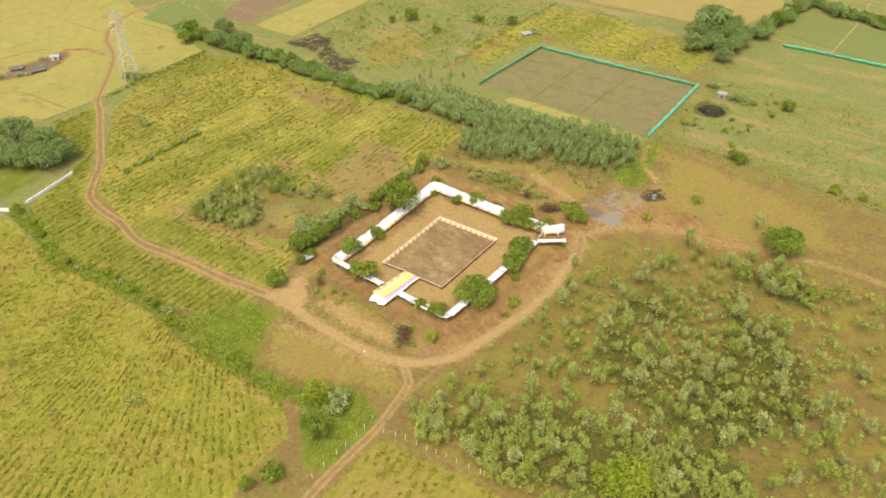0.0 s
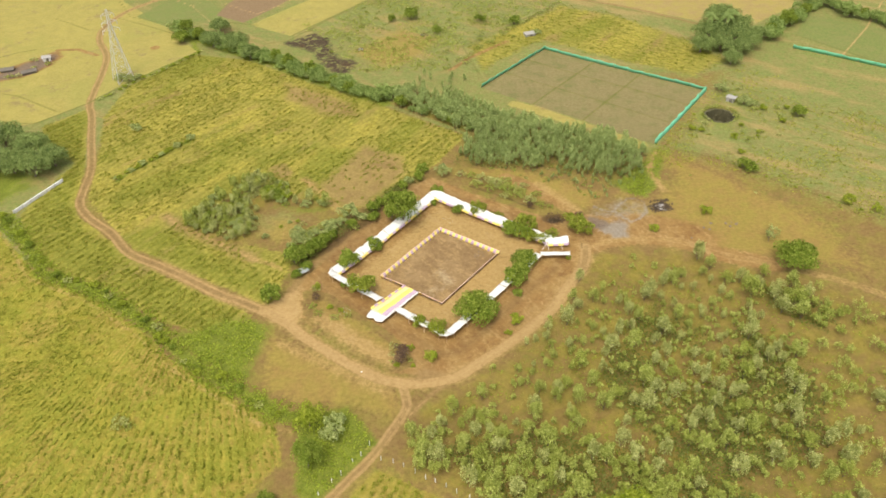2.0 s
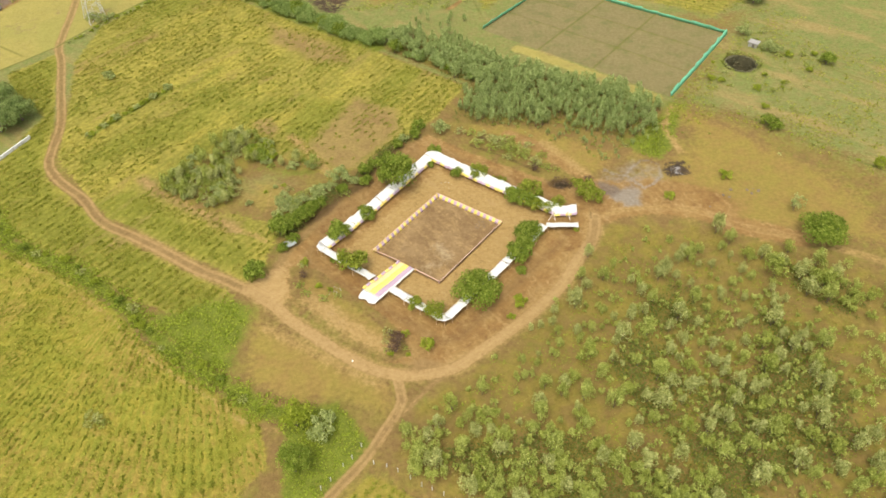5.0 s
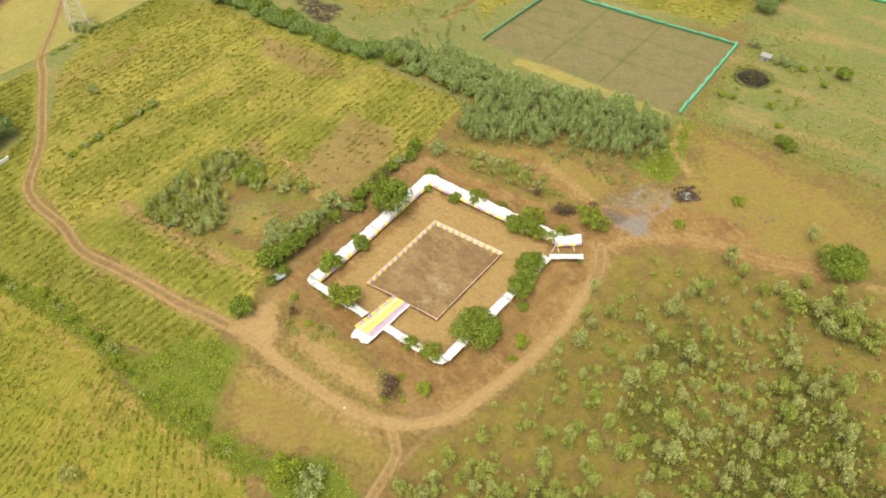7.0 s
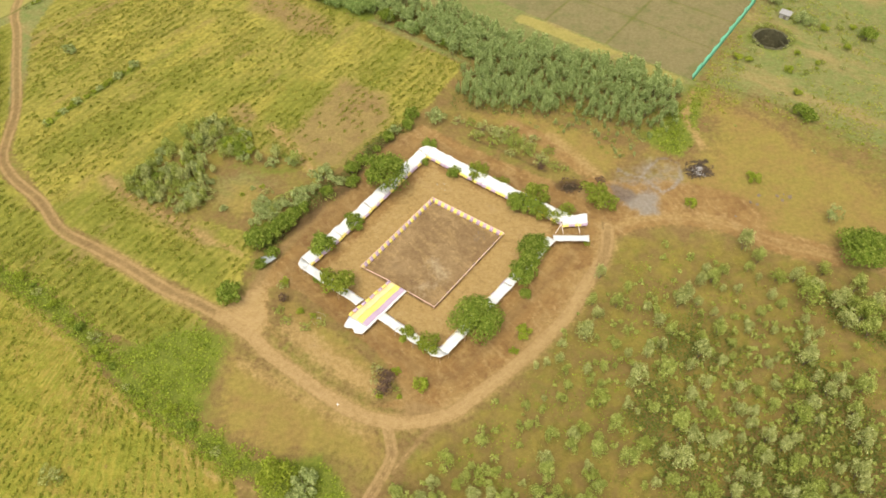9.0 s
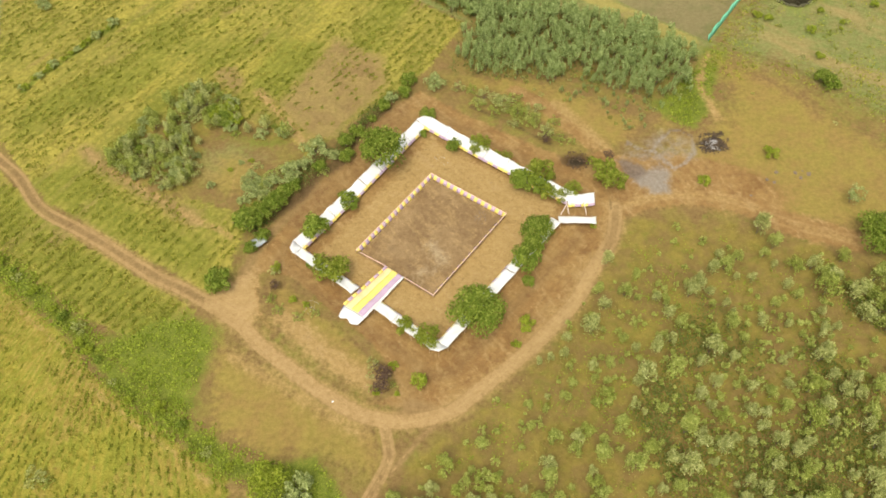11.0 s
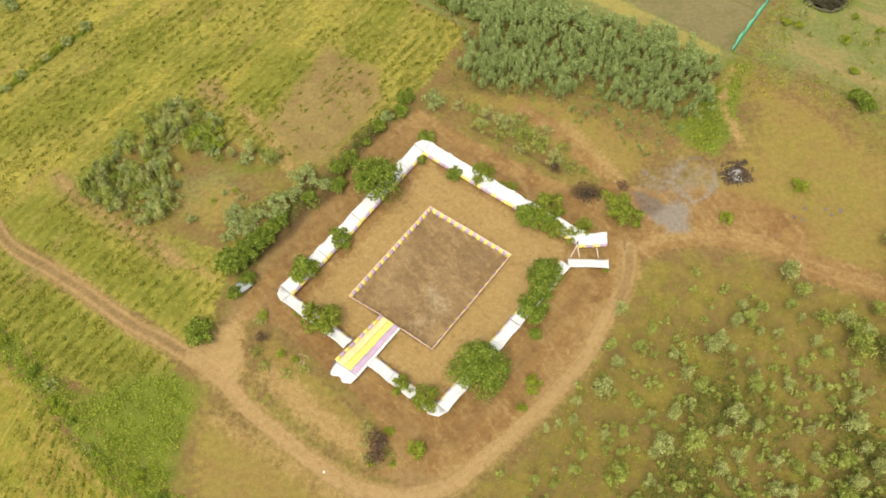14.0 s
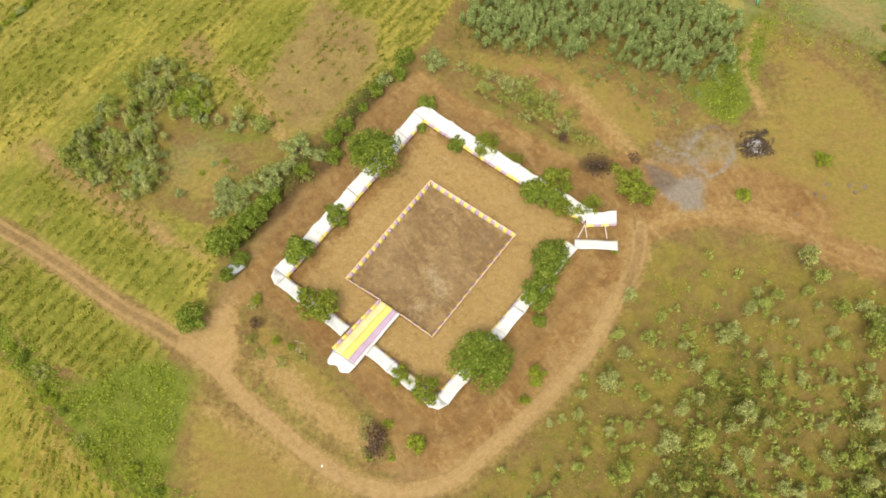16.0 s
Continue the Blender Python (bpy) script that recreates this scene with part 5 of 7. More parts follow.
put_all("grey_scrub", GREY, [(6.9, 177.9, 2.5), (9.7, 175.8, 2.6), (12.4, 173.1, 2.5), (15, 170.4, 2.1), (17.5, 168.2, 1.6), (9.8, 179, 2.0), (13.6, 176.2, 2.1), (16.8, 172.6, 1.8), (19.6, 167.6, 1.2), (3.6, 180.2, 2.3), (1, 182, 1.8), (2.4, 178, 2.0), (7, 179, 1.8), (5.6, 176.2, 1.9), (10.4, 175.6, 1.7), (9.2, 172.6, 1.5), (12.8, 172.8, 1.6), (15.6, 169.8, 1.3), (-1.6, 183, 1.6), (-31.6, 131.8, 1.4), (-28.2, 130.6, 1.3),
        (-33.4, 139.6, 1.3), (-33.2, 134.0, 1.3), (-25.6, 131.2, 1.0), (-15.3, 121.8, 1.2), (-12.0, 118.0, 0.8), (-15.4, 117.6, 0.9), (-15.6, 119.6, 0.9), (-45.0, 172.0, 1.4), (-26.8, 161.8, 1.4), (-37.4, 159.8, 1.6)],
        "low grey-green scrub bush", "bush", "grey scrub", 1.8)
put_all("shade_tree", NEEM, [(-129, 193, 5.6), (-122, 192, 5.2), (-115.5, 190, 5.4), (-112, 195, 4.5), (-120, 200, 5.5), (-130, 204, 6.0), (-138, 196, 6), (-198, 342, 8), (-186, 350, 8), (-212, 336, 8), (-172, 356, 7)],
        "big dark green shade tree with a wide crown", "tree", "shade trees", 6.0)
put_all("copse_tree", NEEM, [(75.5, 250, 4.2), (80, 258, 5.6), (86, 268, 6.0), (91, 262, 5.0), (82.5, 240.5, 3.4), (86, 246, 4.0), (91, 251, 4.2), (82, 250, 4.2), (95, 257, 3.6), (88, 256, 4.8)],
        "dark green tree in a dense copse", "tree", "copse", 6.0)
put_all("hedgerow_oak", NEEM, [(-86.2, 282.4, 4.0), (-77.5, 267.4, 5.0), (-86.3, 270.6, 4.2), (-71, 259.4, 3.6)], "tall leafy tree standing over the hedgerow", "tree", "tall hedgerow trees", 6.0)

# hedgerows of single trees
for pts, step, rr, name, label, group in ((HEDGE_NORTH, 1.7, 3.0, "hedgerow_tree", "leafy tree in the long hedgerow between fields", "north hedgerow"),
        ([(99, 258.6), (109.5, 270.4), (118.6, 279.7), (127.4, 283.7), (132.3, 274.5), (138.3, 268.1), (150, 256), (180, 236)], 2.2, 3.2, "hedgerow_tree", "leafy tree in the hedgerow round the green field", "east hedgerow"),
        ([(-24, 224), (-14, 218), (-5, 211), (2, 205)], 3.4, 1.9, "hedgerow_tree", "low leafy tree at the edge of the grove", "grove edge")):
    line = smooth_line(pts, step)
    for i, (x, y) in enumerate(line):
        kind = (HEDGE[i % 3], HEDGE[(i + 1) % 3], TALL[i % 2], HEDGE[i % 3], TEAL[i % 3])[(i * 7) % 5]
        plant(name, kind, x + rng.uniform(-1.8, 1.8), y + rng.uniform(-1.8, 1.8), label, "tree", group, rr / 3.4 * rng.uniform(0.55, 1.25))

grove_edge = lambda x, y: -float(poly_dist(np.array([x]), np.array([y]), GROVE)[0])
stand = sorted(scatter(GROVE, 1.5, lambda x, y: 0.3 + 0.16 * grove_edge(x, y) + 0.5 * noise.noise(Vector((x * 0.16, y * 0.16, 3))), seed=3), key=lambda p: p[1] + 0.4 * p[0])
for i, (x, y) in enumerate(stand[:270]):
    plant("eucalyptus_tree", EUCA[i % 6], x, y, "slender grey-green eucalyptus in a dense grove", "tree", "eucalyptus grove", rng.uniform(0.5, 1.15))


def tree_stand(name, label, places, height, radius, n, size, mat, seed):
    """Many far trees of one kind, joined."""
    r = np.random.default_rng(seed)
    vs, fs, off = [], [], 0
    for x, y in places:
        s = r.uniform(0.6, 1.15)
        v, f = crown_geo(r, height * s, radius * s, 0.3, 8, n, size, 0.9, 0.1, (0.26, 0.42))
        vs.append(v + np.array([x, y, float(gz(x, y))]))
        fs.append(f + off)
        off += len(v)
    return tagged(new(name, fast_mesh(name, np.concatenate(vs), np.concatenate(fs), mat)), label, "trees", kind="stuff")


tree_stand("eucalyptus_stand", "far part of a dense grove of slender grey-green eucalyptus", stand[270:], 4.7, 1.15, 300, 0.24, M_EUCA, 90)
hedge_fill = [(x + rng.uniform(-2.2, 2.2), y + rng.uniform(-2.2, 2.2)) for x, y in smooth_line(HEDGE_NORTH, 0.9)]
east_fill = [(x + rng.uniform(-1.8, 1.8), y + rng.uniform(-1.8, 1.8)) for x, y in smooth_line([(99, 258.6), (109.5, 270.4), (118.6, 279.7), (127.4, 283.7), (132.3, 274.5), (138.3, 268.1), (150, 256), (180, 236)], 1.1)]
tree_stand("hedge_growth", "low leafy growth filling the east hedgerow", east_fill, 3.4, 2.0, 260, 0.4, M_HEDGE, 92)
tree_stand("hedge_growth", "low leafy growth filling the long hedgerow", hedge_fill, 3.0, 1.8, 300, 0.34, M_HEDGE, 91)
for i, (x, y) in enumerate(scatter([(0, 190), (12, 181), (22, 177), (32, 168), (38, 172), (46, 182), (36, 180), (22, 186)], 1.15, lambda x, y: 0.45 + 0.5 * noise.noise(Vector((x * 0.2, y * 0.2, 8))), seed=24)):
    plant("grove_sapling", EUCA[i % 6] if i % 2 else GREY[i % 3], x, y, "small grey-green sapling at the grove's edge", "tree", "grove saplings", rng.uniform(0.2, 0.5))
for i, (x, y) in enumerate(scatter([(-22, 226), (-16, 240), (-8, 246), (2, 236), (-4, 227)], 3.6, lambda x, y: 0.6, seed=4)):
    plant("eucalyptus_tree", EUCA[i % 6], x, y, "slender grey-green eucalyptus in a dense grove", "tree", "eucalyptus grove", rng.uniform(0.5, 0.8))
for i, (x, y) in enumerate(scatter(THICKET, 1.5, lambda x, y: 0.66 + 0.6 * noise.noise(Vector((x * 0.2, y * 0.2, 2))), seed=5)):
    k = (SCRUBS, LIMESCRUB, TEAL, SCRUBS)[i % 4]
    plant("thicket_tree", k[i % len(k)], x, y, "grey-green young tree in the field thicket", "tree", "field thicket", rng.uniform(0.45, 1.0) * (0.8 if k is TEAL else 1.2 if k is SCRUBS else 0.8))
for i, (x, y) in enumerate(scatter([(-66.5, 165), (-64, 169.5), (-57, 170), (-52.5, 168), (-51.5, 160.5), (-55.2, 159), (-62.8, 161.8)], 2.1, lambda x, y: 0.72, seed=35)):
    plant("thicket_bush", GREY[i % 3], x, y, "low pale grey-green bush in the field thicket", "bush", "pale thicket bushes", rng.uniform(0.75, 1.3))
for i, (x, y) in enumerate(scatter([(-57, 185), (-51.5, 185), (-47, 180), (-55, 175), (-60, 176.5)], 2.4, lambda x, y: 0.6, seed=36)):
    plant("thicket_bush", GREY[i % 3], x, y, "low pale grey-green bush in the field thicket", "bush", "pale thicket bushes", rng.uniform(0.7, 1.2))
put_all("hedge_scrub", GREY, [(-40.3, 159.7, 2.1), (-38.2, 158.2, 2.3), (-36.6, 160.2, 2.0), (-37.6, 156.4, 2.2), (-33.2, 163.0, 1.9), (-34.8, 161.6, 2.1), (-39.6, 163.4, 1.3)], "pale grey-green scrub bush beside the cloth fence", "bush", "hedge scrub", 1.8)
put_all("thicket_bush", BUSH, [(-50.1, 177.6, 1.9), (-47.1, 175, 2.0), (-48.6, 176.4, 1.7), (-66.2, 169.6, 1.4), (-63.1, 168.2, 1.3)], "leafy green bush in the thicket", "bush", "thicket bushes", 2.25)
put_all("thicket_bush", LIME, [(-47.5, 178.0, 2.4), (-49.4, 176.4, 2.0), (-45.4, 175.4, 1.8), (-58.0, 172.6, 1.6), (-41, 165, 0.7), (-44.6, 163, 0.6)], "bright green bush in the thicket", "bush", "thicket bushes", 1.7)


def scrub_density(x, y):
    n = noise.noise(Vector((x * 0.055, y * 0.055, 3.1))) * 0.5 + noise.noise(Vector((x * 0.15, y * 0.15, 9.0))) * 0.35
    core = math.exp(-((x - 40) / 16) ** 2 - ((y - 110) / 20) ** 2) * 0.35
    edge = min(1.0, max(0.0, -float(poly_dist(np.array([x]), np.array([y]), SCRUB)[0]) / 7.0))
    return (0.46 + n + core) * (0.35 + 0.65 * edge)


# the larger scrub trees are placed and sized to fit the camera's view; small ones fill in between
SCRUB_A = [(49.2, 145.2, 2.2), (50.9, 141.9, 1.4), (41.8, 140.4, 0.9), (49.0, 140.1, 1.0), (23.2, 139.8, 1.2), (44.5, 139.7, 1.1), (50.3, 138.2, 0.7), (42.2, 137.9, 1.4), (40.2, 137.4, 1.2), (56.0, 137.4, 1.3), (27.6, 136.6, 0.9), (43.8, 136.0, 0.7), (56.9, 135.6, 1.4), (46.0, 135.4, 0.9), (35.5, 135.1, 0.7), (58.6, 134.9, 1.4), (65.5, 134.7, 2.1), (51.3, 134.0, 1.0), (36.7, 133.9, 1.7), (21.1, 133.8, 1.1), (38.9, 133.2, 0.9), (25.1, 133.1, 1.4), (35.6, 132.7, 1.4), (27.3, 132.4, 0.7), (30.3, 132.3, 0.9), (52.6, 132.0, 1.0), (67.7, 131.7, 1.4), (61.2, 131.4, 2.1), (31.5, 131.1, 0.7), (21.7, 130.9, 1.2)]
SCRUB_B = [(38.9, 130.9, 0.7), (41.1, 130.8, 0.8), (48.6, 130.6, 1.0), (41.9, 129.3, 0.7), (19.4, 129.2, 0.7), (31.6, 128.9, 1.2), (55.4, 128.7, 0.9), (49.0, 128.3, 0.6), (61.4, 127.4, 1.8), (33.4, 127.1, 1.3), (45.5, 127.1, 1.2), (40.9, 126.9, 1.5), (49.9, 126.7, 0.8), (21.0, 126.6, 0.6), (19.0, 126.5, 1.8), (56.9, 125.9, 0.9), (64.4, 125.7, 2.3), (15.1, 125.3, 0.9), (51.7, 125.0, 0.7), (54.4, 124.9, 1.3), (23.9, 124.7, 0.9), (31.3, 124.5, 1.0), (42.5, 124.2, 1.0), (25.7, 123.0, 0.9), (28.6, 122.7, 1.4), (38.6, 122.7, 0.9), (14.6, 122.3, 1.0), (44.8, 122.3, 0.6), (36.8, 122.2, 2.0), (42.1, 122.0, 0.8)]
SCRUB_C = [(12.3, 121.8, 0.8), (20.1, 121.6, 0.5), (49.0, 121.5, 0.6), (10.6, 121.1, 0.7), (25.9, 121.1, 0.7), (40.1, 121.1, 1.0), (23.2, 121.0, 0.5), (53.2, 120.7, 2.1), (21.3, 120.5, 1.0), (47.4, 120.3, 0.9), (15.1, 120.2, 0.8), (18.6, 120.1, 0.9), (35.0, 120.1, 1.1), (30.8, 118.7, 1.8), (26.4, 118.3, 1.8), (18.8, 118.0, 0.7), (54.1, 117.6, 1.1), (20.5, 117.5, 0.8), (25.2, 117.3, 0.9), (15.2, 117.1, 1.0), (57.3, 117.0, 1.2), (36.5, 116.6, 1.3), (39.5, 116.3, 0.8), (47.3, 116.3, 1.0), (52.8, 116.2, 0.8), (41.6, 115.9, 1.1), (60.2, 115.5, 1.9), (11.4, 115.2, 0.6), (13.7, 115.1, 0.9), (34.1, 115.1, 1.1)]
SCRUB_D = [(55.0, 115.1, 1.3), (44.3, 114.9, 1.1), (57.4, 114.6, 1.1), (8.4, 113.8, 0.9), (23.9, 113.4, 1.1), (11.0, 113.2, 0.7), (35.4, 113.2, 0.9), (46.0, 112.9, 1.2), (51.8, 112.8, 1.3), (25.5, 112.4, 0.6), (28.0, 112.4, 1.1), (40.7, 112.1, 1.2), (57.8, 111.7, 1.3), (42.7, 111.6, 1.2), (8.6, 110.4, 0.9), (52.4, 110.4, 0.9), (21.6, 110.2, 1.4), (56.8, 109.9, 1.2), (41.8, 109.7, 1.1), (30.9, 109.5, 1.9), (33.4, 109.4, 0.8), (11.9, 108.3, 1.3), (15.1, 108.3, 1.2), (19.0, 108.2, 0.9), (37.7, 108.0, 0.9), (27.3, 107.7, 0.6), (40.1, 107.5, 0.9), (43.8, 107.4, 1.5), (1.3, 107.4, 1.3), (48.2, 107.3, 1.0)]
SCRUB_E = [(7.1, 107.2, 0.6), (32.6, 107.2, 1.5), (28.8, 106.8, 0.6), (57.4, 106.7, 1.7), (14.6, 106.6, 1.3), (35.8, 106.6, 1.5), (45.8, 106.0, 1.4), (18.3, 105.7, 1.5), (28.5, 105.0, 1.2), (42.1, 105.0, 1.4), (34.1, 104.5, 0.9), (23.0, 104.2, 2.1), (10.6, 104.2, 1.5), (61.6, 104.2, 1.3), (30.4, 104.1, 1.9), (42.5, 103.9, 1.4), (-0.3, 103.9, 0.8), (70.6, 103.9, 1.5), (47.7, 103.8, 1.1), (16.7, 103.3, 1.0), (5.2, 102.4, 0.6), (52.9, 102.4, 1.0), (10.5, 102.3, 1.7), (38.4, 101.8, 1.1), (55.0, 101.5, 1.8), (13.7, 101.4, 0.6), (36.7, 101.4, 0.6), (43.8, 101.3, 0.8), (7.2, 101.1, 0.7), (28.6, 101.1, 1.2)]
SCRUB_F = [(-6.0, 101.1, 1.3), (18.9, 100.9, 0.7), (26.2, 100.7, 0.9), (40.1, 100.5, 1.4), (17.8, 100.2, 1.1), (2.6, 99.7, 1.0), (-11.3, 99.6, 1.4), (51.2, 99.5, 0.8), (4.7, 99.4, 1.0), (55.1, 99.4, 1.4), (9.1, 99.3, 1.4), (0.1, 99.2, 1.3), (36.9, 98.9, 1.4), (40.8, 98.8, 1.0), (-7.5, 98.8, 1.3), (30.9, 98.6, 0.9), (44.6, 98.3, 1.4), (46.7, 98.1, 2.0), (65.0, 97.4, 0.9), (-2.0, 96.7, 1.5), (24.7, 96.3, 1.5), (61.2, 96.3, 1.7), (12.4, 96.1, 2.2), (4.0, 95.8, 1.4), (42.0, 95.1, 2.0), (58.9, 95.1, 1.5), (-8.9, 95.0, 2.2), (31.6, 94.2, 1.5), (37.9, 94.0, 1.9), (-6.4, 93.7, 2.0)]
SCRUB_G = [(19.4, 93.4, 1.7), (7.7, 93.2, 1.9), (11.1, 93.1, 1.4), (21.7, 92.7, 1.9), (26.0, 92.6, 1.7), (-9.4, 92.5, 1.7), (48.9, 92.4, 1.9), (-2.0, 92.3, 1.1), (60.8, 91.4, 1.9), (66.8, 91.2, 1.4), (18.1, 91.0, 1.1), (54.6, 91.0, 1.4), (44.6, 90.7, 1.4), (29.5, 90.6, 1.3), (50.7, 90.5, 1.3), (42.6, 90.2, 1.7), (35.0, 89.9, 1.7), (13.6, 89.4, 1.3), (-1.1, 88.7, 1.9), (56.3, 88.0, 1.4), (6.4, 87.3, 1.6), (2.1, 86.9, 2.0), (35.2, 86.9, 1.3), (16.6, 86.4, 1.6), (60.0, 84.5, 1.1), (38.2, 84.1, 1.0), (17.1, 83.6, 1.1), (64.0, 83.3, 1.1), (13.0, 83.2, 1.4), (31.4, 82.1, 1.6)]
SCRUB_H = [(35.7, 81.4, 1.6), (50.7, 81.0, 1.4), (39.1, 80.8, 1.3)]
SCRUB_LIME = [(19.7, 114.0, 1.5), (16.5, 108.9, 1.3), (25.4, 106.4, 1.2), (17.0, 101.7, 1.2), (53.1, 137.5, 1.2), (61.3, 138.8, 1.2), (37.8, 125.2, 1.0), (57.0, 132.6, 1.9), (64.6, 129.0, 2.8), (50.1, 115.7, 1.5), (36.7, 111.2, 1.2), (49.5, 110.5, 1.7), (45.7, 102.5, 1.3), (33.9, 99.3, 1.2), (49.0, 99.9, 1.1), (-3.9, 104.3, 1.5), (0.4, 93.4, 1.6), (7.9, 83.3, 1.6), (35.9, 95.9, 1.4), (52.8, 97.2, 1.2), (55.3, 94.6, 1.4), (59.0, 89.1, 1.4), (56.1, 82.4, 1.8), (47.0, 80.6, 1.3)]
SCRUB_PLACES = SCRUB_A + SCRUB_B + SCRUB_C + SCRUB_D + SCRUB_E + SCRUB_F + SCRUB_G + SCRUB_H
for i, (x, y, r) in enumerate(SCRUB_PLACES):
    plant("scrub_tree", SCRUBS[i % 9], x, y, "small grey-green scrub tree on rough grass", "tree", "scrub trees", min(1.5, max(0.5, r / 1.2)))
for i, (x, y, r) in enumerate(SCRUB_LIME):
    plant("scrub_tree", LIMESCRUB[i % 3], x, y, "small yellow-green scrub tree on rough grass", "tree", "scrub trees", min(1.7, max(0.55, r / 1.1)))
taken = np.array([p[:2] for p in SCRUB_PLACES + SCRUB_LIME])
free = lambda x, y, d: np.hypot(taken[:, 0] - x, taken[:, 1] - y).min() > d
known = [(20, 150), (55, 150), (66, 130), (60, 84), (-14, 84), (-14, 104), (0, 114)]
rest = [p for p in scatter(SCRUB, 2.2, scrub_density, seed=6) if free(*p, 1.7) and not inside(*p, known)]
south = [p for p in scatter([(-14, 96), (0, 104), (14, 100), (30, 92), (44, 84), (44, 74), (0, 74), (0, 84)], 1.6, lambda x, y: 0.62 + 0.7 * noise.noise(Vector((x * 0.12, y * 0.12, 4))), seed=20) if free(*p, 1.3) and inside(*p, SCRUB) and math.dist(p, (23.4, 80.2)) > 4.5]
tree_stand("scrub_stand", "stand of slender grey-green scrub trees by the fence posts", south[::2], 3.9, 1.15, 420, 0.17, M_SCRUB, 93)
tree_stand("scrub_stand", "stand of slender yellow-green scrub trees by the fence posts", south[1::2], 3.9, 1.15, 420, 0.17, M_OLIVE, 94)
knot = [p for p in scatter([(58, 137), (66, 134), (74, 126), (71, 121), (61, 130)], 2.1, lambda x, y: 0.75, seed=23) if free(*p, 1.3)]
tree_stand("scrub_knot", "knot of small yellow-green scrub trees on rough grass", knot, 3.0, 1.2, 420, 0.17, M_OLIVE, 95)
small = [p for p in scatter(known, 1.6, lambda x, y: scrub_density(x, y) * (0.42 + 1.1 * math.exp(-((x - 47) / 15) ** 2 - ((y - 106) / 16) ** 2)), seed=7) if free(*p, 1.0) and inside(*p, SCRUB)]
r6 = np.random.default_rng(66)
bits_v, bits_f, off = [], [], 0
for i, (x, y) in enumerate(rest + small):
    s = r6.uniform(0.5, 1.25) if i < len(rest) else r6.uniform(0.22, 0.66)
    v, f = crown_geo(r6, 3.2 * s, 1.25 * s, 0.2, 6, 200, 0.17, 0.9, 0.2, (0.24, 0.42))
    bits_v.append(v + np.array([x, y, float(gz(x, y))]))
    bits_f.append(f + off)
    off += len(v)
tagged(new("distant_scrub", fast_mesh("distant_scrub", np.concatenate(bits_v), np.concatenate(bits_f), M_SCRUB)), "scattered low grey-green scrub bushes", "scrub", kind="stuff")


# ---- crops and grass as low leaf clumps ----
def row_places(poly, per_m2, half, seed, keep, avoid=()):
    """Places along the planting rows inside an outline."""
    r = np.random.default_rng(seed)
    p = np.array(poly)
    lo, hi = p.min(0), p.max(0)
    n = int((hi - lo).prod() * per_m2)
    x, y = r.uniform(lo[0], hi[0], n), r.uniform(lo[1], hi[1], n)
    ok = poly_dist(x, y, poly) < -0.3
    for pts, d in avoid:
        ok &= line_dist(x, y, pts) > d
    x, y = x[ok], y[ok]
    ok = np.abs(row_pos(x, y) % 1 - 0.5) < half
    x, y = x[ok], y[ok]
    k = np.array([keep(float(i), float(j)) for i, j in zip(x, y)])
    sel = r.uniform(0, 1, len(x)) < k
    return x[sel], y[sel]


def clumps(name, label, category, xs, ys, cards, size, height, mat, seed, spread=0.45):
    r = np.random.default_rng(seed)
    n = len(xs)
    scale = np.repeat(r.uniform(0.6, 1.3, n), cards)
    c = np.stack([np.repeat(xs, cards) + r.normal(0, spread * 0.5, n * cards) * scale, np.repeat(ys, cards) + r.normal(0, spread * 0.5, n * cards) * scale, np.zeros(n * cards)], 1)
    c[:, 2] = gz(c[:, 0], c[:, 1]) + r.uniform(0.1, 1.0, n * cards) * height * scale
    nr = r.normal(0, 0.35, (n * cards, 3)) + [0, 0, 1]
    v, f = leaf_cards(r, c, nr, size)
    return tagged(new(name, fast_mesh(name, v, f, mat)), label, category, kind="stuff")


def patchy(scale, bias, seed):
    return lambda x, y: bias + 0.9 * noise.noise(Vector((x * scale, y * scale, seed))) + 0.5 * noise.noise(Vector((x * scale * 4, y * scale * 4, seed + 5)))


def tuft_rows(name, label, poly, angle, pitch, step, keep, mat, seed, avoid=(), size=0.24, cards=22, wide=0.29, long=0.5, height=0.42):
    """Low plants as separate uneven tufts set out along straight rows."""
    r = np.random.default_rng(seed)
    a = radians(angle)
    p = np.array(poly)
    c_all, s_all = -math.sin(a) * p[:, 0] + math.cos(a) * p[:, 1], math.cos(a) * p[:, 0] + math.sin(a) * p[:, 1]
    c, s = np.meshgrid(np.arange(c_all.min(), c_all.max(), pitch), np.arange(s_all.min(), s_all.max(), step))
    c, s = c + r.normal(0, 0.3, c.shape), s + r.uniform(-0.5, 0.5, s.shape) * step
    x, y = (-math.sin(a) * c + math.cos(a) * s).ravel(), (math.cos(a) * c + math.sin(a) * s).ravel()
    ok = poly_dist(x, y, poly) < -0.4
    for pts, d in avoid:
        ok &= line_dist(x, y, pts) > d
    x, y = x[ok], y[ok]
    k = np.array([keep(float(i), float(j)) for i, j in zip(x, y)])
    sel = r.uniform(0, 1, len(x)) < k
    x, y, k = x[sel], y[sel], np.clip(k[sel], 0.25, 1.1)
    return tufts(r, name, label, x, y, np.full(len(x), a), k, mat, size, cards, wide, long, height)


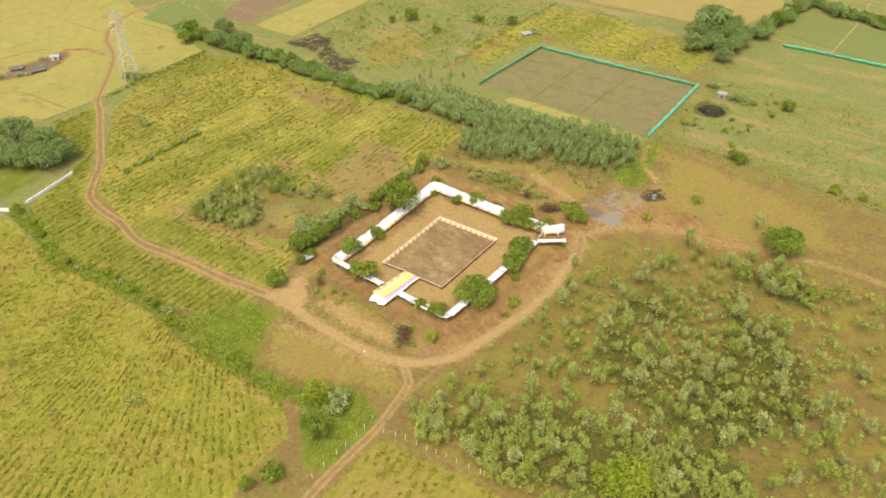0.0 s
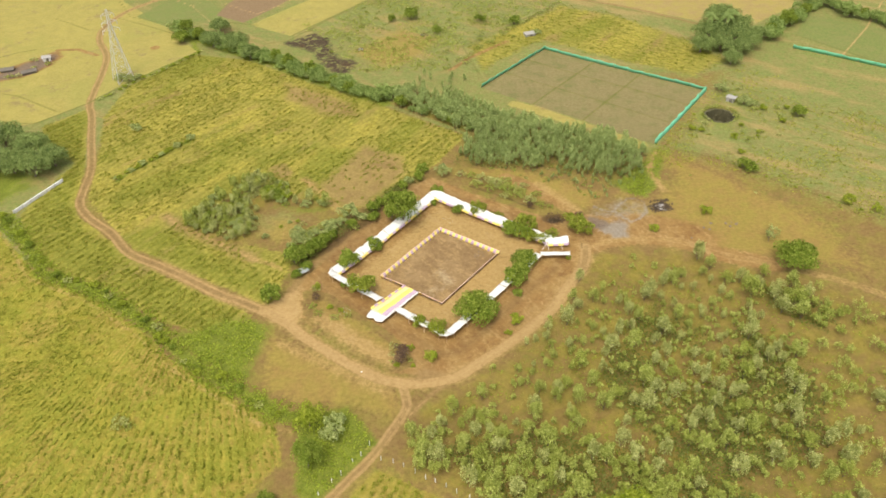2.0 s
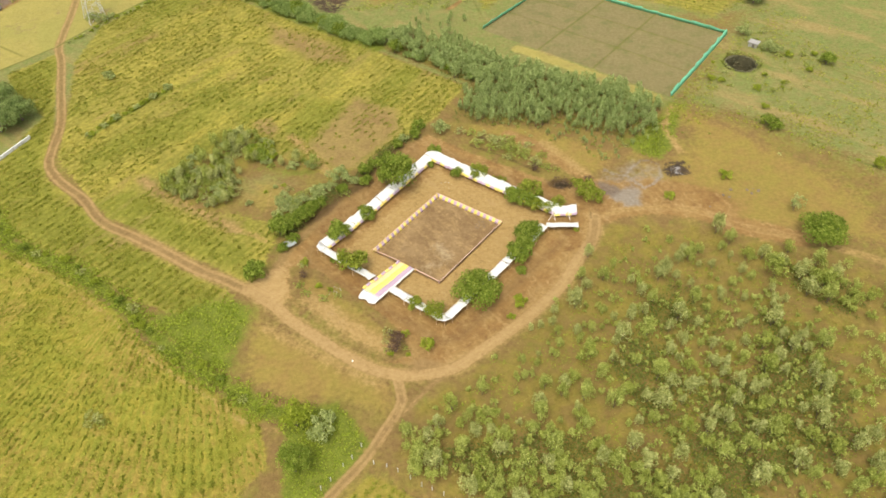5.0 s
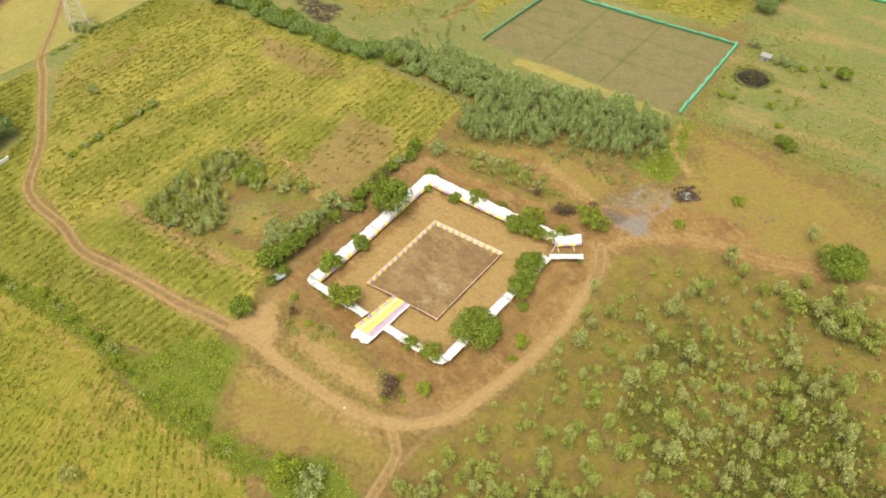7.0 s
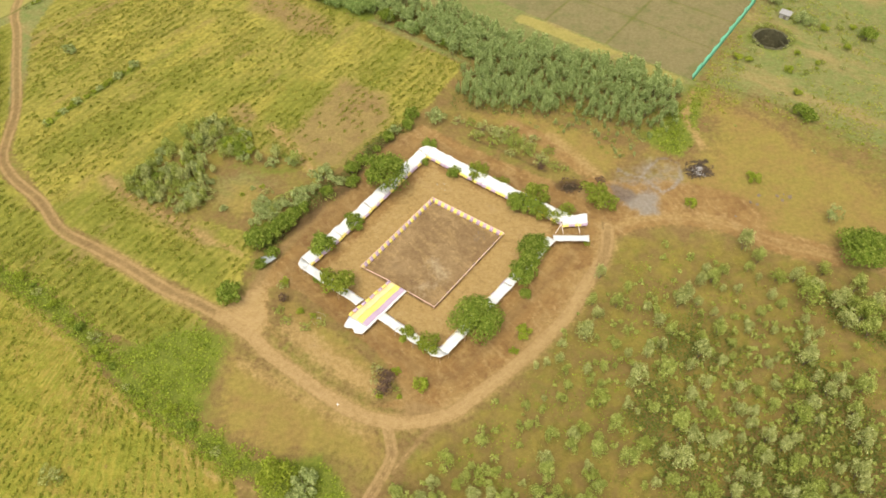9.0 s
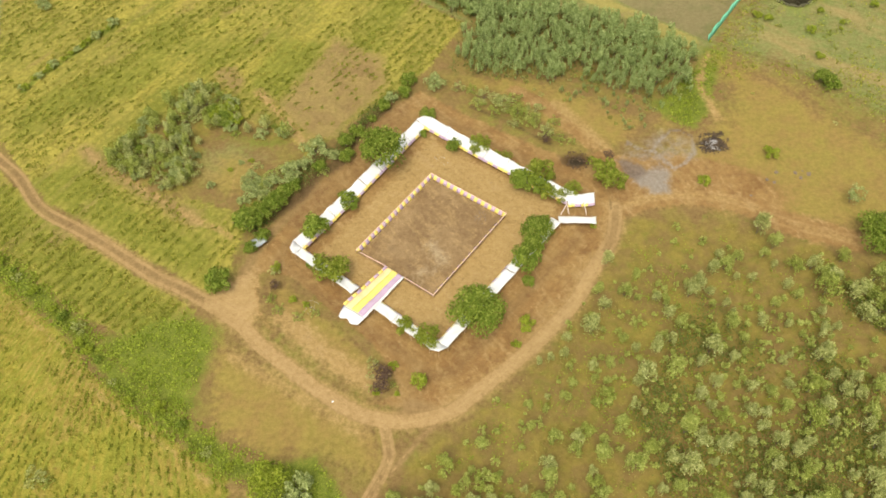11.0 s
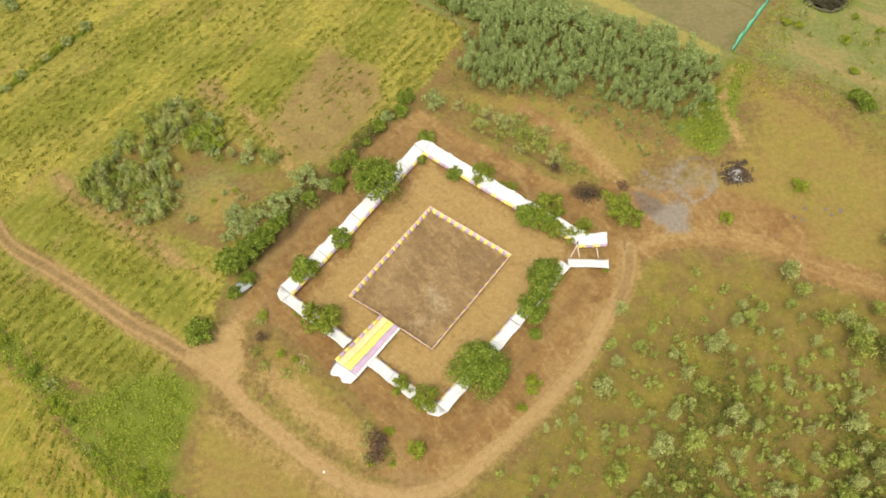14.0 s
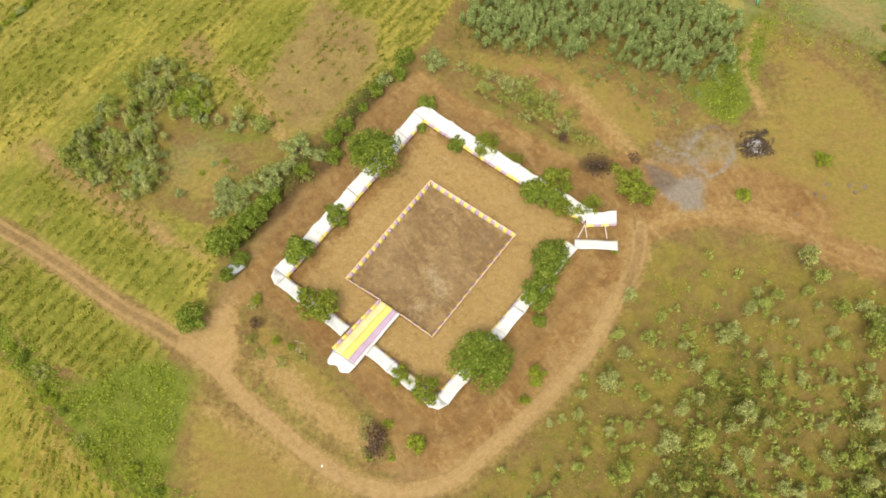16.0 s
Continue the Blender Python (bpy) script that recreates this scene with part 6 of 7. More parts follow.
def tufts(r, name, label, x, y, a, k, mat, size, cards, wide, long, height):
    """Uneven tufts of leaves, each drawn out along its own direction a."""
    n = len(x)
    ca, sa = np.repeat(np.cos(a), cards), np.repeat(np.sin(a), cards)
    grow = np.repeat((0.55 + 0.55 * k) * r.uniform(0.6, 1.3, n), cards)
    du, dv = r.normal(0, long, n * cards) * grow, r.normal(0, wide, n * cards) * grow
    px, py = np.repeat(x, cards) + ca * du - sa * dv, np.repeat(y, cards) + sa * du + ca * dv
    pz = gz(px, py) + 0.05 + height * grow * np.exp(-(du / (long * grow)) ** 2 * 0.5 - (dv / (wide * grow)) ** 2 * 0.5) * r.uniform(0.5, 1.0, n * cards)
    v, f = leaf_cards(r, np.stack([px, py, pz], 1), r.normal(0, 0.4, (n * cards, 3)) + [0, 0, 1], size)
    return tagged(new(name, fast_mesh(name, v, f, mat)), label, "crop", kind="stuff")


BARE_BED = [(-37.7, 180.1), (-27.8, 199.9), (-17.1, 192.7), (-16, 185.3), (-20.1, 178.4), (-26, 170.6), (-31.1, 171.2)]
GOLD_BEDS = [[(-61.8, 201.6), (-55.9, 209.6), (-49.6, 211.7), (-48.6, 205.6), (-56.1, 201.3)], [(-34.8, 213.4), (-25.6, 212.9), (-25.9, 206.8), (-31.7, 207.1)], [(-81, 210.8), (-63.5, 226.2), (-56.9, 215.7), (-71.9, 201.1)],
             [(-77, 187.2), (-67, 198.6), (-56.3, 193.6), (-67.1, 180.7)], [(-64.9, 221.3), (-48, 243.6), (-44, 238), (-59.3, 215.9)]]


def p1(x, y):
    """How thickly the rows stand: thick by the road, thin in the golden beds."""
    a = radians(54)
    u, w = math.cos(a) * x + math.sin(a) * y, -math.sin(a) * x + math.cos(a) * y
    n = 0.6 + 1.2 * noise.noise(Vector((u * 0.045, w * 0.085, 1.0))) + 0.9 * noise.noise(Vector((x * 0.22, y * 0.22, 6.0)))
    n += 0.3 * min(1, max(0, (-70 - x) / 20)) + 0.35 * min(1, max(0, (160 - y) / 10))
    return n * (0.5 if any(inside(x, y, q) for q in GOLD_BEDS) else 1)


in_clear = lambda x, y: inside(x, y, CLEARING)
tuft_rows("row_crop", "rows of low green crop plants in a yellowing field", ROW_FIELD, 54, 1.9, 1.4, lambda x, y: 0 if in_clear(x, y) else p1(x, y) * (0.42 if inside(x, y, BARE_BED) else 1), M_CROP, 22, [(ROAD_MAIN, 2.4)])
tuft_rows("row_crop", "rows of low green crop plants beside the dirt road", ROW_STRIP, 54, 1.9, 1.0, patchy(0.08, 0.8, 2.0), M_CROP, 24, [(ROAD_MAIN, 2.4)])
between = lambda x, y: 0 if in_clear(x, y) else (0.2 + 0.8 * noise.noise(Vector((x * 0.1, y * 0.1, 15)))) * (0.2 if inside(x, y, BARE_BED) else 1)
tuft_rows("yellow_crop", "low yellowing crop plants between the green rows", ROW_FIELD, 54, 0.95, 1.5, between, M_GOLDCROP, 41, [(ROAD_MAIN, 2.4)], 0.22, 9, 0.3, 0.5, 0.3)
tuft_rows("yellow_crop", "low yellowing crop plants beside the dirt road", ROW_STRIP, 54, 0.95, 1.5, between, M_GOLDCROP, 42, [(ROAD_MAIN, 2.4)], 0.22, 9, 0.3, 0.5, 0.3)
tuft_rows("row_crop", "scattered rows of green plants in the north field", NORTH_ROWS, -36, 2.2, 1.6, patchy(0.05, 0.6, 6.0), M_CROP, 30, size=0.3, cards=12)
tuft_rows("field_crop", "low green crop in close rows by the fence", [(-25, 82), (-16.5, 92.6), (-4, 86), (5, 80), (8, 74), (-30, 74)], 64, 1.6, 1.2, patchy(0.07, 0.6, 4.0), M_MIDCROP, 28)
near_west = [(-115, 166), (-97, 147), (-80, 138.5), (-66, 127), (-58, 119), (-44, 109), (-36, 104), (-33, 95), (-38, 88), (-42, 78), (-110, 78), (-130, 120)]
xs, ys = row_places(near_west, 6.5, 0.13, 25, patchy(0.09, 0.5, 3.0))
gxx, gyy = row_pos(xs + 0.1, ys) - row_pos(xs - 0.1, ys), row_pos(xs, ys + 0.1) - row_pos(xs, ys - 0.1)
tufts(np.random.default_rng(26), "field_crop", "low pale green crop in broken rows", xs, ys, np.arctan2(gxx, -gyy), np.clip(0.4 + 0.5 * np.sin(xs * 0.21 + ys * 0.13), 0.2, 1.0), M_MIDCROP, 0.2, 12, 0.2, 0.4, 0.25)
xs, ys = row_places(near_west, 0.9, 0.5, 43, patchy(0.06, 0.4, 8.0))
gxx, gyy = row_pos(xs + 0.1, ys) - row_pos(xs - 0.1, ys), row_pos(xs, ys + 0.1) - row_pos(xs, ys - 0.1)
tufts(np.random.default_rng(44), "field_crop", "pale yellow-green crop plants across the west field", xs, ys, np.arctan2(gxx, -gyy), np.full(len(xs), 0.5), M_PALECROP, 0.2, 7, 0.25, 0.4, 0.2)
line_at = lambda p, pts: float(line_dist(np.array([p[0]]), np.array([p[1]]), pts)[0])
ditch_pts = [p for p in scatter([(x + 3, y + 3.2) for x, y in DITCH] + [(x - 2.6, y - 2.8) for x, y in DITCH[::-1]], 0.8,
             lambda x, y: 0.75 + 0.8 * noise.noise(Vector((x * 0.2, y * 0.2, 1))), seed=8) if line_at(p, DITCH) < 2.6]
lush_pts = ditch_pts + [p for a, s in ((LUSH_WEST, 9), (LUSH_SOUTH, 10), (LUSH_EAST, 11)) for p in scatter(a, 0.85, lambda x, y: (0.6 + 0.9 * noise.noise(Vector((x * 0.25, y * 0.25, 4)))) * min(1, 0.15 - 0.3 * float(poly_dist(np.array([x]), np.array([y]), a)[0])), seed=s)]
lush_pts = [p for p in lush_pts if line_at(p, ROAD_SOUTH) > 1.6 and line_at(p, ROAD_MAIN) > 2.0]
clumps("tall_weeds", "lush bright green weeds along the ditch", "weeds", np.array([p[0] for p in lush_pts]), np.array([p[1] for p in lush_pts]), 14, 0.26, 0.4, M_LUSH, 31, 0.8)
tuft = [p for p in scatter(SCRUB, 1.1, lambda x, y: 0.4 + 0.8 * noise.noise(Vector((x * 0.12, y * 0.12, 2))), seed=12) if p[0] < 90 and p[1] > 72]
clumps("grass_tufts", "dry olive grass tufts on the scrub floor", "grass", np.array([p[0] for p in tuft]), np.array([p[1] for p in tuft]), 8, 0.2, 0.2, M_TUFT, 33, 0.7)
weeds = [p for p in scatter(SCRUB, 1.7, lambda x, y: 1.1 * scrub_density(x, y) - 0.15, seed=16) if p[0] < 84 and p[1] > 74]
clumps("scrub_weeds", "low bright green weeds under the scrub trees", "weeds", np.array([p[0] for p in weeds]), np.array([p[1] for p in weeds]), 16, 0.22, 0.35, M_LUSH, 35, 1.1)
meadow = scatter([(46, 178), (60, 186), (96, 155), (120, 140), (120, 190), (100, 225), (85, 240), (72, 222), (52, 195)], 1.25, lambda x, y: 0.38 + 1.0 * noise.noise(Vector((x * 0.08, y * 0.08, 7))), seed=13)
meadow = [p for p in meadow if math.dist(p, WELL) > 5]
clumps("pasture_tufts", "green grass tufts in the east pasture", "grass", np.array([p[0] for p in meadow]), np.array([p[1] for p in meadow]), 8, 0.3, 0.25, M_PALECROP, 34, 0.9)

bank = smooth_line(HEDGE_FENCE, 0.35)
rb = np.random.default_rng(71)
bx = np.array([p[0] for p in bank for _ in range(3)]) + rb.normal(0, 0.8, len(bank) * 3)
by = np.array([p[1] for p in bank for _ in range(3)]) + rb.normal(0, 0.8, len(bank) * 3)
clumps("hedge_undergrowth", "dark tangled undergrowth beneath the boundary hedge", "undergrowth", bx, by, 12, 0.22, 0.5, M_UNDER, 72, 0.9)
core = [p for ring, s in (([(30, 124), (38, 133), (52, 128), (62, 112), (60, 96), (40, 88), (28, 100), (24, 112)], 19), ([(-6, 97), (12, 100), (30, 95), (44, 86), (40, 76), (6, 84)], 21), ([(58, 138), (66, 134), (74, 126), (70, 120), (60, 130)], 22))
        for p in scatter(ring, 0.72, lambda x, y: 0.5 + 0.02 * max(0.0, 112 - y) + 1.2 * noise.noise(Vector((x * 0.14, y * 0.14, 5.5))), seed=s)]
clumps("scrub_undergrowth", "dense dark green undergrowth in the heart of the scrub", "undergrowth", np.array([p[0] for p in core]), np.array([p[1] for p in core]), 16, 0.22, 0.55, M_UNDER, 73, 1.2)

for name, label, poly, seed in (("grove_undergrowth", "dark green undergrowth beneath the eucalyptus grove", GROVE, 45),):
    low = scatter(poly, 1.1, lambda x, y: 0.2 - 0.2 * float(poly_dist(np.array([x]), np.array([y]), poly)[0]), seed=seed)
    clumps(name, label, "undergrowth", np.array([p[0] for p in low]), np.array([p[1] for p in low]), 12, 0.26, 0.7, M_UNDER, seed + 1, 1.2)


# ---- fences, walls, tower and small buildings ----
def box_bm(sx, sy, sz, bevel=0.0, z0=0.0):
    bm = bmesh.new()
    bmesh.ops.create_cube(bm, size=1.0)
    for v in bm.verts:
        v.co = Vector((v.co.x * sx, v.co.y * sy, (v.co.z + 0.5) * sz + z0))
    if bevel:
        bmesh.ops.bevel(bm, geom=bm.edges[:], offset=bevel, segments=1, affect="EDGES")
    return bm


def net_fence(a, b, label, seed):
    """Green shade net hung between stakes."""
    r = np.random.default_rng(seed)
    org = at(*lerp2(a, b, 0.5))
    e = thing("net_fence", org, label, "fence", "green net fences")
    n = max(1, round(math.dist(a, b) / 5.0))
    for i in range(n):
        p, q = lerp2(a, b, i / n), lerp2(a, b, (i + 1) / n)
        o = outward(p, q)
        hh = r.uniform(1.25, 1.55)

        def f(u, v):
            x, y = lerp2(p, q, u)
            lean = 0.45 * v + 0.15 * math.sin(u * 6 + i) * v
            return at(x + o[0] * lean, y + o[1] * lean, 0.02 + hh * v - 0.18 * math.sin(math.pi * u) * v) - org

        part("net", grid_cloth(f, 6, 2, 0.015), M_NET, e)
        rod("stake", at(*p, -0.3) - org, at(p[0] + o[0] * 0.4, p[1] + o[1] * 0.4, 1.3) - org, 0.04, M_BAMBOO, e)


for i, (a, b) in enumerate(zip(NET_FIELD[:3], NET_FIELD[1:])):
    net_fence(a, b, "green shade-net fence round the seedling field", 300 + i)
net_fence((105, 250.5), (117.3, 242.1), "green shade-net fence beside the east field", 310)
net_fence((117.3, 242.1), (140, 224), "green shade-net fence beside the east field", 311)


def lattice_tower(x, y, height, foot):
    """Steel lattice power pylon with four legs, bracing and three pairs of arms."""
    e = thing("pylon", at(x, y), "grey galvanised lattice steel power pylon in a field", "pylon", rz=radians(38))
    waist = 0.72 * height
    half = lambda z: foot * 0.5 * (1 - z / waist) + 0.55 * (z / waist) if z < waist else 0.55 - 0.35 * (z - waist) / (height - waist)
    levels = [0, 3.6, 7.0, 10.2, 13.0, 15.4, waist, waist + 1.6, waist + 3.2, waist + 4.8, height]
    cs = ((1, 1), (-1, 1), (-1, -1), (1, -1))
    P3 = lambda c, z: Vector((c[0] * half(z), c[1] * half(z), z))
    for c in cs:
        pts = [P3(c, z) for z in levels]
        pts[0].z = -0.4
        v, f = tube(pts, [0.10 - 0.005 * i for i in range(len(pts))], 4)
        part("leg", mesh_from("leg", v, f, M_STEEL), None, e)
    for z0, z1 in zip(levels, levels[1:]):
        for i in range(4):
            c, d = cs[i], cs[(i + 1) % 4]
            for a, b in ((P3(c, z0), P3(d, z1)), (P3(d, z0), P3(c, z1)), (P3(c, z1), P3(d, z1))):
                v, f = bar(a, b, 0.042, 4)
                part("brace", mesh_from("brace", v, f, M_STEEL), None, e)
    for z, reach in ((waist, 2.6), (waist + 2.4, 2.3), (waist + 4.8, 1.9)):
        for s in (1, -1):
            h = half(z)
            tip = Vector((s * reach, 0, z + 0.2))
            bits = [bar(Vector((s * h, w * h, zz)), tip, 0.045, 4) for w in (1, -1) for zz in (z, z + 1.0)]
            v, f = join_geo(bits)
            part("crossarm", mesh_from("crossarm", v, f, M_STEEL), None, e)
            rod("insulator", tip, tip - Vector((0, 0, 1.3)), 0.09, M_CONCRETE, e, "hanging insulator string")


lattice_tower(-110.0, 247.2, 23.5, 5.4)


def low_wall(a, b, height, label):
    org = at(*lerp2(a, b, 0.5))
    ang = math.atan2(b[1] - a[1], b[0] - a[0])
    e = thing("boundary_wall", org, label, "wall", "boundary walls", ang)
    length = math.dist(a, b)
    n = max(1, round(length / 2.6))
    dz = (float(gz(*b)) - float(gz(*a))) / length
    for i in range(n):
        x = (i + 0.5) / n * length - length / 2
        part("panel", box_bm(length / n - 0.12, 0.18, height + 0.3, 0.02, -0.3), M_POST, e, loc=(x, 0, dz * x))
    for i in range(n + 1):
        x = i / n * length - length / 2
        part("pillar", box_bm(0.28, 0.28, height + 0.45, 0.03, -0.3), M_CONCRETE, e, loc=(x, 0, dz * x))
    part("coping", box_bm(length, 0.30, 0.08, 0.02, height), M_POST, e).rotation_euler = (0, -math.atan(dz), 0)


low_wall((-113.7, 172.5), (-106.9, 186.7), 0.85, "whitewashed boundary wall at the field corner")
low_wall((-136.0, 171.0), (-116.8, 169.6), 0.85, "whitewashed boundary wall under the shade trees")


def fence_line(pts, label):
    for x, y in pts:
        e = thing("fence_post", at(x, y), label, "post", "white fence posts", rng.uniform(0, 6.28))
        part("shaft", box_bm(0.09, 0.09, 1.45 + rng.uniform(-0.15, 0.2), 0.02, -0.3), M_POST, e)
        part("cap", box_bm(0.11, 0.11, 0.05, 0.012, 1.15), M_CONCRETE, e)


fence_line([(-27.6, 85.4), (-25.9, 87.7), (-24.0, 90.3), (-22.6, 91.7), (-20.9, 94.2), (-19.6, 95.6), (-18.3, 97.8)], "short white concrete fence post beside the track")
fence_line([(-16.1, 94.6), (-14.0, 94.0), (-12.2, 93.2), (-10.2, 91.9), (-8.4, 90.6), (-6.8, 89.9), (-5.0, 89.0), (-3.3, 87.8), (-1.2, 86.7), (0.7, 85.6), (2.4, 84.7), (4.2, 83.6), (6.2, 82.6), (8.2, 81.4), (10.2, 80.2), (12.4, 79.0)],
           "short white concrete fence post at the scrub edge")


def hut(x, y, sx, sy, h, rz, label, roof_mat, wall_mat, pitched):
    e = thing("hut", at(x, y), label, "hut", "", rz)
    t = 0.18
    for name, px, py, wx, wy in (("wall", 0, sy / 2 - t / 2, sx, t), ("wall", 0, -sy / 2 + t / 2, sx, t), ("wall", sx / 2 - t / 2, 0, t, sy - 2 * t - 0.004), ("wall", -sx / 2 + t / 2, 0, t, sy - 2 * t - 0.004)):
        part(name, box_bm(wx, wy, h + 0.4, 0.015, -0.4), wall_mat, e, loc=(px, py, 0))
    if pitched:
        for s in (1, -1):
            ob = part("roof_slope", box_bm(sx + 0.7, sy * 0.5 / math.cos(0.38) + 0.45, 0.08, 0.01), roof_mat, e, "dark sheet roof", loc=(0, s * (sy * 0.25 + 0.1), h + sy * 0.10))
            ob.rotation_euler = (-s * 0.38, 0, 0)
    else:
        part("roof", box_bm(sx + 0.5, sy + 0.5, 0.14, 0.03, h + 0.003), roof_mat, e, "flat concrete roof slab")
    part("door", box_bm(0.75, 0.06, h * 0.8, 0.01), M_ROOF, e, "dark plank door", loc=(0.2, -sy / 2 - 0.035, 0))


hut(76.2, 217.0, 2.2, 1.8, 1.2, radians(-35), "small pale concrete pump house beside the open well", M_GREYWALL, M_GREYWALL, False)
hut(-142.3, 264.5, 2.4, 2.0, 1.3, radians(20), "small whitewashed farm hut with a sheet roof", M_GREYWALL, M_POST, True)
hut(-144.4, 254.6, 4.2, 2.0, 0.8, radians(34), "long dark open farm shed with a low sheet roof", M_ROOF, M_ROOF, True)
hut(-152.6, 256.6, 3.8, 2.2, 0.7, radians(20), "dark open farm shed with a low sheet roof", M_ROOF, M_ROOF, True)
hut(22.8, 269.0, 3.4, 2.2, 0.8, radians(20), "low grey masonry tank among field weeds", M_GREYWALL, M_GREYWALL, False)


def heap(name, x, y, radius, height, n, mat, label, category, seed, size=0.3):
    """A loose pile of broken pieces, each a squashed uneven block, joined in one mesh."""
    r = np.random.default_rng(seed)
    bits = []
    for _ in range(n):
        d, a = radius * math.sqrt(r.uniform()), r.uniform(0, 6.28)
        c = Vector((d * math.cos(a), d * math.sin(a), height * (1 - d / radius) * r.uniform(0.2, 1)))
        s = size * r.uniform(0.5, 1.4)
        dirs = [Vector(q).normalized() for q in r.normal(0, 1, (4, 3))]
        top = [c + Vector((math.cos(k * 1.57 + a) * s, math.sin(k * 1.57 + a) * s, 0.25 * s)) + dirs[k] * s * 0.25 for k in range(4)]
        low = [p - Vector((0, 0, s * 0.6)) + dirs[3 - k] * s * 0.2 for k, p in enumerate(top)]
        bits.append((top + low, [(0, 1, 2, 3), (7, 6, 5, 4), (0, 4, 5, 1), (1, 5, 6, 2), (2, 6, 7, 3), (3, 7, 4, 0)]))
    v, f = join_geo(bits)
    return tagged(new(name, mesh_from(name, [at(x, y) + p for p in v], f, mat)), label, category, kind="stuff" if n > 30 else "")


heap("burnt_heap", 45.5, 166.2, 2.7, 0.22, 70, M_CHAR, "charred black remains of a bonfire", "ash heap", 401, 0.11)
heap("ash_heap", 45.5, 165.7, 1.3, 0.1, 32, M_ASHES, "pale ash and rubbish in the middle of a burnt heap", "ash heap", 402, 0.07)
heap("earth_bank", 20.6, 163.2, 2.6, 0.4, 70, M_SOILHEAP, "dark lumps of dug earth beside the bank", "earth heap", 403, 0.16)
heap("earth_bank", 26.6, 164.3, 1.2, 0.3, 90, M_SOILHEAP, "reddish lumps of dug earth", "earth heap", 404, 0.16)
heap("rubble", 2.6, 150.6, 1.6, 0.15, 50, M_STONE, "scattered broken stones inside the ring", "rubble", 405, 0.09)
heap("rubbish", -26.2, 132.5, 1.5, 0.1, 34, M_ASHES, "scattered pale rubbish in the grass", "rubbish", 406, 0.07)
heap("rubbish", -4.6, 165.0, 1.6, 0.06, 32, M_ASHES, "scattered pale scraps by the north canopy", "rubbish", 407, 0.05)
heap("white_stone", -21.4, 115.6, 0.25, 0.2, 3, M_POST, "whitewashed marker stone by the dirt road", "stone", 408, 0.12)
heap("field_stone", 61.5, 157.8, 0.6, 0.3, 1, M_STONE, "single field stone on dry grass", "stone", 409, 0.4)
for i, (x, y) in enumerate(((49.7, 153.6), (55.6, 158.4), (-34.5, 262.8), (-13.2, 273.2), (-55, 268), (-38, 252))):
    heap("dark_clod" if i < 2 else "spoil_heap", x, y, 0.5 if i < 2 else 1.5, 0.3, 1 if i < 2 else 32, M_STONE if i < 2 else M_SOILHEAP,
         "dark clod of earth on bare ground" if i < 2 else "low heap of dug reddish earth", "earth heap", 420 + i, 0.34 if i < 2 else 0.18)


def tarpaulin(x, y):
    org = at(x, y)
    e = thing("sheet_shelter", org, "small shelter of pale blue-grey sheeting by the hedge", "shelter", "", radians(40))
    part("sheet", grid_cloth(lambda u, v: Vector(((u - 0.5) * 2.6, (v - 0.5) * 2.0, 1.0 + 0.35 * math.sin(math.pi * v) + 0.08 * math.sin(u * 9))), 8, 6), M_BLUE, e)
    for sx in (-1.2, 1.2):
        for sy in (-0.9, 0.9):
            rod("pole", Vector((sx, sy, -0.3)), Vector((sx, sy, 1.05)), 0.03, M_BAMBOO, e)


tarpaulin(-36.9, 145.6)


def palm(x, y, height, seed):
    r = np.random.default_rng(seed)
    e = thing("palm_tree", at(x, y), "tall palm with drooping fronds above the copse", "palm", "palms")
    v, f = tube([(0, 0, -0.4), (0.2, 0.1, height * 0.5), (0.5, 0.2, height)], [0.24, 0.17, 0.14], 7)
    part("trunk", mesh_from("trunk", v, f, M_BARK), None, e)
    for i in range(14):
        a, up = 2 * math.pi * i / 14 + r.uniform(-0.2, 0.2), r.uniform(-0.1, 0.9)
        bm = bmesh.new()
        prev = None
        for k in range(7):
            t = k / 6
            d = 3.0 * t
            c = Vector((0.5 + math.cos(a) * d, 0.2 + math.sin(a) * d, height + up * d * 0.8 - 0.34 * d * d * 0.8))
            w = 0.55 * math.sin(math.pi * min(0.98, 0.12 + t * 0.86))
            s = Vector((-math.sin(a), math.cos(a), 0)) * w
            row = [bm.verts.new(c - s - Vector((0, 0, 0.25 * w))), bm.verts.new(c), bm.verts.new(c + s - Vector((0, 0, 0.25 * w)))]
            if prev:
                bm.faces.new((prev[0], prev[1], row[1], row[0]))
                bm.faces.new((prev[1], prev[2], row[2], row[1]))
            prev = row
        part("frond", bm, M_NEEM, e)


palm(79.5, 259.5, 8.5, 501)
palm(84.0, 258.0, 9.0, 502)
palm(87.5, 263.5, 8.0, 503)
for i, (x, y) in enumerate(smooth_line(CACTUS, 1.5)):
    plant("field_bush", LIME[i % 2] if i % 3 else TEAL[i % 3], x + rng.uniform(-0.5, 0.5), y + rng.uniform(-0.5, 0.5), "pale green bush on a field bank", "bush", "field bank bushes", rng.uniform(0.35, 0.65))
put_all("field_bush", TEAL, [(-96, 214, 1.5), (-94.6, 213.4, 1.2), (-110.5, 246.2, 2.2), (-107.6, 245.4, 2.0), (-105.4, 247.4, 1.5), (79.3, 214.6, 2.2), (81.0, 213.6, 1.7), (75.0, 223.0, 2.1), (-104, 287, 3.0), (25.5, 269.6, 1.5)],
        "pale grey-green bush in the field", "bush", "field bushes", 2.2)
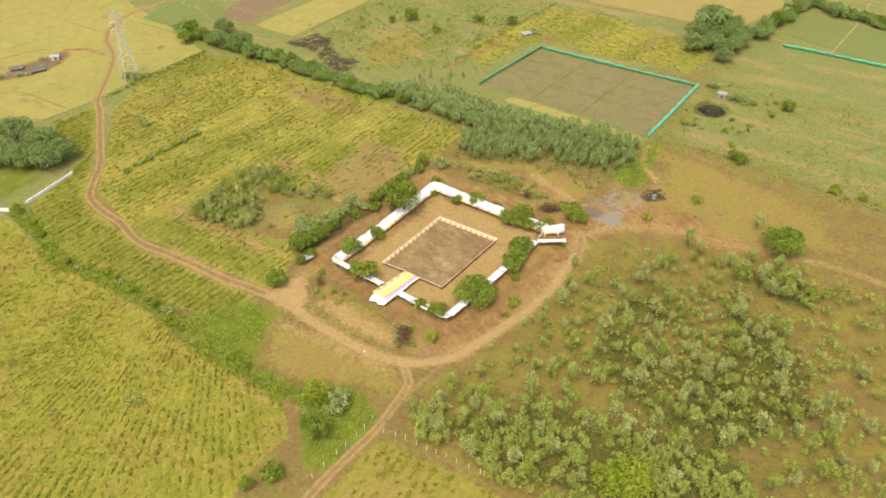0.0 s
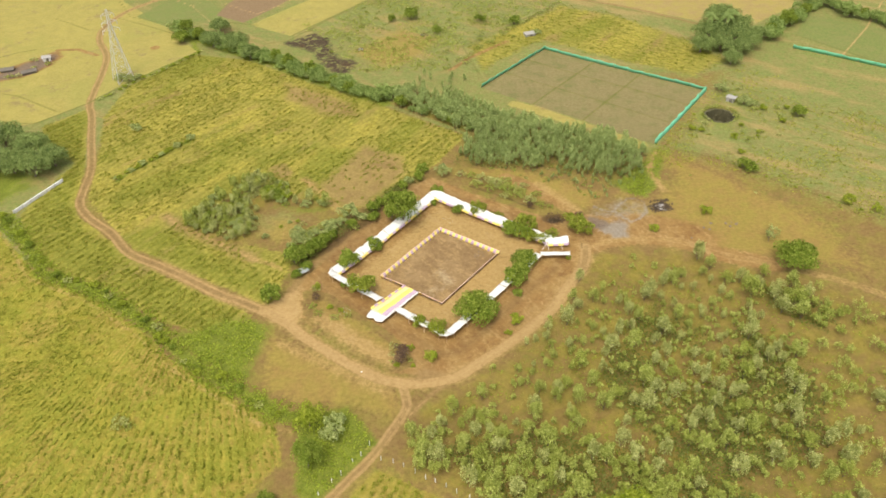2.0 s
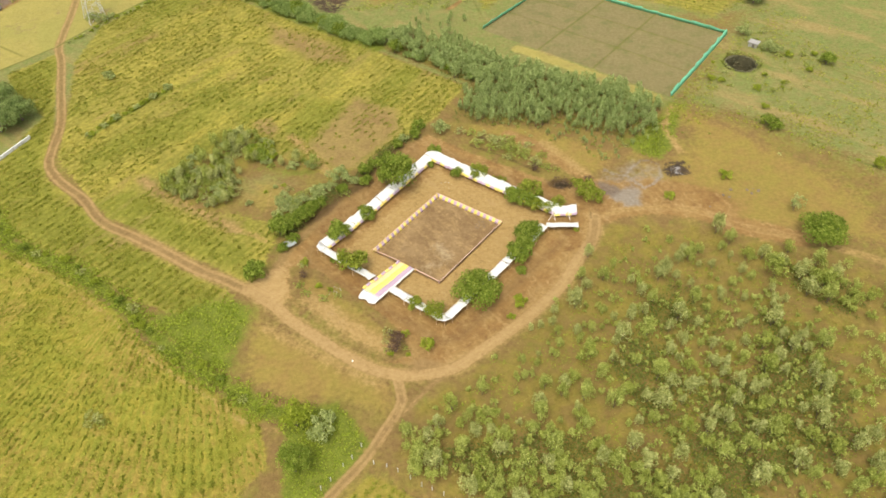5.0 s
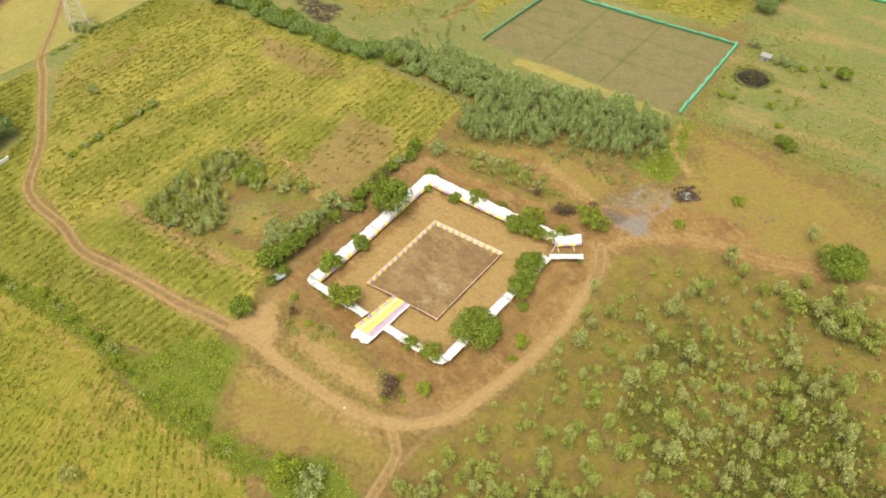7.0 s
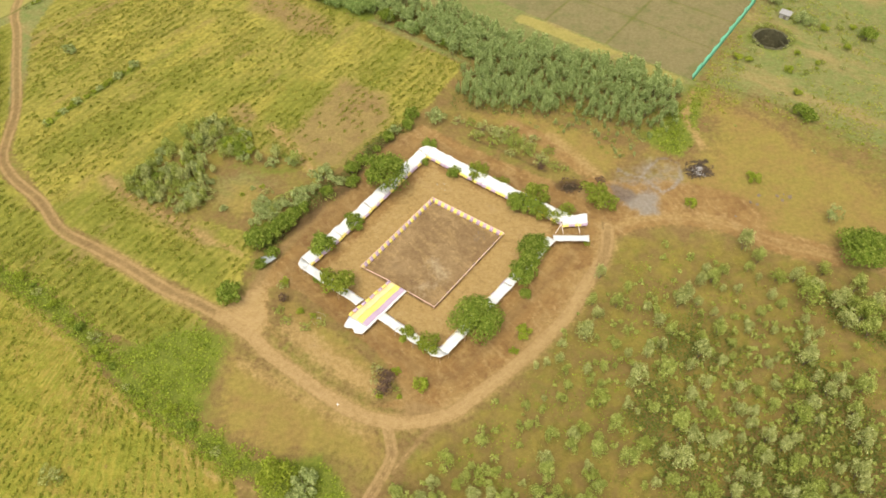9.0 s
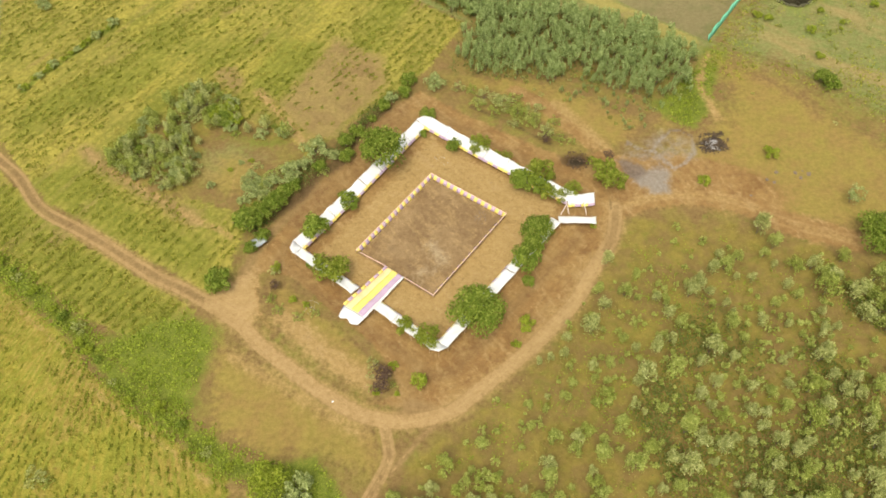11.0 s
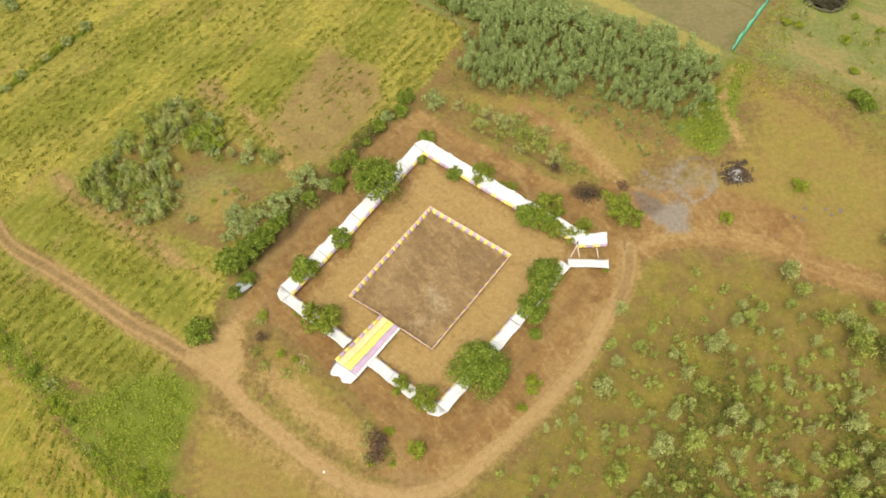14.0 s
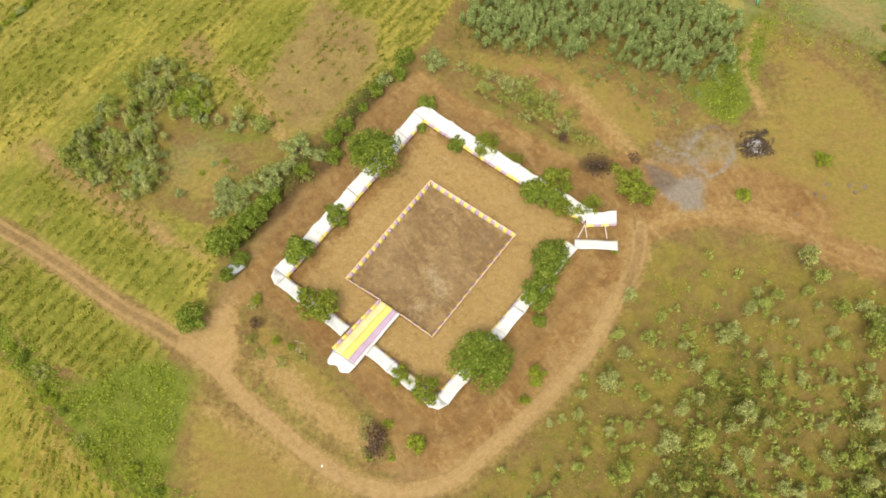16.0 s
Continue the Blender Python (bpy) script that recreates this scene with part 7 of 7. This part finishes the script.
def stone_well(x, y):
    """Open farm well: a thick lining of coursed stones round a deep shaft with dark water."""
    e = thing("open_well", at(x, y), "wide open stone-lined farm well with dark water", "well")
    r = np.random.default_rng(77)
    n, ri, ro = 40, 3.75, 4.25
    for c in range(7):
        vs, fs = [], []
        top, low = 0.06 - c * 0.95, 0.06 - (c + 1) * 0.95 + 0.03
        for i in range(n):
            a = 2 * math.pi * (i + 0.5 * (c % 2)) / n
            d = ri + r.uniform(-0.3, 0.2)
            lift = r.uniform(-0.1, 0.1) if c == 0 else 0
            for rad, z in ((d, low), (d, top + lift), (ro, top + lift), (ro, low)):
                vs.append((math.cos(a) * rad, math.sin(a) * rad, z))
        for i in range(n):
            j = (i + 1) % n
            for k in range(4):
                q = (k + 1) % 4
                fs.append((4 * i + k, 4 * j + k, 4 * j + q, 4 * i + q))
        part("stone_course", mesh_from("stone_course", vs, fs, M_WELLSTONE), None, e)
    water = bmesh.new()
    bmesh.ops.create_circle(water, cap_ends=True, radius=3.9, segments=40)
    part("water", water, M_WATER, e, "dark still water", loc=(0, 0, -5.2))


stone_well(*WELL)
well_rim = [(WELL[0] + (WELL_R + 0.5 + 0.4 * math.sin(3 * a)) * math.cos(a), WELL[1] + (WELL_R + 0.6) * math.sin(a)) for a in np.arange(0, 6.28, 0.3)]
for i, (x, y) in enumerate(well_rim):
    plant("well_bush", GREY[i % 3], x, y, "low scrub bush on the rim of the open well", "bush", "well rim bushes", rng.uniform(0.35, 0.8) * (0.6 if math.sin(i * 0.3) < -0.3 else 1.0))
for i, (x, y) in enumerate(scatter([(-30, 240), (-45, 262), (-56, 284), (-30, 306), (0, 290), (20, 268), (4, 246), (-10, 242)], 5.0, lambda x, y: 0.55, seed=14)):
    plant("pasture_bush", GREY[i % 3], x, y, "low scrub bush in rough pasture", "bush", "pasture bushes", rng.uniform(0.3, 0.8))
for i, (x, y) in enumerate(smooth_line(DITCH, 3.2)):
    k = (LIME, BUSH, GREY, LIME)[i % 4]
    plant("ditch_bush", k[i % 2], x + rng.uniform(-1.2, 1.2), y + rng.uniform(-1.2, 1.2), "leafy bush along the overgrown ditch", "bush", "ditch bushes", rng.uniform(0.4, 0.85) * (0.6 if k is BUSH else 1.0))
for i, (x, y) in enumerate(scatter([(45, 178), (52, 190), (60, 186), (75, 176), (72, 168), (55, 170)], 6.0, lambda x, y: 0.3, seed=15)):
    plant("pasture_bush", GREY[i % 3], x, y, "low scrub bush in rough pasture", "bush", "pasture bushes", rng.uniform(0.2, 0.4))
for i, (x, y) in enumerate(smooth_line(EAST_EDGE[:5], 2.3)):
    plant("edge_bush", GREY[i % 3] if i % 3 else LIME[i % 2], x + rng.uniform(-0.5, 0.5), y + rng.uniform(-0.5, 0.5), "tiny scrub bush on the field boundary", "bush", "field boundary bushes", rng.uniform(0.15, 0.34))
for i, (x, y) in enumerate(scatter([(60, 196), (66, 186), (84, 190), (92, 214), (80, 224), (64, 214)], 3.4, lambda x, y: 0.45, seed=18)):
    if math.dist((x, y), WELL) > 6.5:
        plant("pasture_bush", LIME[i % 2] if i % 2 else GREY[i % 3], x, y, "low leafy weed bush near the well", "bush", "well pasture bushes", rng.uniform(0.3, 0.8))
put_all("yard_bush", GREY, [(-146.6, 263.6, 1.8), (-140.2, 260.6, 1.6), (-149.4, 250.8, 1.7), (-147, 252, 1.4), (-155, 250, 1.8), (-144, 258, 1.2), (-158, 248.6, 2.0)], "low green bush in the farmyard", "bush", "farmyard bushes", 1.8)
for i, (x, y) in enumerate(smooth_line([(-112.7, 233.3), (-105.2, 245), (-97.7, 253.9), (-89.9, 267.2)], 1.6)):
    plant("bund_bush", LIME[i % 2] if i % 3 else GREY[i % 3], x + rng.uniform(-0.6, 0.6), y + rng.uniform(-0.6, 0.6), "low green growth on the field bund", "bush", "bund bushes", rng.uniform(0.3, 0.6))
for i, (x, y) in enumerate(smooth_line([(-4.9, 246.3), (4.5, 258.1), (13.6, 270.8), (24.2, 283.3), (35.6, 296.6)], 1.9)):
    plant("boundary_bush", GREY[i % 3], x + rng.uniform(-0.8, 0.8), y + rng.uniform(-0.8, 0.8), "grey-green scrub on the north field boundary", "bush", "north boundary bushes", rng.uniform(0.35, 0.75))
dots = [p for p in scatter([(-34, 244), (-46, 274), (-60, 286), (-34, 308), (0, 330), (34, 298), (0, 262), (-8, 246)], 1.5, lambda x, y: 0.5 + 0.9 * noise.noise(Vector((x * 0.07, y * 0.07, 9))), seed=26) if not inside(*p, BURNT)]
clumps("pasture_tufts", "pale green weed tufts in the north pasture", "grass", np.array([p[0] for p in dots]), np.array([p[1] for p in dots]), 14, 0.32, 0.6, M_OLIVE, 74, 1.0)
for x, y in ((-13.8, 273.9), (-34.4, 263.6)):
    heap("ash_pile", x, y, 0.9, 0.2, 12, M_ASHES, "small pale ash pile in a burnt hollow", "ash heap", 430, 0.2)
for i, (x, y) in enumerate(((58.8, 158.3), (59.8, 157.2), (60.3, 158.9), (53.8, 156.9), (54.6, 156.2))):
    heap("field_stone", x, y, 0.3, 0.25, 1, M_STONE, "small weathered field stone on dry grass", "stone", 440 + i, 0.3)
